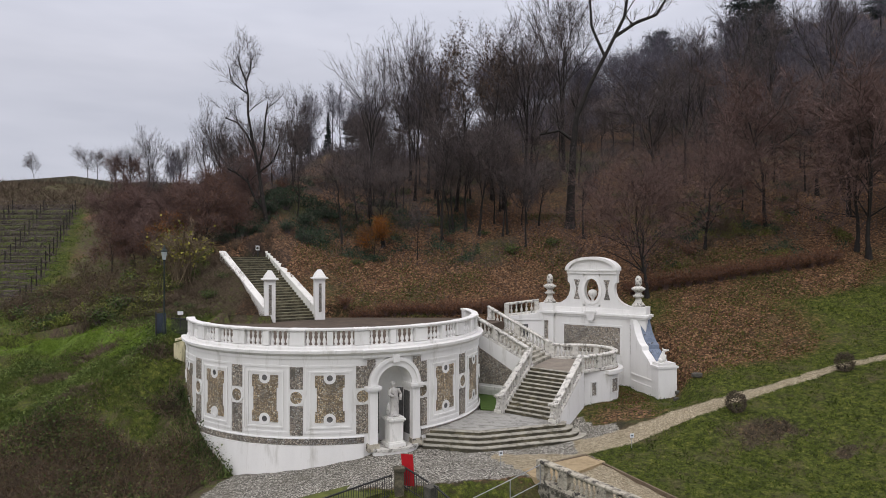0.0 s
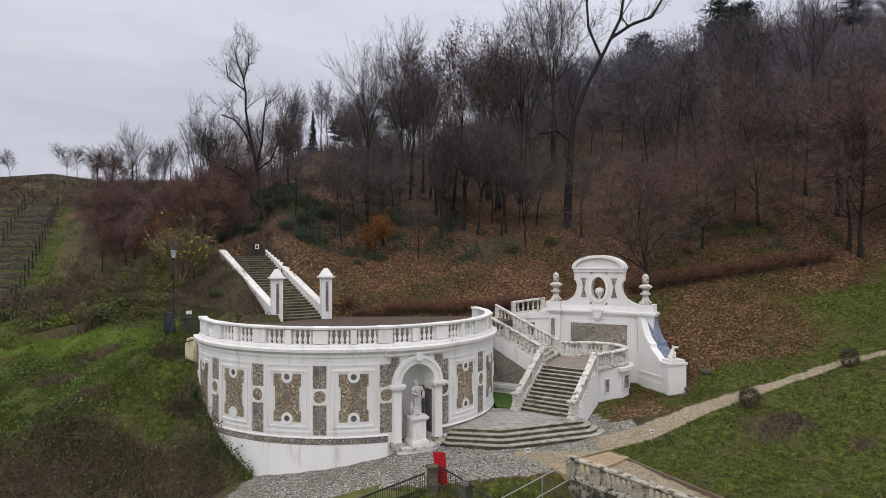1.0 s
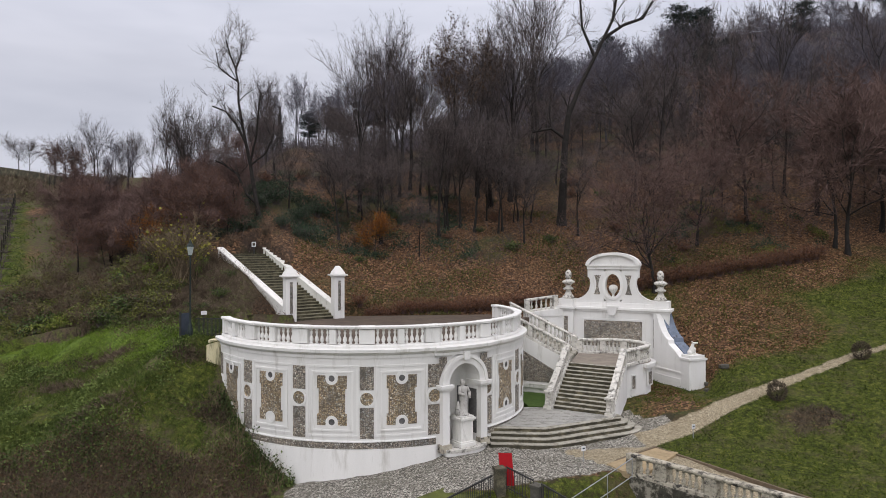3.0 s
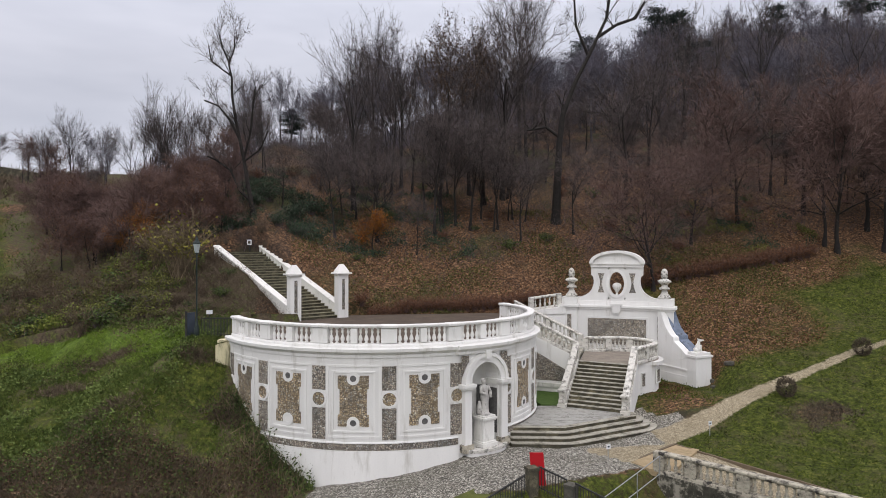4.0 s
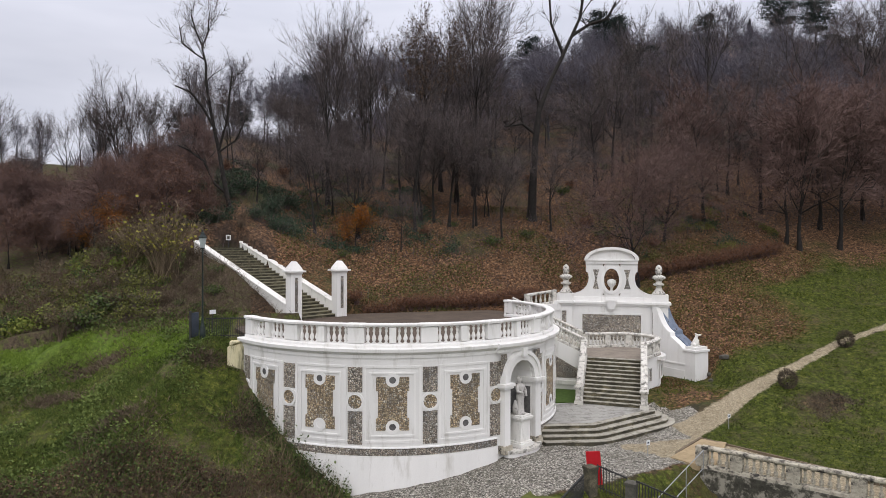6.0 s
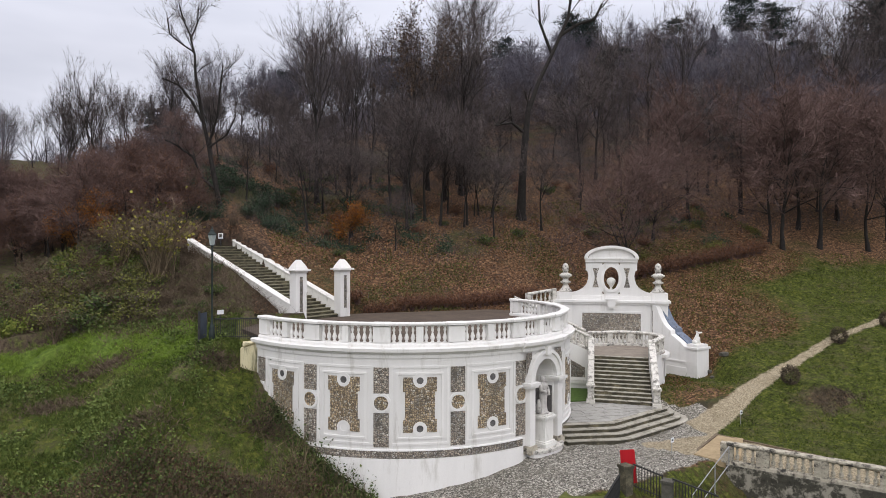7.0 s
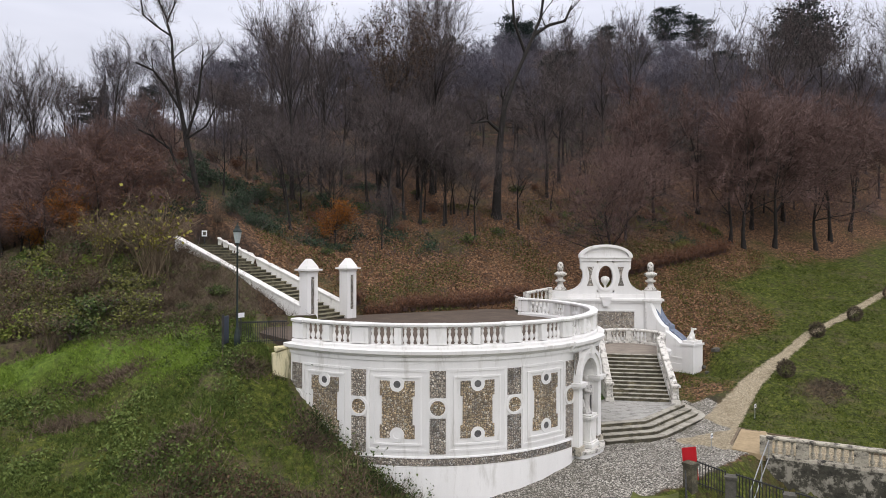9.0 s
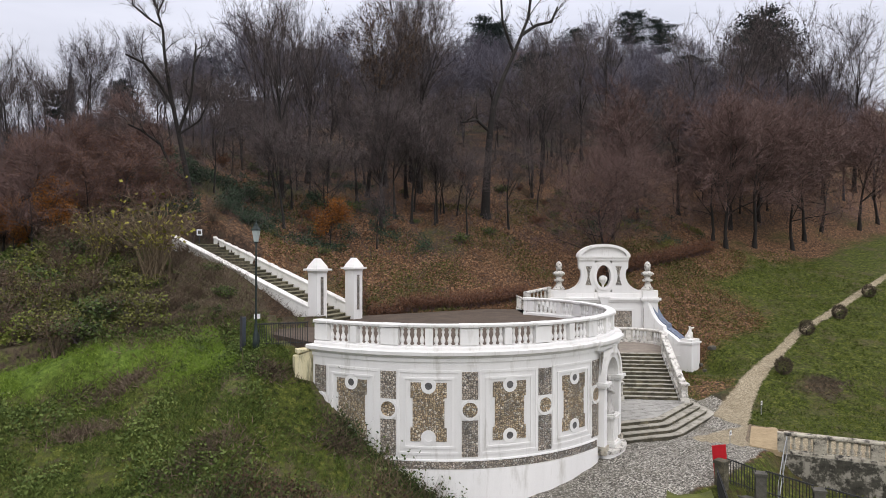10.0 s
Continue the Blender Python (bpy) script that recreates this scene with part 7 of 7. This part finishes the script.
# brush of the woodland floor
x, y = pick(22000, -30, 150, 58, 116, lambda x, y: x > 6.7 - 0.494 * (y + 42.2) + 4)
stuff("hilltop_brush", "haze-grey brush under the trees of the hilltop", "brush", blades_at(x, y, gen.uniform(1.5, 5.0, len(x)), np.full(len(x), 0.05), 1.3), TWIG_HAZED)
x, y = pick(40000, -16, 95, 9.5, 62, lambda x, y: ((x < 20) | (y > 15.5)) & ~((x < -2) & (y < 15)) & (x < 2.1 * (y + 30) - 25) & ((x > -12) | (y > 17)) & ((y > 15) | (gen.random(len(x)) < 0.12)))
stuff("woodland_brush", "brown brush and saplings of the woodland floor", "brush", blades_at(x, y, gen.uniform(0.4, 1.9, len(x)), np.full(len(x), 0.017), 1.1), TWIG)
x, y = pick(80000, -8, 42, -1.5, 26, lambda x, y: (zones(x, y, ground_z(x, y))["leaves"] > 0.42))
stuff("fallen_leaves", "fallen brown leaves on the slope", "leaves", leaves_at(x, y, ground_z(x, y) + gen.uniform(0.0, 0.05, len(x)), gen.uniform(0.09, 0.17, len(x))), island("fallen_leaf", [(0.1, (0.052, 0.030, 0.017)), (0.6, (0.155, 0.082, 0.042)), (1.0, (0.30, 0.18, 0.10))]), 4)
# scrub tangle above the bank
x, y = pick(30000, -24, -4.8, 2.6, 14, lambda x, y: ((x < -8.6) | ((y > 3.7) & ((x + 3.88) * 0.823 + (y - 5.37) * 0.567 < -2.2))) & (gen.random(len(x)) < step01(-20, -12, x) + 0.15) & (y > 3 - 0.1 * (x + 10)) & ~((x > -11.5) & (y > 3.5 + (-4.2 - x) * 1.33 - 0.5)))
stuff("bank_scrub", "tangled brown scrub above the bank", "scrub", blades_at(x, y, gen.uniform(0.25, 1.0, len(x)), np.full(len(x), 0.014), 0.6), TWIG_SCRUB)
x, y = pick(110000, -31, -12, 1.5, 20, lambda x, y: (clump(x, y, 0.55) > 0.5 + 0.3 * step01(-15.5, -12.5, x)) & (y > 3.2 - 0.12 * (x + 12)) & (x > -22.5 - 0.5 * (y - 10)) & ((x < -17) | (y < 13)))
stuff("bank_ivy", "green ivy and weeds spreading over the upper bank", "ivy", leaves_at(x, y, ground_z(x, y) + gen.uniform(0.02, 0.5, len(x)) * (0.4 + 0.6 * clump(x, y, 0.9)), gen.uniform(0.12, 0.24, len(x))), LEAF_WEED, 4)
x, y = pick(24000, -27, -12.5, 1.5, 14, lambda x, y: (clump(x, y, 0.47) > 0.74) & (y > 3.2 - 0.12 * (x + 12)))
x2, y2 = pick(30000, -28, -13.0, 3.5, 15, lambda x, y: (fbm(x, y, 1.8, 3, 31) > 0.56 + np.abs(gen.normal(0, 0.07, len(x)))) & (y > 3.6 - 0.16 * (x + 12)) & (x > -23.5 - 0.4 * (y - 8)))
stuff("bank_lime_bramble", "lime-green bramble leaves in heaps over the upper bank", "bramble", leaves_at(x2, y2, ground_z(x2, y2) + gen.uniform(0.1, 1.0, len(x2)) * (0.3 + 1.2 * fbm(x2, y2, 1.0, 2, 32)), gen.uniform(0.12, 0.24, len(x2))), LEAF_LIME, 4)
stuff("bank_bramble", "yellow-green bramble leaves over the upper bank", "bramble", leaves_at(x, y, ground_z(x, y) + gen.uniform(0.1, 0.8, len(x)), gen.uniform(0.10, 0.20, len(x))), LEAF_YELLOW, 4)
x, y = pick(60000, -6, 34, 7, 26, lambda x, y: (clump(x, y, 0.35) > 0.66) & (zones(x, y, ground_z(x, y))["leaves"] > 0.2))
stuff("hill_weeds", "yellow-green weeds among the fallen leaves", "weeds", leaves_at(x, y, ground_z(x, y) + gen.uniform(0.02, 0.25, len(x)), gen.uniform(0.10, 0.2, len(x))), island("weed_leaves", [(0.1, (0.04, 0.045, 0.015)), (0.6, (0.10, 0.10, 0.032)), (1.0, (0.19, 0.17, 0.06))]), 4)
x, y = pick(34000, 13.5, 48, -16, 9, lambda x, y: (zones(x, y, ground_z(x, y))["grass"] * (1 - zones(x, y, ground_z(x, y))["dirt"]) > 0.6) & (clump(x, y, 2.3) > 0.62))
stuff("grass_tufts", "taller tufts of rough grass", "grass", blades_at(x, y, gen.uniform(0.10, 0.28, len(x)), np.full(len(x), 0.028), 0.7), GRASS)
# ---- lamp, gates and fences beside the terrace ----
lz = 4.45
lamp = thing("street_lamp", "dark green cast-iron lamp post with a glazed lantern", "lamp", pose(-10.45, -1.2, lz) @ Matrix.Diagonal((0.85, 0.85, 1.05, 1)))
bm = bmesh.new()
lathe(bm, [(0.17, -0.3), (0.17, 0.5), (0.13, 0.56), (0.15, 0.62), (0.10, 0.70), (0.07, 0.9), (0.055, 1.2), (0.045, 4.0), (0.07, 4.04), (0.04, 4.10), (0.06, 4.35), (0.03, 4.4)], 12)
part("pole", bm, IRON_GREEN, lamp, smooth=True)
lan = part("lantern", lathe(bmesh.new(), [(0.05, 4.38), (0.12, 4.42), (0.13, 4.46)], 8), IRON_GREEN, lamp)
bm = bmesh.new()
lathe(bm, [(0.12, 4.46), (0.22, 4.92)], 4)
part("glass", bm, GLASSY, lan, "pale lantern glass")
bm = bmesh.new()
lathe(bm, [(0.25, 4.92), (0.25, 4.96), (0.12, 5.10), (0.10, 5.18), (0.05, 5.22), (0.04, 5.30), (0.01, 5.34)], 4)
part("lantern_roof", bm, IRON_GREEN, lan)

panel = thing("metal_gate", "blue-grey sheet metal gate standing open", "gate", pose(-10.75, -0.5, 4.45, 0, 0, 60))
bm = bmesh.new()
box(bm, -0.55, 0.12, -0.03, 0.03, 0.1, 1.35)
part("gate_leaf", bevelled(bm, 0.01), DARKBLUE, panel)
bm = bmesh.new()
box(bm, -0.60, -0.54, -0.05, 0.05, -0.2, 1.45)
part("gate_post", bm, IRON, panel)
sgn = thing("small_sign", "small white notice on a thin post", "sign", pose(-10.0, 0.2, 4.5, 0, 0, 20))
part("post", bbox(-0.02, 0.02, -0.02, 0.02, -0.2, 1.25, 0), IRON, sgn)
part("board", bbox(-0.17, 0.17, -0.035, -0.02, 1.12, 1.34, 0), BOARD, sgn)


def railing(name, label, p0, p1, h, gap, mat, base=0.08, bars=0.012):
    """An iron railing with thin upright bars between two rails."""
    th = thing(name, label, "fence")
    p0, p1 = Vector(p0), Vector(p1)
    for z, w in ((base, 0.018), (h, 0.028)):
        bm = bmesh.new()
        sweep(bm, [p0 + Vector((0, 0, z)), p1 + Vector((0, 0, z))], [(-w, -w), (w, -w), (w, w), (-w, w)])
        part("rail", bm, mat, th)
    n = int((p1 - p0).length / gap)
    bm = bmesh.new()
    box(bm, -bars, bars, -bars, bars, -0.05, h + 0.06)
    me = finish(bm, "bar", mat)
    for k in range(n + 1):
        q = p0.lerp(p1, k / n)
        part("bar", me, None, th, at=Matrix.Translation(q))
    return th


railing("iron_railing", "low dark iron railing between terrace and lamp", (-8.4, -2.0, 4.62), (-10.3, -0.5, 4.5), 0.95, 0.11, IRON)

# ---- fence, red panel and rails round the sunken garden ----
stone_post = thing("stone_pillar", "dark mossy stone gate pillar at the garden corner", "pillar", pose(4.78, -13.4, -2.4, 0, 0, 10))
part("shaft", bbox(-0.20, 0.20, -0.20, 0.20, 0.0, 2.62, 0.03), RISER, stone_post)
part("cap", bbox(-0.24, 0.24, -0.24, 0.24, 2.62, 2.74, 0.03), RISER, stone_post)
red = thing("red_sign", "red panel with a white top edge behind the pillar", "sign", pose(5.20, -13.10, -0.55, 0, -5, -28))
part("panel", bbox(-0.29, 0.29, -0.02, 0.02, 0.0, 1.36, 0.01), RED, red)
part("panel_edge", bbox(-0.10, 0.10, -0.015, 0.015, 1.30, 1.34, 0), BOARD, red)
part("panel_foot", bbox(-0.05, 0.05, -0.04, 0.04, -0.3, 0.0, 0), IRON, red)
for q0, q1 in (((5.05, -13.5, -0.56), (6.05, -14.05, -0.98)), ((6.30, -14.35, -1.03), (7.30, -15.70, -1.38)), ((7.55, -16.05, -1.43), (9.9, -19.2, -2.1)), ((4.45, -13.45, -0.9), (1.2, -16.4, -1.1))):
    railing("garden_railing", "dark iron railing on a stone wall", q0, q1, 0.92, 0.12, IRON)
for x, y, h in ((6.17, -14.2, 2.2), (7.43, -15.87, 1.8)):
    pl = thing("fence_pier", "short dark stone pier of the garden fence", "pillar", pose(x, y, -2.4, 0, 0, -50))
    part("shaft", bbox(-0.20, 0.20, -0.20, 0.20, 0, h - 0.08, 0.03), DARKPILLAR, pl)
    part("cap", bbox(-0.24, 0.24, -0.24, 0.24, h - 0.08, h + 0.02, 0.02), DARKPILLAR, pl)
for pts, nm in (([(5.0, -13.4, -3.0), (6.17, -14.2, -3.35), (7.43, -15.87, -3.75), (10.0, -19.4, -4.5)], "wall_fence"), ([(4.6, -13.4, -3.0), (1.0, -16.6, -3.0)], "wall_fence_west")):
    bm = bmesh.new()
    sweep(bm, pts, [(-0.2, 0), (0.2, 0), (0.2, 2.05), (-0.2, 2.05)])
    tagged(part(nm, bm, DARKPILLAR), "low dark mossy wall under the iron fence", "wall", kind="structure")
bm = bmesh.new()
sweep(bm, [(5.2, -13.1, -0.85), (10.6, -11.8, -0.75)], [(-0.10, -0.3), (0.10, -0.3), (0.10, 0.05), (-0.10, 0.05)])
tagged(part("kerb", bm, DARKPILLAR), "weathered stone kerb along the gravel court", "kerb", kind="structure")
bm = bmesh.new()
sweep(bm, [(13.85, -8.75, -0.62), (16.6, -14.6, -0.75), (19.6, -21.0, -0.9)], [(-0.05, -0.3), (0.05, -0.3), (0.05, 0.10), (-0.05, 0.10)])
tagged(part("kerb_lawn", bm, KERB_BROWN), "narrow brown stone edging of the lawn", "kerb", kind="structure")
bm = bmesh.new()
sweep(bm, [(13.85, -8.75, -0.62), (11.0, -10.4, -0.72)], [(-0.06, -0.3), (0.06, -0.3), (0.06, 0.14), (-0.06, 0.14)])
tagged(part("kerb_path", bm, KERB_BROWN), "narrow brown stone edging across the path", "kerb", kind="structure")
bm = bmesh.new()
prism(bm, [(10.40, -10.95), (10.75, -12.0), (11.55, -12.55), (14.55, -9.75), (13.8, -8.85)], -1.2, -0.54)
tagged(part("paving_slab", bevelled(bm, 0.02), SANDSTONE), "ochre stone slab closing the gravel strip", "paving", kind="structure")


def rail_frame(pts, r=0.022):
    bm = bmesh.new()
    for p, q in zip(pts, pts[1:]):
        p, q = Vector(p), Vector(q)
        d = (q - p).to_track_quat("Z", "Y").to_matrix().to_4x4()
        lathe(bm, [(r, 0), (r, (q - p).length)], 6, Matrix.Translation(p) @ d)
    return bm


hr = thing("handrail_steel", "galvanised steel handrail beside the garden steps", "handrail")
part("top_rail", rail_frame([(11.0, -12.45, 0.15), (9.6, -13.1, -0.30), (7.4, -14.2, -0.95)]), STEEL, hr)
part("low_rail", rail_frame([(11.0, -12.45, -0.65), (9.6, -13.1, -1.10), (7.4, -14.2, -1.75)]), STEEL, hr)
for x, y, z in ((11.0, -12.45, 0.15), (9.6, -13.1, -0.30), (7.4, -14.2, -0.95)):
    part("upright", rail_frame([(x, y, z - 1.5), (x, y, z)]), STEEL, hr)
for x, y in ((16.4, -7.75), (9.4, -10.6)):
    s2 = thing("notice_post", "small white notice on a thin metal stake", "sign", pose(x, y, gz(x, y), 0, 0, 14))
    part("stake", bbox(-0.014, 0.014, -0.014, 0.014, -0.2, 0.72, 0), STEEL, s2)
    part("board", bbox(-0.11, 0.11, -0.035, -0.02, 0.56, 0.78, 0), BOARD, s2)
    part("pictogram", bbox(-0.06, 0.06, -0.042, -0.035, 0.64, 0.71, 0), DARKBLUE, s2)
bm = bmesh.new()
prism(bm, [(3.90, -11.45), (4.60, -12.95), (1.3, -16.0), (0.3, -14.3)], -1.6, -0.72)
tagged(part("lawn_bed", bm, noisy("bright_short_grass", [(0.3, (0.030, 0.038, 0.010)), (0.65, (0.130, 0.145, 0.028))], scale=1.5, fine=50, bump=0.6)), "small bed of yellow-green grass beside the garden pillar", "grass", kind="structure")
bol = thing("bollard", "thin dark and white barrier post on the platform", "post", pose(6.35, -5.55, Z_PLAT))
part("foot", lathe(bmesh.new(), [(0.16, 0.0), (0.15, 0.04), (0.03, 0.08)], 10), IRON, bol)
part("post", lathe(bmesh.new(), [(0.03, 0.06), (0.03, 0.95)], 8), BOARD, bol)

# ---- vineyard on the far slope ----
post_v, post_f = [], []
tube(post_v, post_f, Vector((0, 0, -0.2)), Vector((0, 0, 1.85)), 0.07, 0.06, 5)
VINE_POST = mesh_of("post", post_v, post_f, BARK)
for k in range(15):
    y0 = 13.0 + k * 2.15
    x1 = -29.0 - 0.40 * (y0 - 14.8)
    row = thing("vine_row", "row of bare vines on posts and wires", "vines", group="vineyard rows")
    cv, cf = [], []
    r3 = random.Random(400 + k)
    xs = np.arange(x1, x1 - 34, -1.0)
    for j, xx in enumerate(xs):
        yy = y0
        zz = gz(xx, yy)
        if j % 4 == 0:
            part("post", VINE_POST, None, row, at=Matrix.Translation((xx, yy, zz)))
        tube(cv, cf, Vector((xx + 0.3, yy, zz - 0.1)), Vector((xx + 0.35, yy, zz + 0.75)), 0.03, 0.02, 3)
        for _ in range(26):
            p = Vector((xx + r3.uniform(-0.5, 0.5), yy + r3.gauss(0, 0.05), zz + r3.choice((0.0, 0.6, 0.75, 0.8))))
            blade(cv, cf, p, p + Vector((r3.gauss(0, 0.4), r3.gauss(0, 0.1), r3.uniform(0.2, 0.9))), 0.032, r3)
        for _ in range(9):
            p = Vector((xx + r3.uniform(-0.5, 0.5), yy + r3.gauss(0, 0.04), zz + r3.choice((0.05, 0.7, 0.8, 1.2))))
            blade(cv, cf, p, p + Vector((r3.choice((-1, 1)) * r3.uniform(0.6, 1.2), r3.gauss(0, 0.04), r3.gauss(0, 0.06))), 0.045, r3)
        if j:
            for h in (0.75, 1.25, 1.65):
                tube(cv, cf, Vector((*last[:2], last[2] + h)), Vector((xx, yy, zz + h)), 0.03, 0.03, 3)
        last = (xx, yy, zz)
    part("cane_screen", mesh_of("cane_screen", cv, cf, TWIG), None, row)
bm = bmesh.new()
pts = [(-66, 68), (-58, 64.5), (-50, 60.5), (-44, 57), (-39, 54)]
sweep(bm, [(x, y, gz(x, y) - 0.5) for x, y in pts], [(-0.3, 0), (0.3, 0), (0.3, 1.7), (-0.3, 1.7)])
tagged(part("wall_ridge", bm, RISER), "long dark wall along the ridge", "wall", kind="structure")
box_sign = thing("sign_box", "small white sign on a dark post by the stair", "sign", pose(-9.27, 15.3, 9.1, 0, 0, -10))
part("post", bbox(-0.04, 0.04, -0.04, 0.04, -0.3, 0.7, 0), IRON, box_sign)
part("board", bbox(-0.17, 0.17, -0.08, -0.04, 0.62, 1.02, 0.01), BOARD, box_sign)
part("notice", bbox(-0.10, 0.10, -0.09, -0.08, 0.70, 0.94, 0), DARKPILLAR, box_sign)

# ---- flagstones of the platform ----
FLAG_EDGE = [Vector(p) for p in offset_outline(FRONT[:3], -0.42)] + [Vector(p) for p in ((12.9, -5.1), (11.5, -3.95), (10.3, -3.0), (8.8, -2.8), (6.2, -6.2))]


def within(p, loop):
    inside = False
    for a, c in zip(loop, loop[1:] + loop[:1]):
        if (a.y > p.y) != (c.y > p.y) and p.x < a.x + (p.y - a.y) * (c.x - a.x) / (c.y - a.y):
            inside = not inside
    return inside


flag_rng = random.Random(77)
flag_axis = Vector((math.cos(radians(-12)), math.sin(radians(-12))))
flag_side = Vector((-flag_axis.y, flag_axis.x))
flag_meshes = {}
for row_k in range(-1, 9):
    u = flag_rng.uniform(-0.6, 0.0) - 4.0
    while u < 7.0:
        length = flag_rng.choice((0.8, 1.0, 1.3))
        a = Vector((6.0, -6.6)) + flag_axis * u + flag_side * (row_k * 0.62)
        corners = [a, a + flag_axis * length, a + flag_axis * length + flag_side * 0.62, a + flag_side * 0.62]
        if all(within(c, FLAG_EDGE) for c in corners):
            if length not in flag_meshes:
                flag_meshes[length] = finish(bbox(0.008, length - 0.008, 0.008, 0.612, 0.0, 0.016, 0.006), "flagstone", PAVE)
            part("flagstone", flag_meshes[length], None, platform, at=pose(a.x, a.y, Z_PLAT + flag_rng.uniform(-0.003, 0.004), 0, 0, -12))
        u += length
